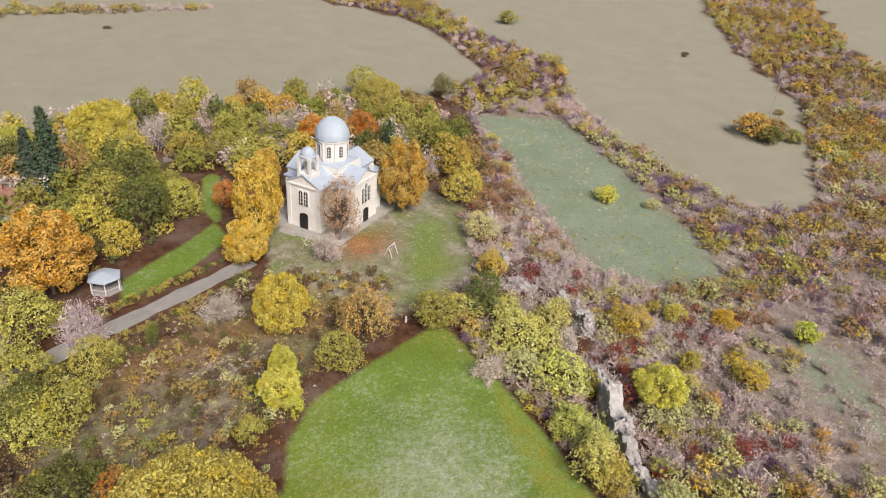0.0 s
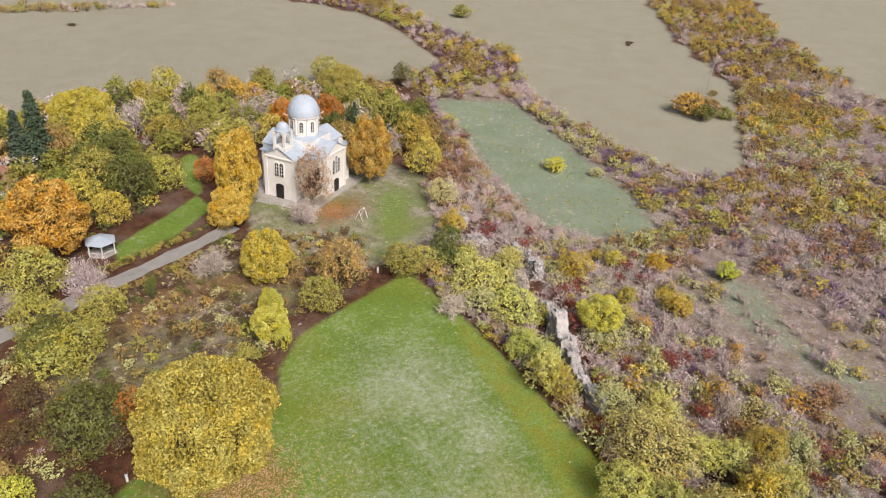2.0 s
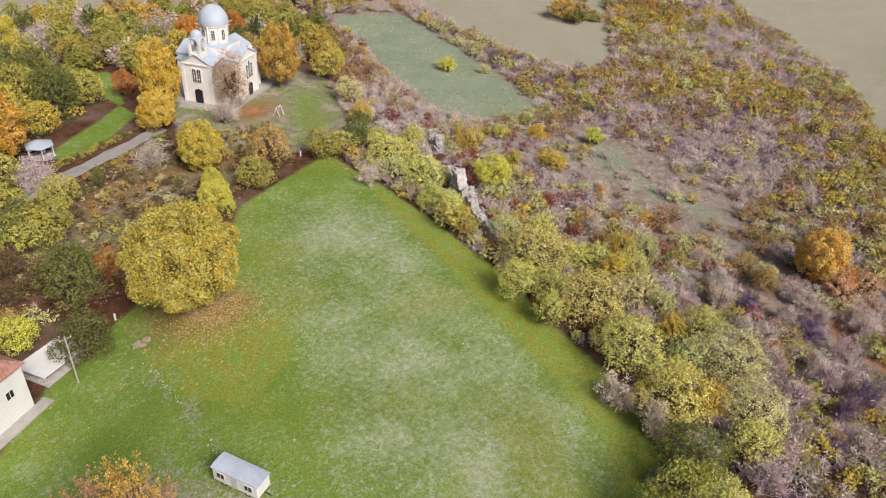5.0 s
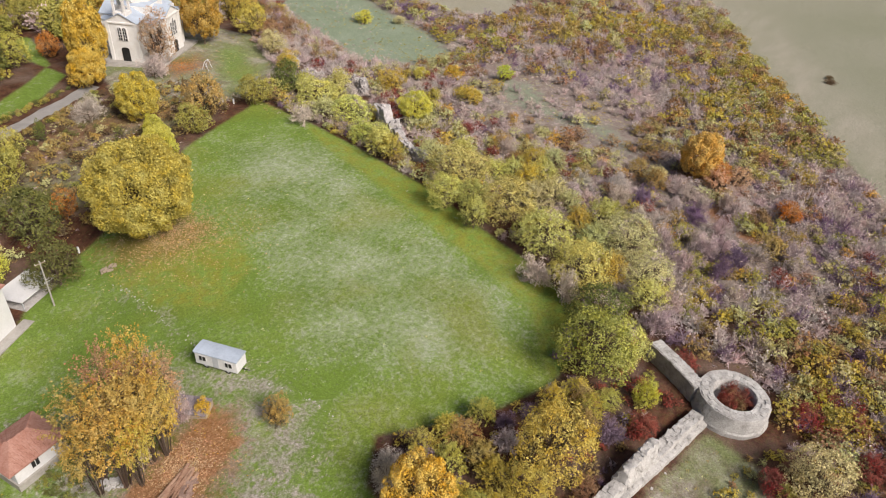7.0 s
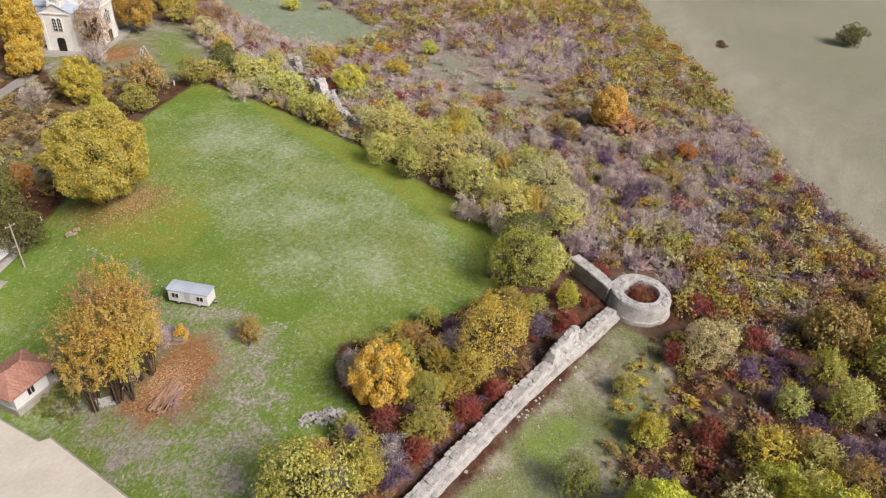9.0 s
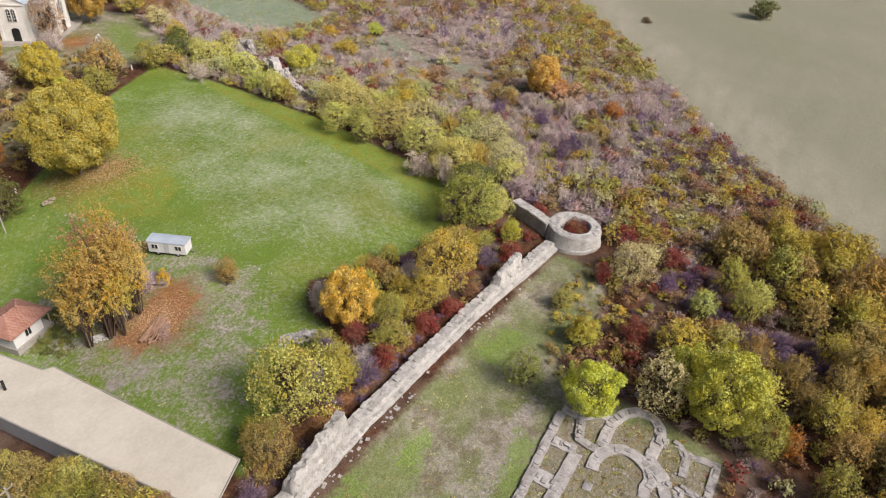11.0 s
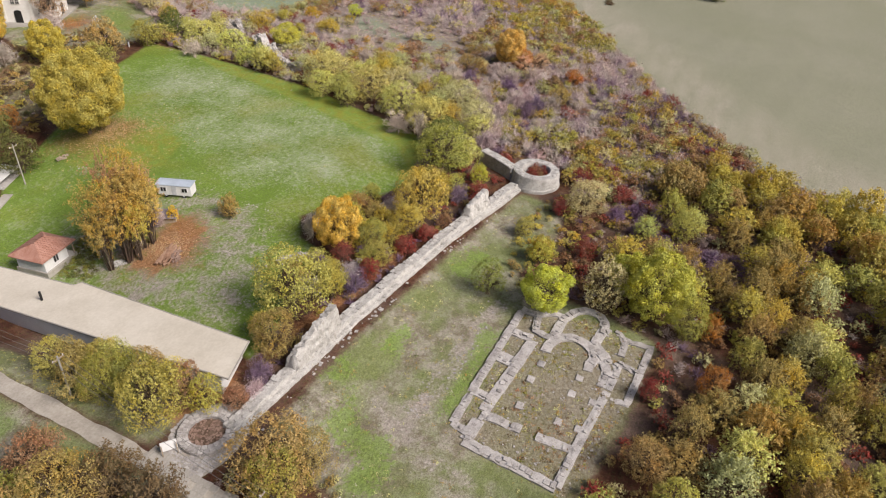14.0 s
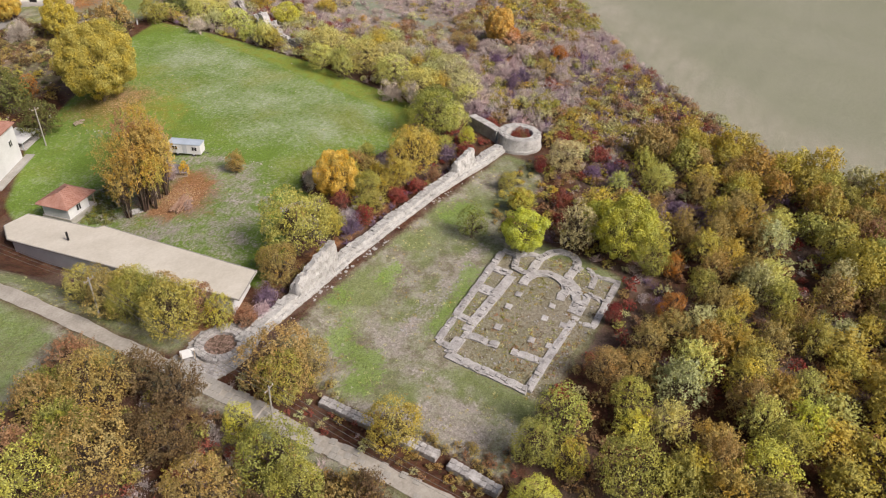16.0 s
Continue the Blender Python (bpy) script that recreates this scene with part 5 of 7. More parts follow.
def fallen_leaves(x, y, reach, n, weights, label):
    """Leaves lying on the ground round a tree."""
    g, d = rng.uniform(0, 2 * np.pi, n), reach * 0.55 * np.abs(rng.normal(size=n)) + 0.3 * reach * rng.uniform(size=n)
    px, py = x + d * np.cos(g), y + d * np.sin(g)
    tint, _ = tones(px, py, weights)
    at = np.stack([px, py, land(px, py) + 0.04], 1)
    me = tri_mesh("fallen_leaves", leaf_tris(at, np.tile(np.array([0.0, 0.0, 1.0]), (n, 1)), 0.11, 0.25), THICKET, tint)
    return tagged(new("fallen_leaves", me), label, "leaves", kind="stuff")


fallen_leaves(9.0, 45.0, 11.0, 5000, {"K": 1.5, "G": 1.0, "N": 1.0}, "tan leaves fallen on the grass under the great tree")
fallen_leaves(-18.0, 6.5, 5.5, 3000, {"T": 1.6, "N": 0.5, "K": 1.0}, "orange leaves fallen in the yard")
fallen_leaves(54.0, 105.0, 7.0, 2600, {"O": 1.0, "K": 1.4, "T": 1.0}, "orange leaves fallen before the church")
fallen_leaves(35.0, 90.0, 10.0, 3500, {"T": 1.2, "N": 0.5, "B": 1.0}, "brown leaves fallen under the yellow tree")


# ---- the church ----
def arch_bm(width, height, depth, rise=0.5, m=None):
    """A round-headed slab: width along x, depth along y, standing on z = 0."""
    h = height - width / 2 * rise * 2
    pts = [(-width / 2, 0), (width / 2, 0)] + [(width / 2 * math.cos(a), h + width * rise * math.sin(a)) for a in [math.pi * i / 10 for i in range(11)]]
    bm = bmesh.new()
    front, back = ([bm.verts.new((x, s * depth / 2, z)) for x, z in pts] for s in (-1, 1))
    k = len(pts)
    for i in range(k):
        bm.faces.new((front[i], front[(i + 1) % k], back[(i + 1) % k], back[i]))
    bm.faces.new(front), bm.faces.new(back[::-1])
    bmesh.ops.recalc_face_normals(bm, faces=bm.faces)
    if m:
        bmesh.ops.transform(bm, matrix=m, verts=bm.verts)
    return bm


def gable_bm(length, width, z0, rise, over=0.3, thick=0.18):
    """A saddle roof, ridge along y, from y = 0 to length."""
    w = width / 2 + over
    bm = bmesh.new()
    prof = [(-w, z0 - over * rise / (width / 2)), (0, z0 + rise), (w, z0 - over * rise / (width / 2)), (w, z0 - over * rise / (width / 2) - thick), (0, z0 + rise - thick), (-w, z0 - over * rise / (width / 2) - thick)]
    a, b = ([bm.verts.new((x, y, z)) for x, z in prof] for y in (-over, length))
    for i in range(6):
        bm.faces.new((a[i], a[(i + 1) % 6], b[(i + 1) % 6], b[i]))
    bm.faces.new((a[0], a[1], a[4], a[5])), bm.faces.new((a[1], a[2], a[3], a[4]))
    bm.faces.new((b[0], b[1], b[4], b[5])), bm.faces.new((b[1], b[2], b[3], b[4]))
    bmesh.ops.recalc_face_normals(bm, faces=bm.faces)
    return bm


def moved(bm, m):
    bmesh.ops.transform(bm, matrix=m, verts=bm.verts)
    return bm


def opening(parent, m, width, height, name="window", bars=True):
    """A round-headed window with frame, dark pane and glazing bars; m puts its sill's middle on the wall, y pointing in."""
    frame_part = part(name, moved(arch_bm(width + 0.5, height + 0.35, 0.24), m), PLASTER, parent, "raised white plaster surround")
    part("pane", moved(arch_bm(width, height, 0.30), m @ pose(0, -0.03, 0.12)), DARK, frame_part, "dark glass pane")
    if bars:
        bm = bmesh.new()
        box(bm, -0.05, 0.05, -0.22, -0.17, 0.14, height, m)
        for k in (1, 2, 3):
            box(bm, -width / 2, width / 2, -0.22, -0.17, height * k / 4, height * k / 4 + 0.08, m)
        part("glazing_bars", bm, WHITE, frame_part)
    return frame_part


def church(m):
    ob = thing("church", m, "white plastered domed church with zinc roofs and belfry", "church")
    part("podium", boxed(-11.8, 9.9, -9.7, 9.7, -1.2, 0.55, bevel=0.06), CONCRETE, ob, "grey stone podium")
    bm = bmesh.new()
    box(bm, -6.6, 8.0, -7.0, 7.0, 0.4, 9.3)
    part("wall", bm, PLASTER, ob)
    for sx, sy in ((-1, -1), (-1, 1), (1, -1), (1, 1)):
        part("corner_roof", boxed(*sorted((sx * 3.9, 8.3 if sx > 0 else -6.9)), *sorted((sy * 4.0, sy * 7.3)), 9.3, 9.6), ZINC, ob, "flat zinc corner roof")
    arms = ((180, 8.2, 8.2), (270, 9.4, 7.8), (0, 8.2, 8.2), (90, 9.9, 7.8))
    for turn, reach, width in arms:
        a = pose(0, 0, 0, 0, 0, turn)
        body = box(bmesh.new(), -width / 2, width / 2, 0, reach, 0.4, 10.2, a)
        tri = [(-width / 2, 10.2), (width / 2, 10.2), (0, 12.2)]
        f, b = ([body.verts.new(a @ Vector((x, y, z))) for x, z in tri] for y in (reach, 0))
        for k in range(3):
            body.faces.new((f[k], f[(k + 1) % 3], b[(k + 1) % 3], b[k]))
        body.faces.new(f), body.faces.new(b[::-1])
        bmesh.ops.recalc_face_normals(body, faces=body.faces)
        arm = part("arm", body, PLASTER, ob)
        part("roof", moved(gable_bm(reach + 0.3, width, 10.35, 2.05, 0.35), a), ZINC, ob, "grey zinc saddle roof")
        for s in (-1, 1):
            part("pilaster", boxed(*sorted((s * (width / 2 - 0.75), s * (width / 2 + 0.12))), reach - 0.7, reach + 0.14, 0.4, 10.2, a), PLASTER, arm)
        part("cornice", boxed(-width / 2 - 0.25, width / 2 + 0.25, reach - 0.4, reach + 0.25, 9.75, 10.1, a), PLASTER, arm)
        face = a @ pose(0, reach, 0, 0, 0, 180)
        if turn in (180, 0):
            for s in (-1.15, 0, 1.15):
                opening(ob, face @ pose(s, -0.02, 4.9), 0.7, 3.3 if s else 4.1)
            part("door", moved(arch_bm(1.7, 3.0, 0.3, 0.25), face @ pose(0.1, -0.08, 0.55)), DARK, ob, "dark panelled side door")
        elif turn == 90:
            part("door", moved(arch_bm(1.9, 3.4, 0.3, 0.25), face @ pose(0, -0.08, 0.55)), DARK, ob, "dark main door")
            for s in (-0.62, 0.62):
                opening(ob, face @ pose(s, -0.02, 5.6), 0.85, 3.1)
    for s in (-1, 1):
        opening(ob, pose(6.1 if s > 0 else -5.4, -7.0, 4.6), 0.6, 3.0, bars=False)
        opening(ob, pose(-6.6, s * 5.5, 4.6, 0, 0, -90), 0.6, 3.0, bars=False)
    # apse
    part("apse", turned([(3.4, 0.4), (3.4, 8.0), (3.6, 8.2), (0.1, 10.0)], 20, pose(8.6, 0, 0)), PLASTER, ob)
    # crossing block, drum and dome
    part("crossing", boxed(-4.2, 4.2, -4.2, 4.2, 8.6, 12.4), PLASTER, ob)
    part("crossing_roof", moved(turned([(5.6, 12.35), (5.6, 12.5), (3.1, 13.2)], 4), pose(0, 0, 0, 0, 0, 45)), ZINC, ob, "hipped zinc skirt below the drum")
    dr = part("drum", turned([(3.1, 12.6), (3.1, 16.8), (3.4, 16.95), (3.4, 17.3), (3.25, 17.4)], 32), PLASTER, ob, "round white drum with arched windows")
    for k in range(8):
        a = pose(0, 0, 0, 0, 0, k * 45 + 22.5)
        opening(dr.parent, a @ pose(0, -3.06, 13.8), 0.75, 2.3)
        bm = bmesh.new()
        rod(bm, a @ Vector((-1.22, -2.98, 13.2)), a @ Vector((-1.22, -2.98, 16.9)), 0.2, 0.2, 8)
        part("colonnette", bm, PLASTER, ob)
        g = a @ pose(0, 0, 0, 0, 0, 22.5)
        part("waterspout", rod(bmesh.new(), g @ Vector((0, -3.2, 16.9)), g @ Vector((0, -4.5, 17.5)), 0.09, 0.07), WHITE, ob, "white projecting waterspout")
    prof = [(3.55 * math.cos(q), 17.4 + 4.1 * math.sin(q)) for q in [math.pi / 2 * i / 12 for i in range(12)]] + [(0.12, 21.5)]
    dome = part("dome", turned(prof, 40), ZINC, ob, "pale blue-grey sheet metal dome")
    bm = bmesh.new()
    for k in range(20):
        q = 2 * math.pi * k / 20
        for (r0, z0), (r1, z1) in zip(prof[:-1:2], prof[2::2]):
            rod(bm, (r0 * math.cos(q), r0 * math.sin(q), z0 + 0.01), (r1 * math.cos(q), r1 * math.sin(q), z1 + 0.01), 0.035, 0.035, 4)
    part("seam", bm, ZINC, dome)
    bm = drum(bmesh.new(), 0.16, 0.1, 21.4, 22.0, 10)
    box(bm, -0.09, 0.09, -0.09, 0.09, 21.9, 23.5)
    box(bm, -0.09, 0.09, -0.55, 0.55, 22.7, 22.9)
    part("cross", bm, GOLD, ob, "small gilded cross")
    # belfry over the west arm
    w = pose(-8.2, 0, -0.4)
    tower = part("belfry", boxed(-1.6, 1.6, -1.6, 1.6, 10.2, 12.8, w, bevel=0.05), PLASTER, ob, "open white belfry with a small dome")
    for i in range(4):
        sx, sy = ((-1, -1), (-1, 1), (1, -1), (1, 1))[i]
        part("pier", boxed(*sorted((sx * 1.0, sx * 1.5)), *sorted((sy * 1.0, sy * 1.5)), 12.8, 16.2, w), PLASTER, tower)
    for k in range(4):
        a = w @ pose(0, 0, 0, 0, 0, 90 * k)
        bm = bmesh.new()
        pts = [(-1.05, 15.0)] + [(1.0 * math.cos(math.pi - math.pi * i / 8), 15.0 + 1.0 * math.sin(math.pi * i / 8)) for i in range(9)] + [(1.05, 15.0), (1.05, 16.3), (-1.05, 16.3)]
        f, b = ([bm.verts.new(a @ Vector((x, y, z))) for x, z in pts] for y in (-1.48, -1.05))
        for i in range(len(pts)):
            bm.faces.new((f[i], f[(i + 1) % len(pts)], b[(i + 1) % len(pts)], b[i]))
        bm.faces.new(f), bm.faces.new(b[::-1])
        bmesh.ops.recalc_face_normals(bm, faces=bm.faces)
        part("arch", bm, PLASTER, tower)
    part("bell", turned([(0.5, 14.4), (0.42, 14.7), (0.25, 15.2), (0.1, 15.5)], 14, w), GREYPAINT, tower, "dark hanging bell")
    cap = part("cupola", turned([(1.75, 16.2), (1.75, 16.4), (1.45, 16.5)] + [(1.45 * math.cos(q), 16.5 + 1.55 * math.sin(q)) for q in [0.25 * i for i in range(1, 6)]] + [(0.08, 18.1)], 24, w), ZINC, tower, "small zinc dome")
    bm = boxed(-0.05, 0.05, -0.05, 0.05, 18.2, 19.2, w)
    box(bm, -0.05, 0.05, -0.3, 0.3, 18.7, 18.8, w)
    part("cross", bm, GOLD, ob, "small gilded cross")
    # chimney stubs on the south-east roof and the western steps
    part("chimney", boxed(5.0, 5.7, -6.6, -5.9, 8.8, 11.2), PLASTER, ob)
    for k in range(5):
        part("step", boxed(-11.8 - 0.45 * (k + 1), -11.8 - 0.45 * k + 0.02, -4.2, 4.2, -1.2, 0.42 - 0.17 * k), CONCRETE, ob)
    return ob


church(pose(54.9, 120.6, land_at(54.7, 116) - 0.1, 0, 0, 30.5))


# ---- fortress wall, tower and spur ----
def wall_mid(x):
    return float(np.interp(x, [-46, -40, -32, -21, -10, -3, 4, 10, 18, 28], [-26.8, -27.5, -28.5, -29.4, -31.0, -32.0, -33.1, -34.2, -35.9, -37.9]))


def stone(bm, c, size, turn, seed):
    """One rough block."""
    r = bmesh.ops.create_cube(bm, size=1)
    m = Matrix.Translation(c) @ Matrix.Rotation(turn, 4, "Z") @ Matrix.Diagonal((*size, 1))
    for i, v in enumerate(r["verts"]):
        v.co *= 0.94 + 0.12 * ((seed * 7919 + i * 104729) % 97) / 97
    bmesh.ops.transform(bm, matrix=m, verts=r["verts"])


STONES = []
for _i in range(8):
    _bm = bmesh.new()
    stone(_bm, (0, 0, 0), (1, 1, 1), 0, _i + 3)
    bmesh.ops.bevel(_bm, geom=_bm.edges[:], offset=0.08, segments=1, affect="EDGES")
    STONES.append(_bm)
BLOCKS = {}
for _mat in (STONE, RUIN, WOOD, BRICK):
    BLOCKS[_mat.name] = []
    for _b in STONES:
        _me = bpy.data.meshes.new("stone_block")
        _b.to_mesh(_me)
        _me.materials.append(_mat)
        BLOCKS[_mat.name].append(_me)


def block(parent, mat, x, y, z, sx, sy, sz, turn):
    o = new("stone_block", BLOCKS[mat.name][int(rng.integers(8))])
    o.parent = parent
    o.matrix_basis = pose(x, y, z, float(rng.normal(0, 3)), float(rng.normal(0, 3)), turn) @ Matrix.Diagonal((sx, sy, sz, 1))
    return o


def wall_top(x):
    return 1.05 + 0.12 * math.sin(x * 0.6) + (0.2 if int(x / 7) % 2 else 0) - (0.35 if x < -37 else 0)


def rampart():
    """The long wall: a rough core, cap stones, a sloping footing and two taller stubs."""
    ob = thing("fortress_wall", Matrix(), "long ruined fortress wall of pale limestone", "wall")
    bm = bmesh.new()
    rings = []
    for x in np.arange(-45, 28.6, 0.7):
        y, z, top = wall_mid(x), land_at(x, wall_mid(x)), wall_top(x)
        prof = [(-1.75, -0.6), (-1.65, 0.3), (-1.5, 0.42), (-0.98, 0.48), (-0.9, top * 0.8), (-0.8, top), (-0.3, top + 0.05), (0.2, top), (0.75, top - 0.03), (0.85, top * 0.4), (0.95, -0.6)]
        rings.append([bm.verts.new((x, y + a, z + b)) for a, b in prof])
    for a, b in zip(rings, rings[1:]):
        for i in range(len(a) - 1):
            bm.faces.new((a[i], b[i], b[i + 1], a[i + 1]))
    bm.faces.new(rings[0]), bm.faces.new(rings[-1][::-1])
    bmesh.ops.recalc_face_normals(bm, faces=bm.faces)
    roughen(bm, 0.16, 1.3)
    part("core", bm, STONE, ob)
    for x in np.arange(-44.5, 28, 1.0):
        y = wall_mid(x)
        z = land_at(x, y) + wall_top(x)
        for off in (-0.55, 0.0, 0.52):
            block(ob, STONE, float(x + rng.normal(0, 0.12)), y + off + float(rng.normal(0, 0.06)), z + float(rng.normal(-0.03, 0.04)), float(rng.uniform(0.6, 1.1)), float(rng.uniform(0.4, 0.6)), float(rng.uniform(0.16, 0.28)), float(rng.normal(-6, 8)))
        if rng.uniform() < 0.75:
            block(ob, STONE, float(x + rng.normal(0, 0.2)), y - 1.25 + float(rng.normal(0, 0.08)), land_at(x, y) + 0.45, float(rng.uniform(0.45, 0.9)), float(rng.uniform(0.35, 0.55)), float(rng.uniform(0.14, 0.24)), float(rng.normal(-6, 10)))
    # taller remains
    for x0, x1, low, high, seed in ((-34.0, -24.2, 1.7, 4.2, 1.0), (11.2, 17.4, 1.6, 3.7, 5.0)):
        n = 11
        bm = bmesh.new()
        rings = []
        for i in range(n * 2 + 1):
            f = i / (n * 2)
            x = x0 + (x1 - x0) * f
            base = land_at(x, wall_mid(x))
            h = wall_top(x) + low + (high - low) * f ** 0.9 + 0.55 * noise.noise(Vector((x * 0.9, seed, 0))) + 0.35 * noise.noise(Vector((x * 2.3, seed, 4)))
            if f in (0.0, 1.0):
                h = wall_top(x)
            y = wall_mid(x)
            rings.append([bm.verts.new((x, y + o, base + v)) for o, v in ((-1.0, 0.6), (-0.95, 0.5 + h * 0.4), (-0.8, h * 0.75), (-0.5, h), (0.5, h * 0.98), (0.8, h * 0.75), (0.95, h * 0.4), (1.05, 0.2))])
        for a, b in zip(rings, rings[1:]):
            for i in range(len(a) - 1):
                bm.faces.new((a[i], b[i], b[i + 1], a[i + 1]))
        bm.faces.new(rings[0]), bm.faces.new(rings[-1][::-1])
        bmesh.ops.subdivide_edges(bm, edges=bm.edges[:], cuts=2, use_grid_fill=True)
        bmesh.ops.recalc_face_normals(bm, faces=bm.faces)
        roughen(bm, 0.3, 1.2, x0)
        roughen(bm, 0.16, 3.6, x0)
        part("wall_stub", bm, STONE, ob, "jagged taller remnant of rubble core")
    return ob


rampart()


def round_tower(x, y):
    z = land_at(x, y)
    ob = thing("round_tower", pose(x, y, z), "ruined round fortress tower with an open hollow core", "tower")
    prof = [(5.0, -0.8), (4.95, 0.4), (4.75, 0.6), (4.6, 2.6), (4.5, 2.8), (2.8, 2.75), (2.65, 2.5), (2.55, 0.3)]
    bm = bmesh.new()
    n = 44
    rings = [[bm.verts.new((r * math.cos(2 * math.pi * i / n), r * math.sin(2 * math.pi * i / n), h)) for i in range(n)] for r, h in prof]
    for a, b in zip(rings, rings[1:]):
        for i in range(n):
            bm.faces.new((a[i], a[(i + 1) % n], b[(i + 1) % n], b[i]))
    roughen(bm, 0.16, 1.2, 4)
    part("core", bm, STONE, ob)
    for ring, k in ((3.1, 22), (3.6, 26), (4.05, 30)):
        for i in range(k):
            q = 2 * math.pi * i / k + ring
            block(ob, STONE, ring * math.cos(q), ring * math.sin(q), 2.73 + float(rng.normal(0, 0.03)), 0.84, 0.52, float(rng.uniform(0.16, 0.28)), math.degrees(q) + 90)
    bm = drum(bmesh.new(), 2.75, 2.65, -0.5, 0.9, 24)
    part("floor", roughen(bm, 0.1, 2), RUIN, ob, "earth-filled hollow")
    return ob


round_tower(32.6, -40.9)
for _k in range(9):
    _q, _r = 2.4 * _k, 0.5 + 1.3 * ((_k * 0.37) % 1)
    plant(32.6 + _r * math.cos(_q), -40.9 + _r * math.sin(_q), 3.2, 1.45, "RRRT"[_k % 4], "shrubs in the tower", "bush")


def spur():
    ob = thing("spur_wall", Matrix(), "short ruined spur wall beside the round tower", "wall")
    a, b = Vector((31.2, -36.8)), Vector((35.4, -28.8))
    d = (b - a).normalized()
    s = Vector((-d.y, d.x))
    bm = bmesh.new()
    rings = []
    for i in range(16):
        q = a.lerp(b, i / 15)
        z = land_at(q.x, q.y)
        rings.append([bm.verts.new((q.x + s.x * o, q.y + s.y * o, z + h)) for o, h in ((-1.15, -0.6), (-1.0, 2.5), (0, 2.6), (1.0, 2.55), (1.15, -0.6))])
    for p, q in zip(rings, rings[1:]):
        for i in range(4):
            bm.faces.new((p[i], q[i], q[i + 1], p[i + 1]))
    bm.faces.new(rings[0]), bm.faces.new(rings[-1][::-1])
    bmesh.ops.recalc_face_normals(bm, faces=bm.faces)
    part("core", roughen(bm, 0.12, 1.7), STONE, ob)
    for i in range(12):
        q = a.lerp(b, (i + 0.5) / 12)
        for o in (-0.6, 0.0, 0.6):
            block(ob, STONE, q.x + s.x * o, q.y + s.y * o, land_at(q.x, q.y) + 2.52, 0.74, 0.62, float(rng.uniform(0.2, 0.35)), 70)


spur()


# ---- the basilica's foundations ----
def footing(bm, line, width, top=0.32, low=-0.6):
    """One continuous strip of masonry along a line of points."""
    p = [Vector(q) for q in line]
    fine = []
    for a, b in zip(p, p[1:]):
        k = max(1, int((b - a).length / 0.7))
        fine += [a.lerp(b, i / k) for i in range(k)]
    fine.append(p[-1])
    rings = []
    for i, q in enumerate(fine):
        d = (fine[min(i + 1, len(fine) - 1)] - fine[max(i - 1, 0)]).normalized()
        s = Vector((-d.y, d.x)) * width / 2 * float(rng.uniform(0.95, 1.07))
        h = top * float(rng.choice([0.35, 0.8, 1.0, 1.0, 1.15])) + float(rng.normal(0, 0.05))
        rings.append([bm.verts.new((v.x, v.y, z)) for v, z in ((q - s, low), (q - s, h), (q, h + 0.03), (q + s, h), (q + s, low))])
    for a, b in zip(rings, rings[1:]):
        for i in range(4):
            bm.faces.new((a[i], b[i], b[i + 1], a[i + 1]))
    bm.faces.new(rings[0]), bm.faces.new(rings[-1][::-1])
    bmesh.ops.recalc_face_normals(bm, faces=bm.faces)
    return fine


def curve_points(cx, cy, r, a0, a1, n=9):
    return [(cx + r * math.cos(radians(a0 + (a1 - a0) * i / n)), cy + r * math.sin(radians(a0 + (a1 - a0) * i / n))) for i in range(n + 1)]


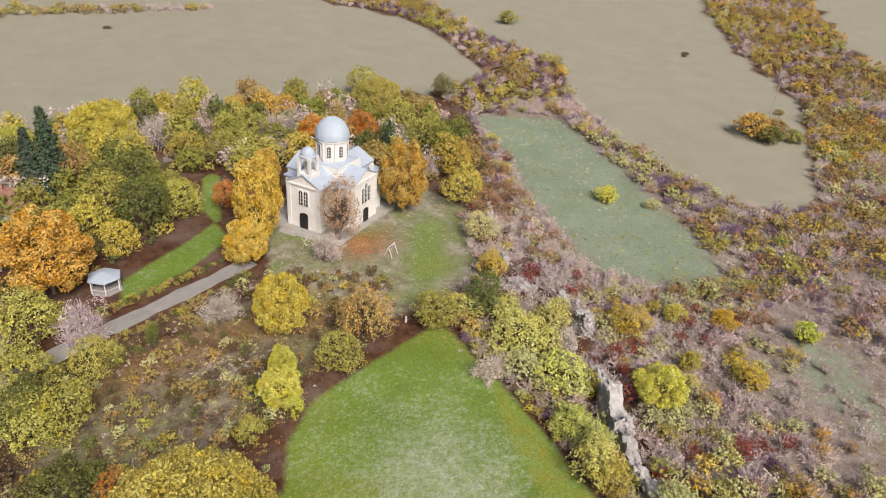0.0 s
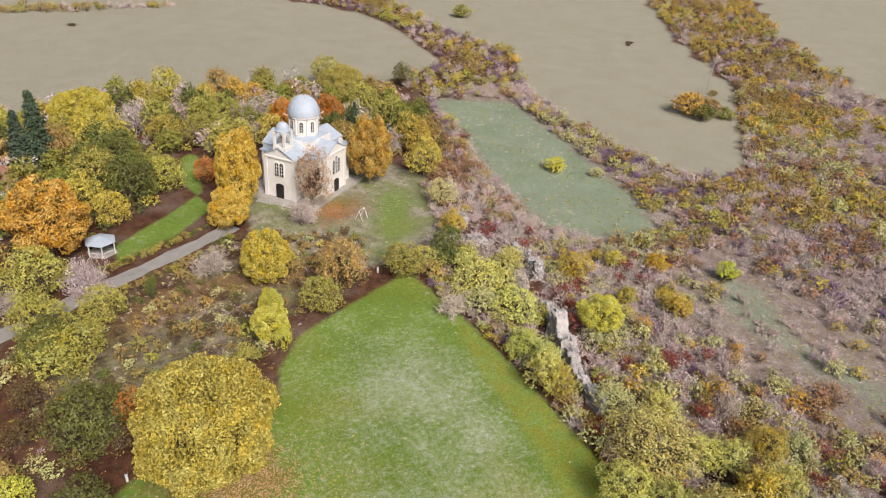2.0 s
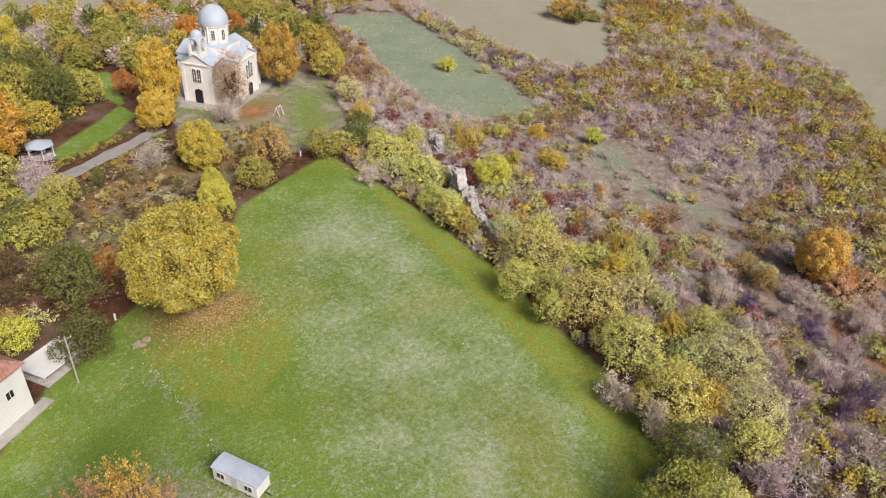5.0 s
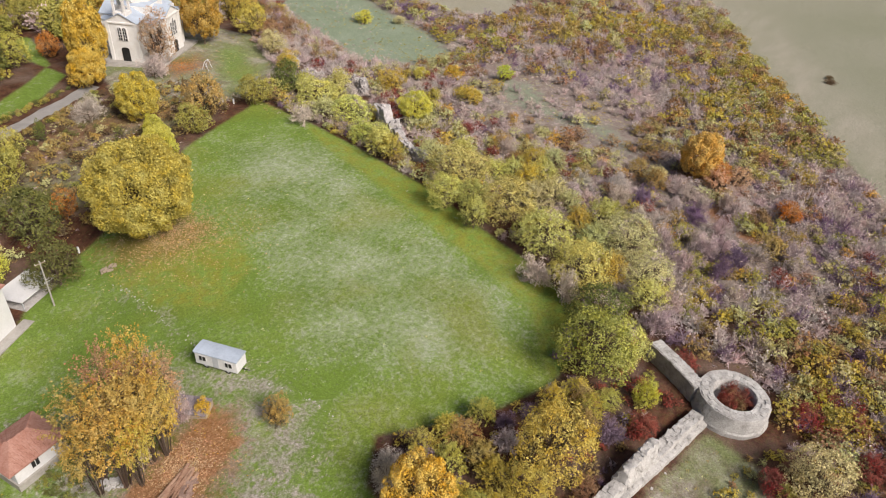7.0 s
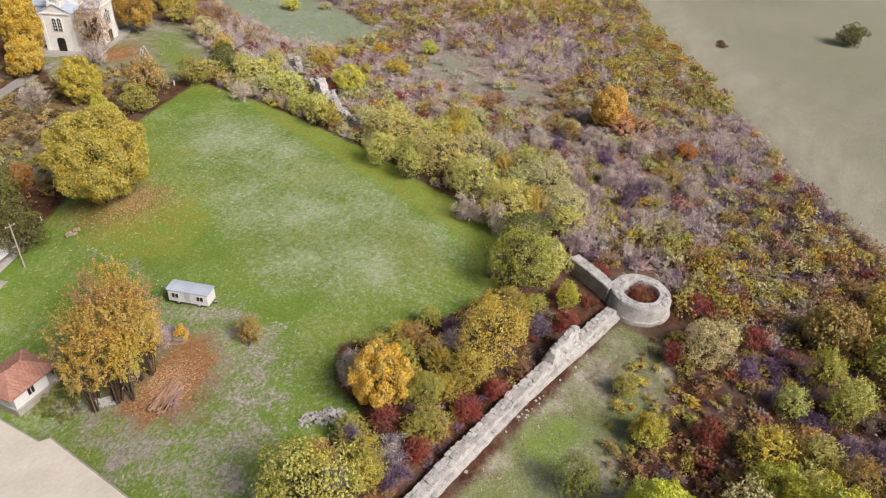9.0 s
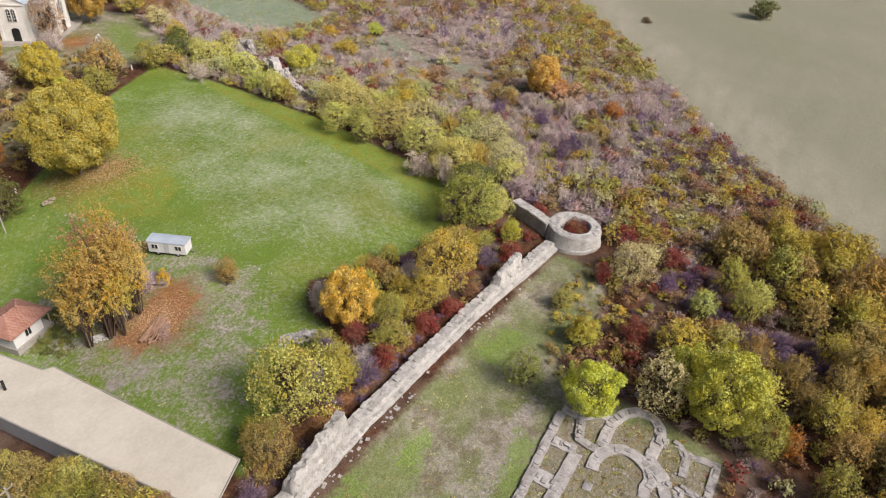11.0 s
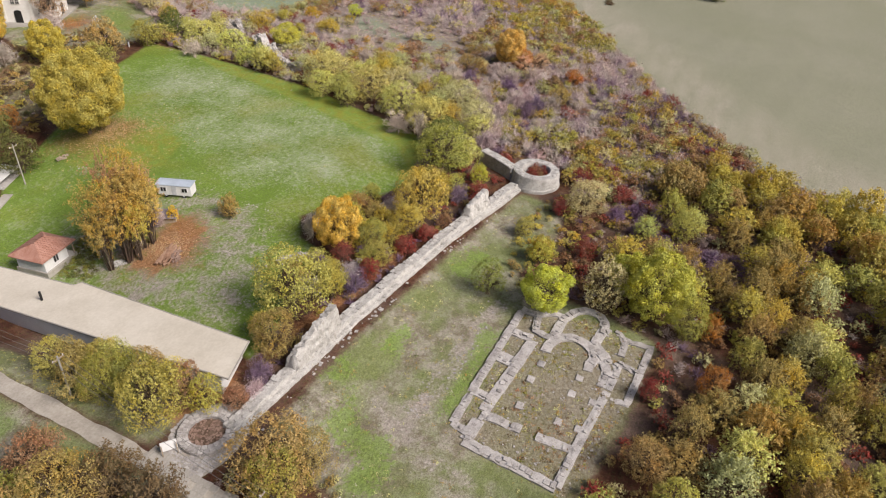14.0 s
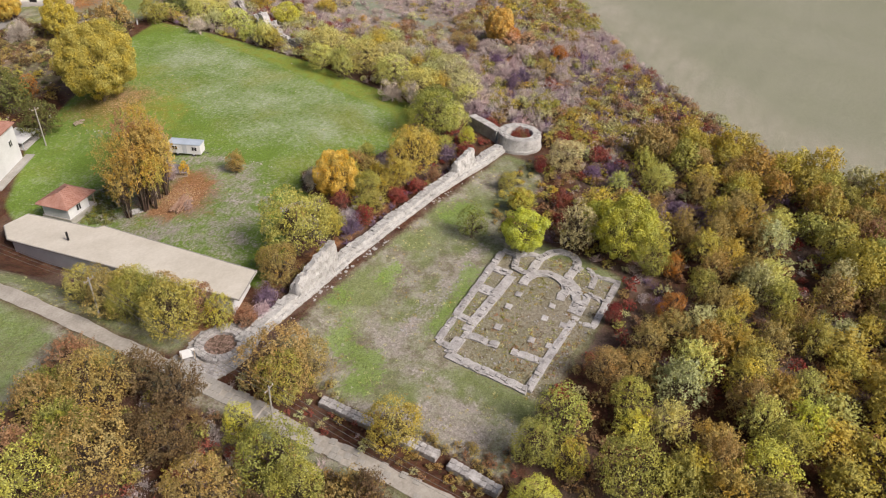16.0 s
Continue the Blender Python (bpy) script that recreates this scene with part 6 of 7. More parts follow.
def basilica():
    z = land_at(-20, -60)
    ob = thing("basilica_ruin", pose(0, 0, z), "low stone foundations of a three-apsed basilica", "ruin")
    runs = {
        "north_wall": ([(-7.0, -51.0), (-20.7, -50.4), (-31.5, -50.0)], 1.0), "aisle_end": ([(-31.5, -50.0), (-32.2, -52.3)], 1.0),
        "nave_wall": ([(-12.5, -54.5), (-18.4, -53.9), (-25.9, -53.0), (-33.3, -52.4)], 1.4), "aisle_step": ([(-12.0, -51.4), (-12.1, -54.3)], 1.3),
        "aisle_step_b": ([(-17.6, -51.0), (-18.0, -53.7)], 1.8), "aisle_step_c": ([(-25.4, -50.7), (-25.7, -52.9)], 1.2), "east_end": ([(-6.4, -51.0), (-6.7, -53.6), (-5.5, -55.0), (-5.2, -57.0)], 0.9),
        "north_room": ([(-6.7, -53.6), (-10.3, -54.2), (-10.9, -56.6)], 1.0), "outer_apse": ([(-10.2, -57.0), (-7.8, -57.1), (-5.9, -57.3), (-4.4, -57.9), (-3.2, -58.7), (-2.4, -59.8), (-2.2, -61.0), (-2.7, -62.2), (-3.7, -63.0), (-5.2, -63.3), (-9.4, -62.7)], 1.3),
        "inner_apse": ([(-14.0, -56.8), (-12.3, -56.8), (-11.0, -57.3), (-9.9, -58.2), (-9.3, -59.4), (-9.4, -60.7), (-9.9, -61.8), (-10.8, -62.8), (-12.2, -63.4), (-13.7, -63.1)], 1.3),
        "shoulder": ([(-9.4, -62.7), (-11.6, -64.9)], 1.5), "south_chapel": ([(-5.7, -63.7), (-5.2, -64.7), (-5.5, -65.8), (-7.0, -66.7), (-10.1, -66.7)], 0.9),
        "south_east_room": ([(-6.6, -67.3), (-6.3, -70.3), (-12.4, -69.7), (-11.5, -66.6)], 0.9), "east_link": ([(-5.7, -66.0), (-6.6, -67.5)], 0.8), "south_room": ([(-12.4, -69.7), (-18.9, -69.1), (-18.8, -66.8)], 0.9),
        "south_wall": ([(-11.6, -64.9), (-12.4, -66.8), (-18.1, -66.3), (-26.8, -65.1), (-35.1, -64.2)], 1.0), "south_apse": ([(-15.1, -63.1), (-13.6, -63.0), (-12.5, -63.6), (-12.3, -64.7), (-14.1, -65.5), (-17.3, -65.4)], 1.2),
        "narthex_wall": ([(-28.6, -52.8), (-28.8, -58.0)], 1.2), "narthex_wall_south": ([(-29.0, -60.0), (-29.1, -64.8)], 1.2), "west_wall": ([(-33.5, -52.2), (-34.3, -58.8), (-35.1, -64.2)], 1.3),
    }
    laid = 0
    for name, (line, width) in runs.items():
        bm = bmesh.new()
        fine = footing(bm, line, width * 1.12, 0.22)
        part("footing", roughen(bm, 0.045, 2.1, len(name)), RUIN, ob)
        for i, q in enumerate(fine[:-1]):
            d = fine[i + 1] - q
            if laid < 290 and rng.uniform() < 0.9:
                laid += 1
                s = Vector((-d.y, d.x)).normalized() * float(rng.uniform(-0.22, 0.22)) * width
                block(ob, RUIN, q.x + s.x + d.x / 2, q.y + s.y + d.y / 2, 0.2 + float(rng.normal(0, 0.06)), float(rng.uniform(0.35, 0.9)), float(rng.uniform(0.35, 0.75)) * min(width, 1.2), float(rng.uniform(0.12, 0.26)), math.degrees(math.atan2(d.y, d.x)) + float(rng.normal(0, 3)))
    for x, y in ((-16.9, -62.4), (-20.1, -62.2), (-20.4, -65.0), (-25.5, -61.8), (-25.6, -64.4), (-25.1, -56.6), (-20.0, -56.5), (-16.5, -57.0)):
        part("pier_base", roughen(boxed(x - 0.6, x + 0.6, y - 0.5, y + 0.5, -0.5, 0.2, bevel=0.06), 0.12, 1.6), RUIN, ob, "square pillar base")
    return ob


basilica()


def loose_stones(outline, step, share, size, label):
    """Small fallen stones strewn about, joined."""
    x, y = sown(outline, step)
    keep = rng.uniform(size=len(x)) < share * (0.55 + 0.45 * wobble(x * 3, y * 3))
    verts, faces = [], []
    cube = np.array([(sx, sy, sz) for sx in (-1, 1) for sy in (-1, 1) for sz in (-1, 1)], float) * 0.5
    for px, py in zip(x[keep], y[keep]):
        s, g = rng.uniform(*size) * rng.uniform(0.6, 1.3, 3), rng.uniform(0, 3.14)
        q = cube * rng.uniform(0.75, 1.2, (8, 3)) * s
        c, d = math.cos(g), math.sin(g)
        k = len(verts)
        z = land_at(px, py) + 0.02
        verts += [(px + c * a - d * b, py + d * a + c * b, z + 0.5 * h) for a, b, h in q]
        faces += [tuple(k + i for i in f) for f in ((0, 1, 3, 2), (4, 6, 7, 5), (0, 4, 5, 1), (2, 3, 7, 6), (1, 5, 7, 3))]
    me = bpy.data.meshes.new("loose_stones")
    me.from_pydata(verts, [], faces)
    me.materials.append(RUIN)
    return tagged(new("loose_stones", me), label, "stones", kind="stuff")


loose_stones(BASILICA_FLOOR, 0.5, 0.3, (0.1, 0.3), "fallen pale stones scattered over the basilica floor")
loose_stones([(-6, -45.6), (-16, -44.8), (-33, -43), (-34, -46.4), (-25, -47.8), (-6, -48)], 0.5, 0.4, (0.1, 0.3), "pale stones in a strip of bare ground")
loose_stones([(-44, -28.5), (-32, -30), (-21, -31), (-10, -32.6), (4, -34.8), (18, -37.6), (18, -38.6), (4, -36), (-10, -34), (-21, -32.4), (-32, -31.4), (-44, -30.5)], 0.5, 0.4, (0.12, 0.4), "rubble lying along the foot of the fortress wall")


loose_stones([(-3.5, 47.6), (-3.7, 35.1), (-4.8, 25.6), (-5.2, 20.4), (-3.8, 8.5), (-2.6, 3.6), (-2.1, -2.7), (-1.3, -2.7), (-1.8, 3.6), (-3.0, 8.5), (-4.4, 20.4), (-4.0, 25.6), (-2.9, 35.1), (-2.7, 47.6)], 0.4, 0.4, (0.08, 0.24), "line of low stones along the edge of the meadow")


def ring_foundation(x, y):
    ob = thing("round_foundation", pose(x, y, land_at(x, y)), "low round stone foundation beside the track", "ruin")
    bm = bmesh.new()
    line = curve_points(0, 0, 2.75, 0, 360, 26)
    footing(bm, line, 1.2, 0.45)
    part("footing", roughen(bm, 0.05, 2), RUIN, ob)
    for r, k in ((2.45, 22), (3.05, 28)):
        for i in range(k):
            q = 2 * math.pi * i / k
            block(ob, RUIN, r * math.cos(q), r * math.sin(q), 0.48, 0.58, 0.55, 0.18, math.degrees(q) + 90)
    bm = turned([(2.2, -0.2), (2.2, 0.06), (1.2, 0.22), (0.1, 0.28)], 24)
    part("fill", roughen(bm, 0.08, 2), EARTH, ob, "earth and rubble fill")
    for i in range(190):
        q, r = rng.uniform(0, 6.28), 2.1 * math.sqrt(rng.uniform())
        block(ob, BRICK, r * math.cos(q), r * math.sin(q), 0.28 - 0.08 * r, float(rng.uniform(0.14, 0.3)), float(rng.uniform(0.14, 0.28)), 0.2, float(rng.uniform(0, 180)))


ring_foundation(-46.4, -25.0)


def paving():
    """Rough stone paving between the round foundation, the wall's end and the track."""
    edge = [(-40.6, -27.2), (-42.4, -22.8), (-45.4, -20.8), (-48.6, -21.2), (-51.4, -23.4), (-51.8, -28.2), (-49.2, -29.2), (-46.6, -29.6), (-42.2, -28.8)]
    bm = bmesh.new()
    c = (-46.8, -25.2)
    top = [bm.verts.new((x, y, land_at(x, y) + 0.05)) for x, y in edge]
    low = [bm.verts.new((x, y, land_at(x, y) - 0.3)) for x, y in edge]
    mid = bm.verts.new((*c, land_at(*c) + 0.06))
    for i in range(len(edge)):
        k = (i + 1) % len(edge)
        bm.faces.new((top[i], top[k], mid))
        bm.faces.new((top[i], low[i], low[k], top[k]))
    bmesh.ops.recalc_face_normals(bm, faces=bm.faces)
    ob = tagged(part("pavement", bm, TRACKDIRT), "rough grey stone paving round the round foundation", "pavement", kind="structure")
    x, y = sown(edge, 0.5, 0.2)
    keep = np.hypot(x + 46.4, y + 25) > 3.5
    for px, py in zip(x[keep], y[keep]):
        o = new("paving_stone", BLOCKS[RUIN.name][int(rng.integers(8))])
        o.parent = ob
        o.matrix_basis = pose(float(px), float(py), land_at(px, py) + 0.05, float(rng.normal(0, 2)), float(rng.normal(0, 2)), float(rng.uniform(0, 180))) @ Matrix.Diagonal((float(rng.uniform(0.36, 0.6)), float(rng.uniform(0.3, 0.5)), 0.14, 1))


paving()


def track_wall():
    ob = thing("track_wall", Matrix(), "low broken grey stone wall along the gravel track", "wall")
    bm = bmesh.new()
    for a, b in (((-48.4, -41.6), (-49.0, -49.0)), ((-49.2, -50.5), (-49.8, -58.0)), ((-50.1, -59.5), (-51.2, -66.0))):
        n = int((Vector(b) - Vector(a)).length / 0.8)
        z = land_at(*a)
        sub = bmesh.new()
        footing(sub, [a, b], 1.3, z + 0.7, z - 0.6)
        part("core", roughen(sub, 0.1, 1.8), RUIN, ob)
        for i in range(n):
            q = Vector(a).lerp(Vector(b), (i + 0.5) / n)
            for o in (-0.35, 0.35):
                block(ob, RUIN, q.x + o, q.y, z + 0.7, 0.62, 0.75, 0.3, float(rng.normal(0, 6)))
    bm.free()


track_wall()


# ---- crag-like remains along the bank ----
def crag(x, y, length, wide, high, turn, seed):
    z = land_at(x, y)
    bm = boxed(-length / 2, length / 2, -wide / 2, wide / 2, -0.8, high)
    bmesh.ops.subdivide_edges(bm, edges=bm.edges[:], cuts=13, use_grid_fill=True)
    for v in bm.verts:
        if v.co.z > 0:
            v.co.z *= 0.55 + 0.45 * math.cos(1.4 * v.co.x / length * 2 + seed) ** 2
            k = 1 - 0.25 * v.co.z / high
            v.co.y *= k
    roughen(bm, 0.5, 0.6, seed)
    roughen(bm, 0.26, 1.8, seed)
    roughen(bm, 0.18, 4.5, seed)
    ob = thing("wall_remnant", pose(x, y, z, 0, 0, turn), "weathered pale remnant of fortress wall in scrub", "ruin", "remnants on the bank")
    sides = [(f.calc_center_median().copy(), f.normal.copy()) for f in bm.faces if f.calc_center_median().z > 0.3]
    bm.normal_update()
    part("core", bm, RUIN, ob)
    for i in range(34):
        q, way = sides[int(rng.integers(len(sides)))]
        s = float(rng.uniform(0.35, 0.8))
        block(ob, RUIN, q.x, q.y, q.z, s * 1.2, s * 0.8, s * 0.6, float(rng.normal(0, 14)))
    return ob


for _a in ((58.8, 33.0, 6.5, 1.7, 2.6, 68, 1), (61.2, 39.4, 7.5, 2.0, 3.2, 64, 9), (64.0, 45.0, 7.0, 2.7, 5.2, 62, 2), (67.4, 51.4, 6.5, 1.5, 3.2, 62, 3), (75.8, 63.9, 3.6, 2.2, 4.5, 65, 4),
           (78.2, 71.0, 4.5, 1.3, 2.4, 100, 5), (74.0, 79.0, 5.0, 1.3, 2.0, 120, 6), (77.0, 89.0, 5.0, 1.2, 1.8, 70, 7), (85.4, 104.5, 9.0, 1.6, 2.4, 62, 8)):
    crag(*_a)


# ---- yard: long shed, hut, houses, caravan and clutter ----
def long_shed():
    """The roof follows the falling yard."""
    ob = thing("long_shed", pose(0, 0, 0), "long low shed with a plain cream felt roof", "shed")
    out = [(-34.2, -22.3), (-40.9, -24.3), (-40.2, 22.3), (-37.2, 26.9), (-32.8, 26.5), (-32.6, 10.9), (-31.6, 10.2)]

    def eaves(x, y):
        return 3.5 - 3.8 * (y + 23) / 33

    c = Vector((sum(p[0] for p in out) / len(out), sum(p[1] for p in out) / len(out)))
    bm = prism(bmesh.new(), out, -0.22, 0.0)
    for v in bm.verts:
        v.co.z += eaves(v.co.x, v.co.y)
    part("roof", bm, CANVAS, ob, "pale cream felt roof")
    bm = prism(bmesh.new(), [tuple(c + (Vector(p) - c) * 0.95) for p in out], -1.0, -0.22)
    for v in bm.verts:
        v.co.z += eaves(v.co.x, v.co.y) if v.co.z > -0.5 else land_at(v.co.x, v.co.y) + 0.4 if land_at(v.co.x, v.co.y) < eaves(v.co.x, v.co.y) - 1.5 else eaves(v.co.x, v.co.y) - 2.0
    part("wall", bm, WHITE, ob)
    bm = bmesh.new()
    for a, b in zip(out, out[1:] + out[:1]):
        rod(bm, (*a, eaves(*a)), (*b, eaves(*b)), 0.1, 0.1, 5)
    part("edge_trim", bm, CONCRETE, ob)
    x, y, z = (-37.0, 12.2, -0.55)
    part("stove_pipe", drum(bmesh.new(), 0.18, 0.18, z - 0.1, z + 1.5, 10, pose(x, y, 0)), DARK, ob, "black stove pipe")
    return ob


long_shed()


def hip_roof(length, width, z0, rise, inset, over=0.4):
    a, b = length / 2 + over, width / 2 + over
    bm = bmesh.new()
    low = [bm.verts.new((x, y, z0)) for x, y in ((-a, -b), (a, -b), (a, b), (-a, b))]
    under = [bm.verts.new((v.co.x, v.co.y, z0 - 0.15)) for v in low]
    r0, r1 = bm.verts.new((-a + inset, 0, z0 + rise)), bm.verts.new((a - inset, 0, z0 + rise))
    bm.faces.new((low[0], low[1], r1, r0)), bm.faces.new((low[2], low[3], r0, r1)), bm.faces.new((low[1], low[2], r1)), bm.faces.new((low[3], low[0], r0))
    for i in range(4):
        bm.faces.new((under[i], under[(i + 1) % 4], low[(i + 1) % 4], low[i]))
    bm.faces.new(under[::-1])
    bmesh.ops.recalc_face_normals(bm, faces=bm.faces)
    return bm


def tile_rows(parent, length, width, z0, rise, inset, over=0.4, step=0.42):
    """Courses of clay tiles on the two long slopes."""
    a, b = length / 2 + over, width / 2 + over
    slope = math.atan2(rise, b)
    run = math.hypot(rise, b)
    n = int(run / step)
    for side in (-1, 1):
        bm = bmesh.new()
        for i in range(n):
            f = (i + 0.5) / n
            half = a - inset * f
            m = Matrix.Translation((0, side * b * (1 - f), z0 + rise * f + 0.035)) @ Matrix.Rotation(-side * slope, 4, "X")
            k = int(2 * half / 0.5)
            for j in range(k):
                x = -half + (j + 0.5) * 2 * half / k
                box(bm, x - 0.22, x + 0.22, -step * 0.52, step * 0.52, -0.02, 0.05 + 0.02 * ((i + j) % 2), m @ Matrix.Rotation(0.05 * side, 4, "X"))
        tagged(part("roof_tiling", bm, TILE, parent, "courses of red clay tiles"), kind="stuff")


def wall_window(parent, m, w, h):
    f = part("window", boxed(-w / 2 - 0.1, w / 2 + 0.1, -0.06, 0.06, -0.1, h + 0.1, m), WHITE, parent)
    part("pane", boxed(-w / 2, w / 2, -0.09, 0.02, 0, h, m), DARK, f, "dark glass pane")
    part("mullion", boxed(-0.04, 0.04, -0.12, -0.05, 0, h, m), WHITE, f)
    return f


def hut():
    m = pose(-27.6, 23.0, -3.2, 0, 0, 8)
    ob = thing("hut", m, "small white hut with a red tiled roof and porch", "hut")
    part("wall", boxed(-2.9, 2.0, -2.6, 2.6, -0.3, 2.7), WHITE, ob)
    part("plinth", boxed(-3.1, 3.5, -2.9, 2.9, -2.2, 0.25), CONCRETE, ob, "concrete porch slab")
    part("roof", hip_roof(6.6, 5.6, 2.7, 1.5, 2.6), TILE, ob, "faded red clay tile roof")
    tile_rows(ob, 6.6, 5.6, 2.7, 1.5, 2.6)
    for y in (-2.7, 0.0, 2.7):
        part("post", boxed(3.1, 3.25, y - 0.08, y + 0.08, 0.2, 2.7), WOOD, ob, "dark timber porch post")
    wall_window(ob, pose(2.0, 1.2, 1.0, 0, 0, 90), 0.9, 1.1)
    wall_window(ob, pose(-0.5, -2.6, 1.0), 0.9, 1.1)
    part("door", boxed(1.96, 2.06, -1.4, -0.5, 0.25, 2.25), DARK, ob)
    return ob


hut()


def house(x, y, turn, length, width, high, rise, label, chimney=True):
    m = pose(x, y, land_at(x, y), 0, 0, turn)
    ob = thing("house", m, label, "house")
    part("wall", boxed(-length / 2, length / 2, -width / 2, width / 2, -0.4, high), WHITE, ob)
    part("roof", hip_roof(length, width, high, rise, width * 0.45), TILE, ob, "red clay tile roof")
    tile_rows(ob, length, width, high, rise, width * 0.45)
    for s in (-1, 1):
        for k in range(3):
            wx = (k - 1) * length * 0.3
            face = pose(wx, s * width / 2, 0, 0, 0, 0 if s < 0 else 180)
            if k != 1:
                wall_window(ob, face @ pose(0, 0, 3.9 if high > 5 else 1.2), 1.0, 1.1)
    for s in (-1, 1):
        for z in ((1.0, 3.9) if high > 5 else (1.2,)):
            wall_window(ob, pose(s * length / 2, 0, z, 0, 0, 90 * s), 1.2, 1.3)
    if high > 5:
        part("apron", boxed(-length / 2, length / 2 + 1.6, -width / 2 - 1.7, -width / 2, -0.4, 0.1), CONCRETE, ob, "concrete apron along the wall")
    if chimney:
        part("chimney", boxed(0.8, 1.5, 0.6, 1.3, high, high + rise + 0.9), TILE, ob)
    return ob


house(-24.6, 47.8, 27, 13.0, 8.0, 7.6, 2.4, "two-storey white house with a red tiled roof")
house(-3.2, 143.0, 72, 10.0, 8.0, 4.6, 2.6, "old white house with a faded red tile roof")


def carport():
    ob = thing("carport", pose(-12.3, 53.4, land_at(-12, 51), 0, 0, 23.6), "white flat-roofed carport beside the house", "carport")
    part("roof", boxed(-3.7, 3.8, -2.6, 2.6, 1.3, 1.46, pose(0, 0, 0, 0, 2, 0)), WHITE, ob, "flat white sheet roof")
    for x in (-3.4, 3.5):
        for y in (-2.4, 2.4):
            part("post", boxed(x - 0.07, x + 0.07, y - 0.07, y + 0.07, -1.2, 1.3), GREYPAINT, ob)
    part("slab", boxed(-3.7, 3.8, -3.0, 2.8, -1.2, 0.08), RUIN, ob, "concrete floor slab")
    return ob


carport()


def gazebo():
    ob = thing("gazebo", pose(8.3, 111.4, land_at(8, 111)), "small open gazebo with a pale blue-grey roof", "gazebo")
    part("roof", moved(turned([(2.9, 2.5), (2.9, 2.6), (0.1, 3.5)], 6), pose(0, 0, 0, 0, 0, 20)), ZINC, ob)
    for k in range(6):
        q = math.pi / 3 * k + 0.35
        part("post", boxed(-0.08, 0.08, -0.08, 0.08, -0.2, 2.6, pose(2.5 * math.cos(q), 2.5 * math.sin(q), 0)), WHITE, ob)
        part("rail", rod(bmesh.new(), (2.5 * math.cos(q), 2.5 * math.sin(q), 0.9), (2.5 * math.cos(q + math.pi / 3), 2.5 * math.sin(q + math.pi / 3), 0.9), 0.06), GREYPAINT, ob)
    part("floor", drum(bmesh.new(), 2.8, 2.8, -0.3, 0.12, 6), CONCRETE, ob)
    return ob


gazebo()


def caravan():
    m = pose(-5.1, 15.4, land_at(-5, 15), 0, 0, -70)
    ob = thing("caravan", m, "white site caravan with a sagging grey-white roof", "caravan")
    part("body", boxed(-3.1, 3.1, -1.15, 1.15, 0.45, 2.5, bevel=0.08), WHITE, ob)
    bm = bmesh.new()
    prism(bm, [(-1.25, 2.45), (1.25, 2.45), (1.2, 2.58), (0.6, 2.72), (-0.6, 2.72), (-1.2, 2.58)], -3.2, 3.2, pose(0, 0, 0, 90, 0, 90))
    part("roof", bm, ZINC, ob, "curved pale sheet roof")
    for x in (-1.9, 1.9):
        wall_window(ob, pose(x, -1.15, 1.3), 0.9, 0.7)
    part("door", boxed(-0.45, 0.4, -1.19, -1.12, 0.55, 2.3), GREYPAINT, ob, "plain grey door")
    for x in (-1.6, 1.6):
        for y in (-0.95, 0.95):
            w = part("wheel", drum(bmesh.new(), 0.42, 0.42, -0.12, 0.12, 18, pose(x, y, 0.38, 90, 0, 0)), DARK, ob, "black rubber wheel")
            part("rim", drum(bmesh.new(), 0.2, 0.2, -0.13, 0.13, 12, pose(x, y, 0.38, 90, 0, 0)), GREYPAINT, w)
    part("drawbar", rod(bmesh.new(), (3.0, 0, 0.5), (4.2, 0, 0.45), 0.06), DARK, ob)
    return ob


caravan()


def utility_pole(x, y, high=7.0, arm=True):
    ob = thing("utility_pole", pose(x, y, land_at(x, y)), "weathered timber pole carrying overhead cables", "pole", "utility poles")
    part("shaft", rod(bmesh.new(), (0, 0, -0.4), (0, 0, high), 0.14, 0.1, 8), CONCRETE, ob)
    if arm:
        part("crossarm", boxed(-0.8, 0.8, -0.06, 0.06, high - 0.5, high - 0.38), WOOD, ob)
        for o in (-0.7, 0, 0.7):
            part("insulator", drum(bmesh.new(), 0.06, 0.04, high - 0.38, high - 0.2, 8, pose(o, 0, 0)), WHITE, ob)
    return ob


POLES = [(-48.6, 22.0), (-49.1, -6.9), (-53.4, -38.0), (-58.0, -72.0)]
for _x, _y in POLES:
    utility_pole(_x, _y, 7.0 if _y > -30 else 6.0)
utility_pole(-11.2, 47.4, 8.4)


def cable(a, b, sag):
    bm = bmesh.new()
    a, b = Vector(a), Vector(b)
    d = (b - a).normalized()
    s, u = Vector((-d.y, d.x, 0)).normalized(), Vector((0, 0, 1))
    rings = []
    for i in range(15):
        f = i / 14
        p = a.lerp(b, f) - Vector((0, 0, sag * 4 * f * (1 - f)))
        rings.append([bm.verts.new(p + 0.022 * k) for k in (s, u, -s, -u)])
    for p, q in zip(rings, rings[1:]):
        for k in range(4):
            bm.faces.new((p[k], q[k], q[(k + 1) % 4], p[(k + 1) % 4]))
    bm.faces.new(rings[0]), bm.faces.new(rings[-1][::-1])
    bmesh.ops.recalc_face_normals(bm, faces=bm.faces)
    ob = part("overhead_cable", bm, WIRE)
    return tagged(ob, "dark sagging overhead cable strung between poles", "cable", "overhead cables")


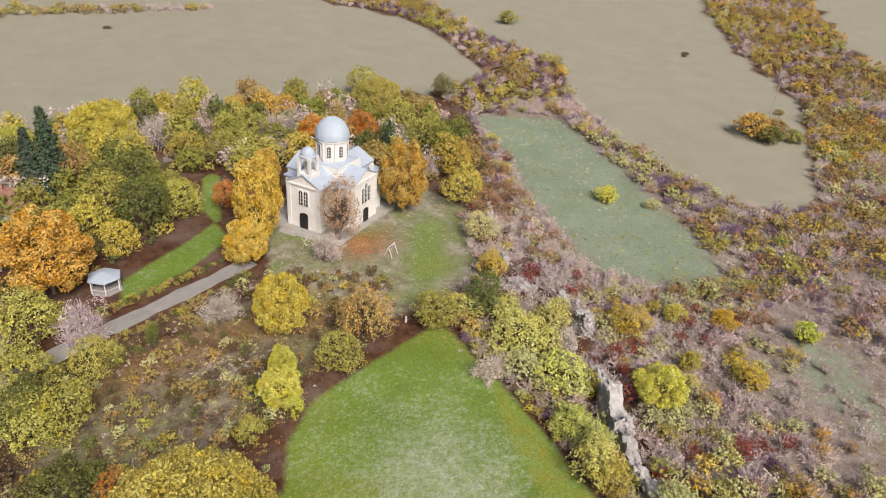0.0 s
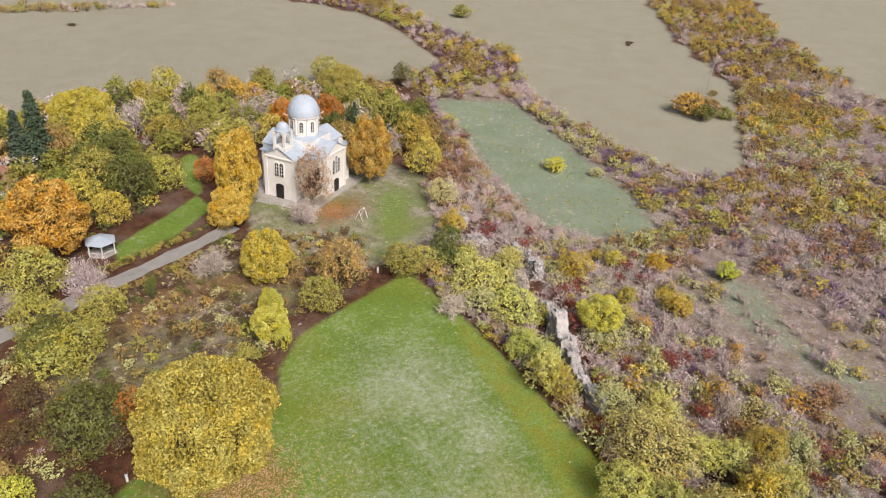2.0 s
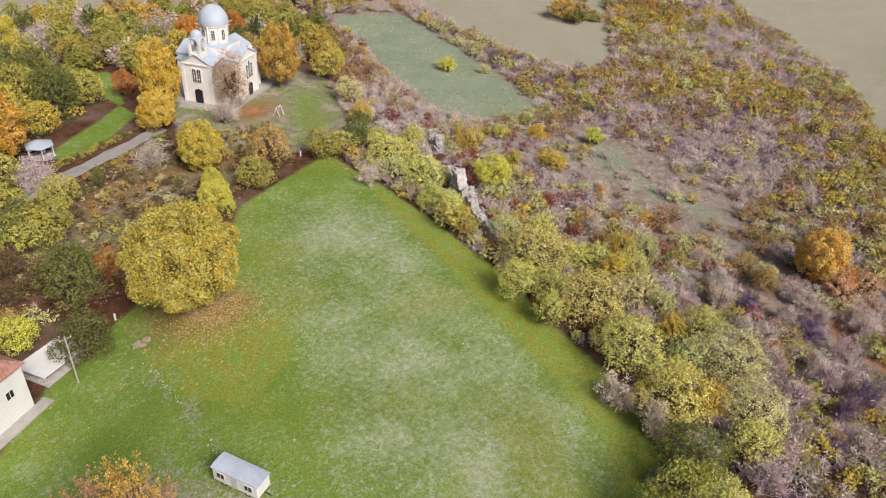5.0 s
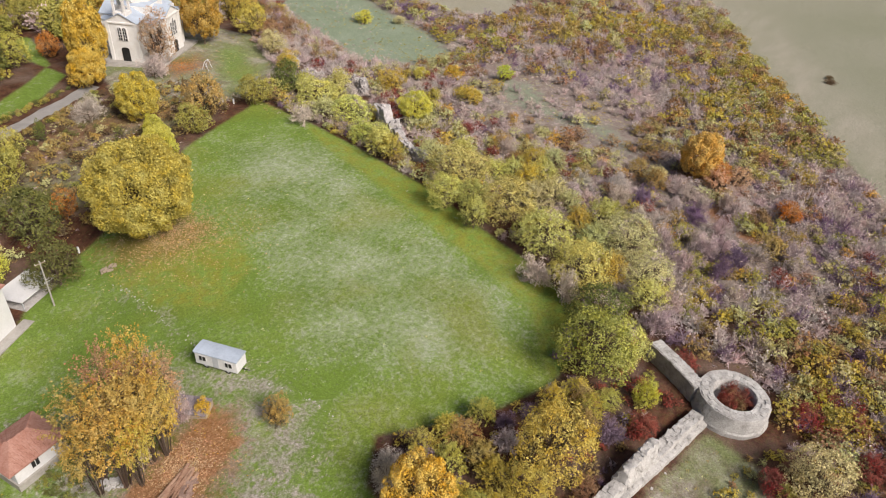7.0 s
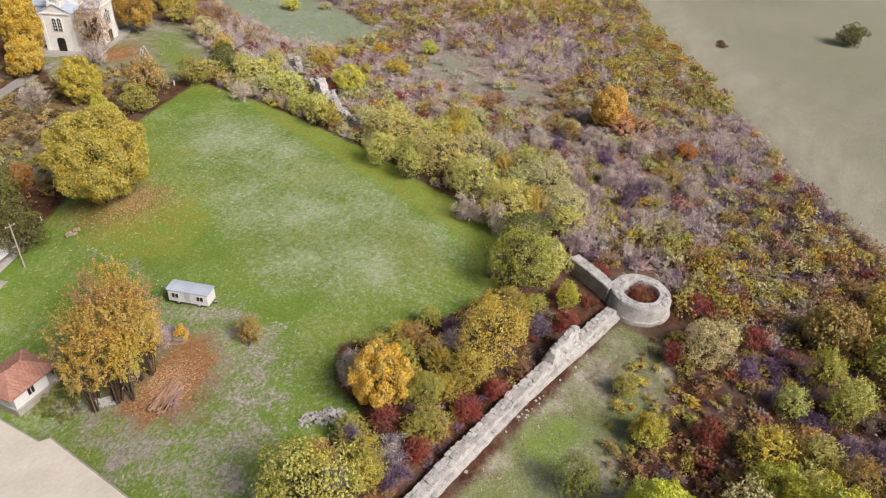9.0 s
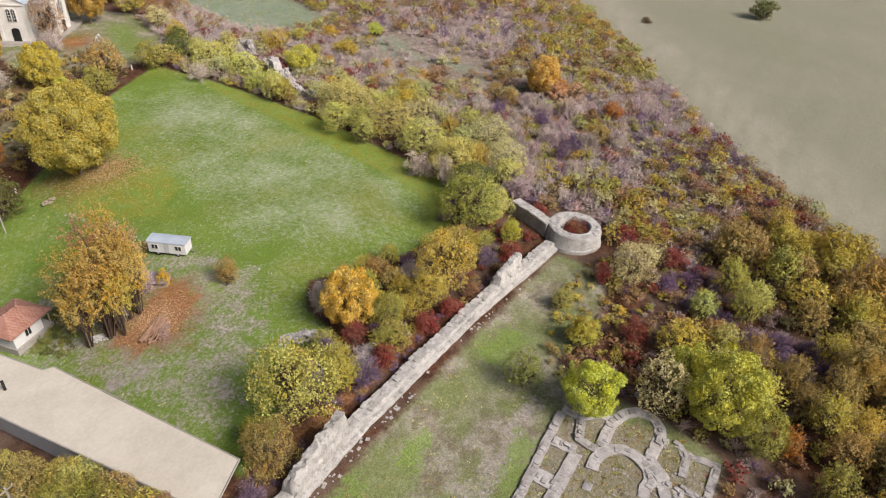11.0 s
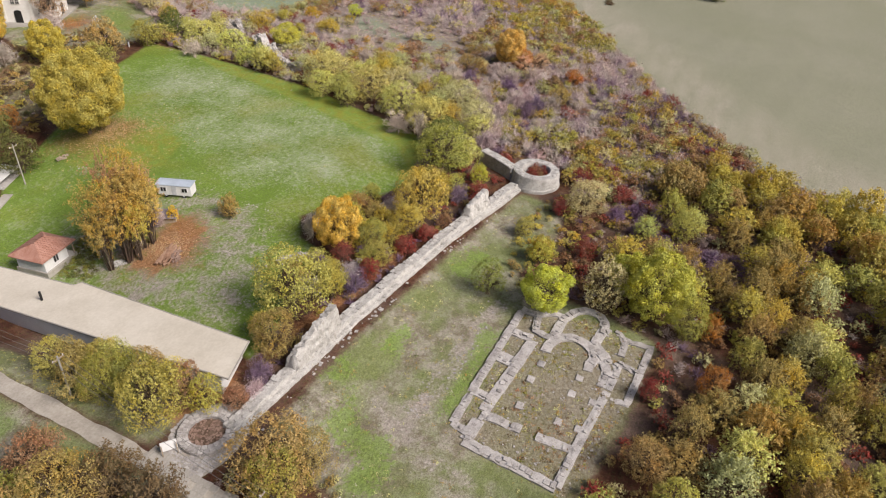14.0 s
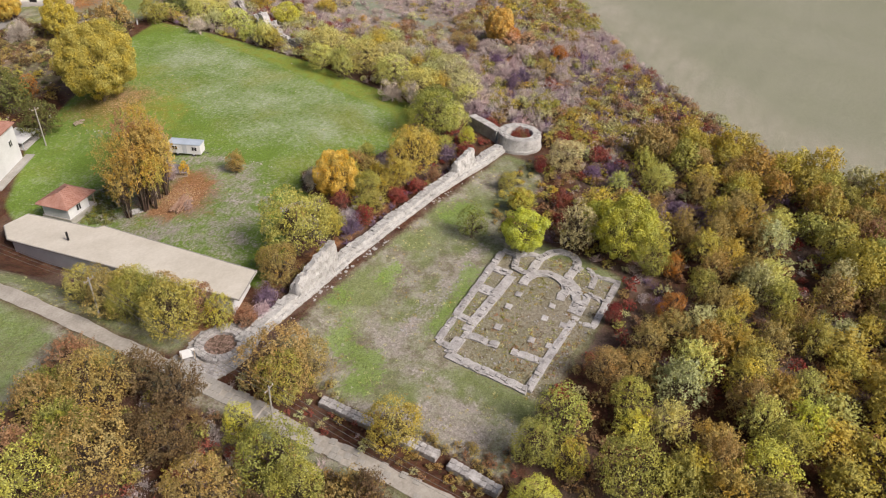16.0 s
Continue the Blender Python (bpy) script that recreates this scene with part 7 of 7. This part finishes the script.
for (_x0, _y0), (_x1, _y1) in zip(POLES, POLES[1:]):
    for _o in (-0.7, 0.0, 0.7):
        _h0, _h1 = (6.75 if _y0 > -30 else 5.75), (6.75 if _y1 > -30 else 5.75)
        cable((_x0 + _o, _y0, land_at(_x0, _y0) + _h0), (_x1 + _o, _y1, land_at(_x1, _y1) + _h1), 0.7)

# field mast
_m = thing("mast", pose(236, 134.8, land_at(236, 134.8)), "thin pale mast standing in the field", "mast")
part("shaft", rod(bmesh.new(), (0, 0, -0.3), (0, 0, 13), 0.22, 0.12, 8), CONCRETE, _m)
plant(238, 133, 2.5, 2.2, "B", "field bushes", "bush")
for _x, _y, _h, _r, _k in ((206, 122, 9, 7.5, "N"), (212, 118, 7, 6, "B"), (205, 115, 6, 5, "D"), (214, 112, 5, 4, "L"), (232.6, 290, 8, 6, "L"), (120, 103, 4.5, 3.6, "C"), (128, 95, 2.5, 2.5, "W"), (217, -61, 8, 6, "D")):
    plant(_x, _y, _h, _r, _k, "field bushes", "bush")


TIMBER = plain("reddish_timber", (0.22, 0.11, 0.07), (0.46, 0.31, 0.22), 0.9, fine=8)


def timber_stack(x, y, turn, n, length, label):
    ob = thing("timber_stack", pose(x, y, land_at(x, y), 0, 0, turn), label, "timber")
    for i in range(n):
        row, col = i // 6, i % 6
        part("beam", boxed(-length / 2 + float(rng.normal(0, 0.3)), length / 2 + float(rng.normal(0, 0.3)), -1.1 + 0.38 * col, -0.78 + 0.38 * col, -0.1 + 0.22 * row, 0.1 + 0.22 * row, pose(0, 0, 0, 0, 0, float(rng.normal(0, 7)))), TIMBER, ob)
    return ob


timber_stack(-19.8, 4.5, 14, 16, 4.8, "stack of weathered reddish beams on bare earth")


def rubble(x, y, spread, n, label, mat, turn=0):
    ob = thing("rubble_heap", pose(x, y, land_at(x, y), 0, 0, turn), label, "rubble")
    for _ in range(n):
        q, r = rng.uniform(0, 6.28), math.sqrt(rng.uniform())
        s = rng.uniform(0.18, 0.5)
        block(ob, mat, spread * 1.6 * r * math.cos(q), spread * 0.7 * r * math.sin(q), 0.12 + 0.35 * (1 - r), float(s), float(s * 0.8), float(s * 0.6), float(rng.uniform(0, 180)))
    return ob


rubble(-23.6, 11.5, 1.1, 70, "heap of pale broken stones by the trees", STONE, -50)
rubble(-12.4, -14.4, 1.9, 120, "heap of grey stones in the grass", RUIN, -40)
rubble(-19.6, 3.3, 1.2, 60, "scattered reddish broken bricks by the beams", BRICK, 30)
rubble(-1.5, 48.0, 1.0, 40, "small heap of broken brown branches and earth", WOOD)


def lean_to():
    ob = thing("lean_to", pose(-12.0, 12.2, land_at(-13, 11), 0, 0, -60), "low dark grey lean-to of corrugated sheets", "shed")
    for i in range(12):
        part("roof_sheet", boxed(-2.2 + 0.37 * i, -1.86 + 0.37 * i, -1.3, 1.3, 1.5, 1.56 + 0.04 * (i % 2), pose(0, 0, 0, 12, 0, 0)), SLATE, ob, "dark grey corrugated roof sheet")
    part("wall", boxed(-2.1, 2.1, -1.1, 1.1, -0.2, 1.3), WOOD, ob)


lean_to()


def swing_frame(x, y):
    ob = thing("swing_frame", pose(x, y, land_at(x, y), 0, 0, 30), "white metal swing frame on the church lawn", "swing")
    for s in (-1.1, 1.1):
        for d in (-0.9, 0.9):
            part("leg", rod(bmesh.new(), (s, d, -0.1), (s, 0, 2.2), 0.07), WHITE, ob)
    part("beam", rod(bmesh.new(), (-1.2, 0, 2.2), (1.2, 0, 2.2), 0.07), WHITE, ob)
    part("seat", boxed(-0.4, 0.4, -0.2, 0.2, 0.5, 0.56), WOOD, ob)
    for s in (-0.4, 0.4):
        part("hanger", rod(bmesh.new(), (s, 0, 0.5), (s, 0, 2.2), 0.025), WIRE, ob)


swing_frame(57.6, 99.4)


def sign_board(x, y, turn):
    ob = thing("sign_board", pose(x, y, land_at(x, y), 0, 0, turn), "white information board on two posts by the ruins", "sign")
    part("panel", boxed(-0.9, 0.9, -0.04, 0.04, 0.8, 2.0, pose(0, 0, 0, -15, 0, 0)), WHITE, ob, "plain white panel")
    for s in (-0.8, 0.8):
        part("post", boxed(s - 0.06, s + 0.06, -0.06, 0.06, -0.3, 1.9), WOOD, ob)


sign_board(-50.6, -23.4, -40)


def track_slabs():
    """Worn concrete slabs laid in rows on the track by the ruins."""
    lane = bpy.data.objects["road.001"]
    _b = boxed(-0.5, 0.5, -0.5, 0.5, -0.5, 0.5, bevel=0.05)
    me = mesh_of("paving_slab", _b, CONCRETE)
    for i in range(44):
        y = -24.5 - 0.86 * i
        x = float(np.interp(-y, [24.6, 37.7, 50, 61], [-52.6, -53.2, -54.0, -54.8]))
        for j in range(3):
            if rng.uniform() < 0.1 + 0.5 * (i > 16) + 0.25 * (i > 30):
                continue
            px, py = x + (j - 1) * 0.88 + float(rng.normal(0, 0.03)), y + float(rng.normal(0, 0.03))
            o = new("paving_slab", me)
            o.parent = lane
            o.matrix_basis = pose(px, py, land_at(px, py) + 0.07 + float(rng.normal(0, 0.012)), float(rng.normal(0, 1)), float(rng.normal(0, 1)), float(rng.normal(2, 2))) @ Matrix.Diagonal((0.84, 0.82, 0.14, 1))
    ob = thing("stone_steps", pose(-51.9, -21.2, land_at(-52, -21), 0, 0, -6), "broad shallow stone steps on the track", "steps")
    for i in range(6):
        part("step", boxed(-1.5, 1.5, -0.55 * i - 0.25, -0.55 * i + 0.25, -0.2, 0.12 + 0.04 * (5 - i)), CONCRETE, ob)


track_slabs()


def marker_post(x, y):
    ob = thing("marker_post", pose(x, y, land_at(x, y)), "small white marker post on the meadow's edge", "post", "marker posts")
    part("shaft", boxed(-0.14, 0.14, -0.14, 0.14, -0.2, 1.1, bevel=0.02), WHITE, ob)
    part("cap", turned([(0.2, 1.1), (0.2, 1.16), (0.02, 1.28)], 8), GREYPAINT, ob)


marker_post(49.5, 79.5)
marker_post(-1.9, 56.5)
for _x, _y, _r in ((281.6, 212.2, 2.4), (276.5, 209.0, 1.8), (42.7, 313.4, 2.2), (182.6, -24.7, 2.2), (187.0, -23.5, 1.6)):
    plant(_x, _y, 1.2, _r, "H", "brush in the fields", "bush")
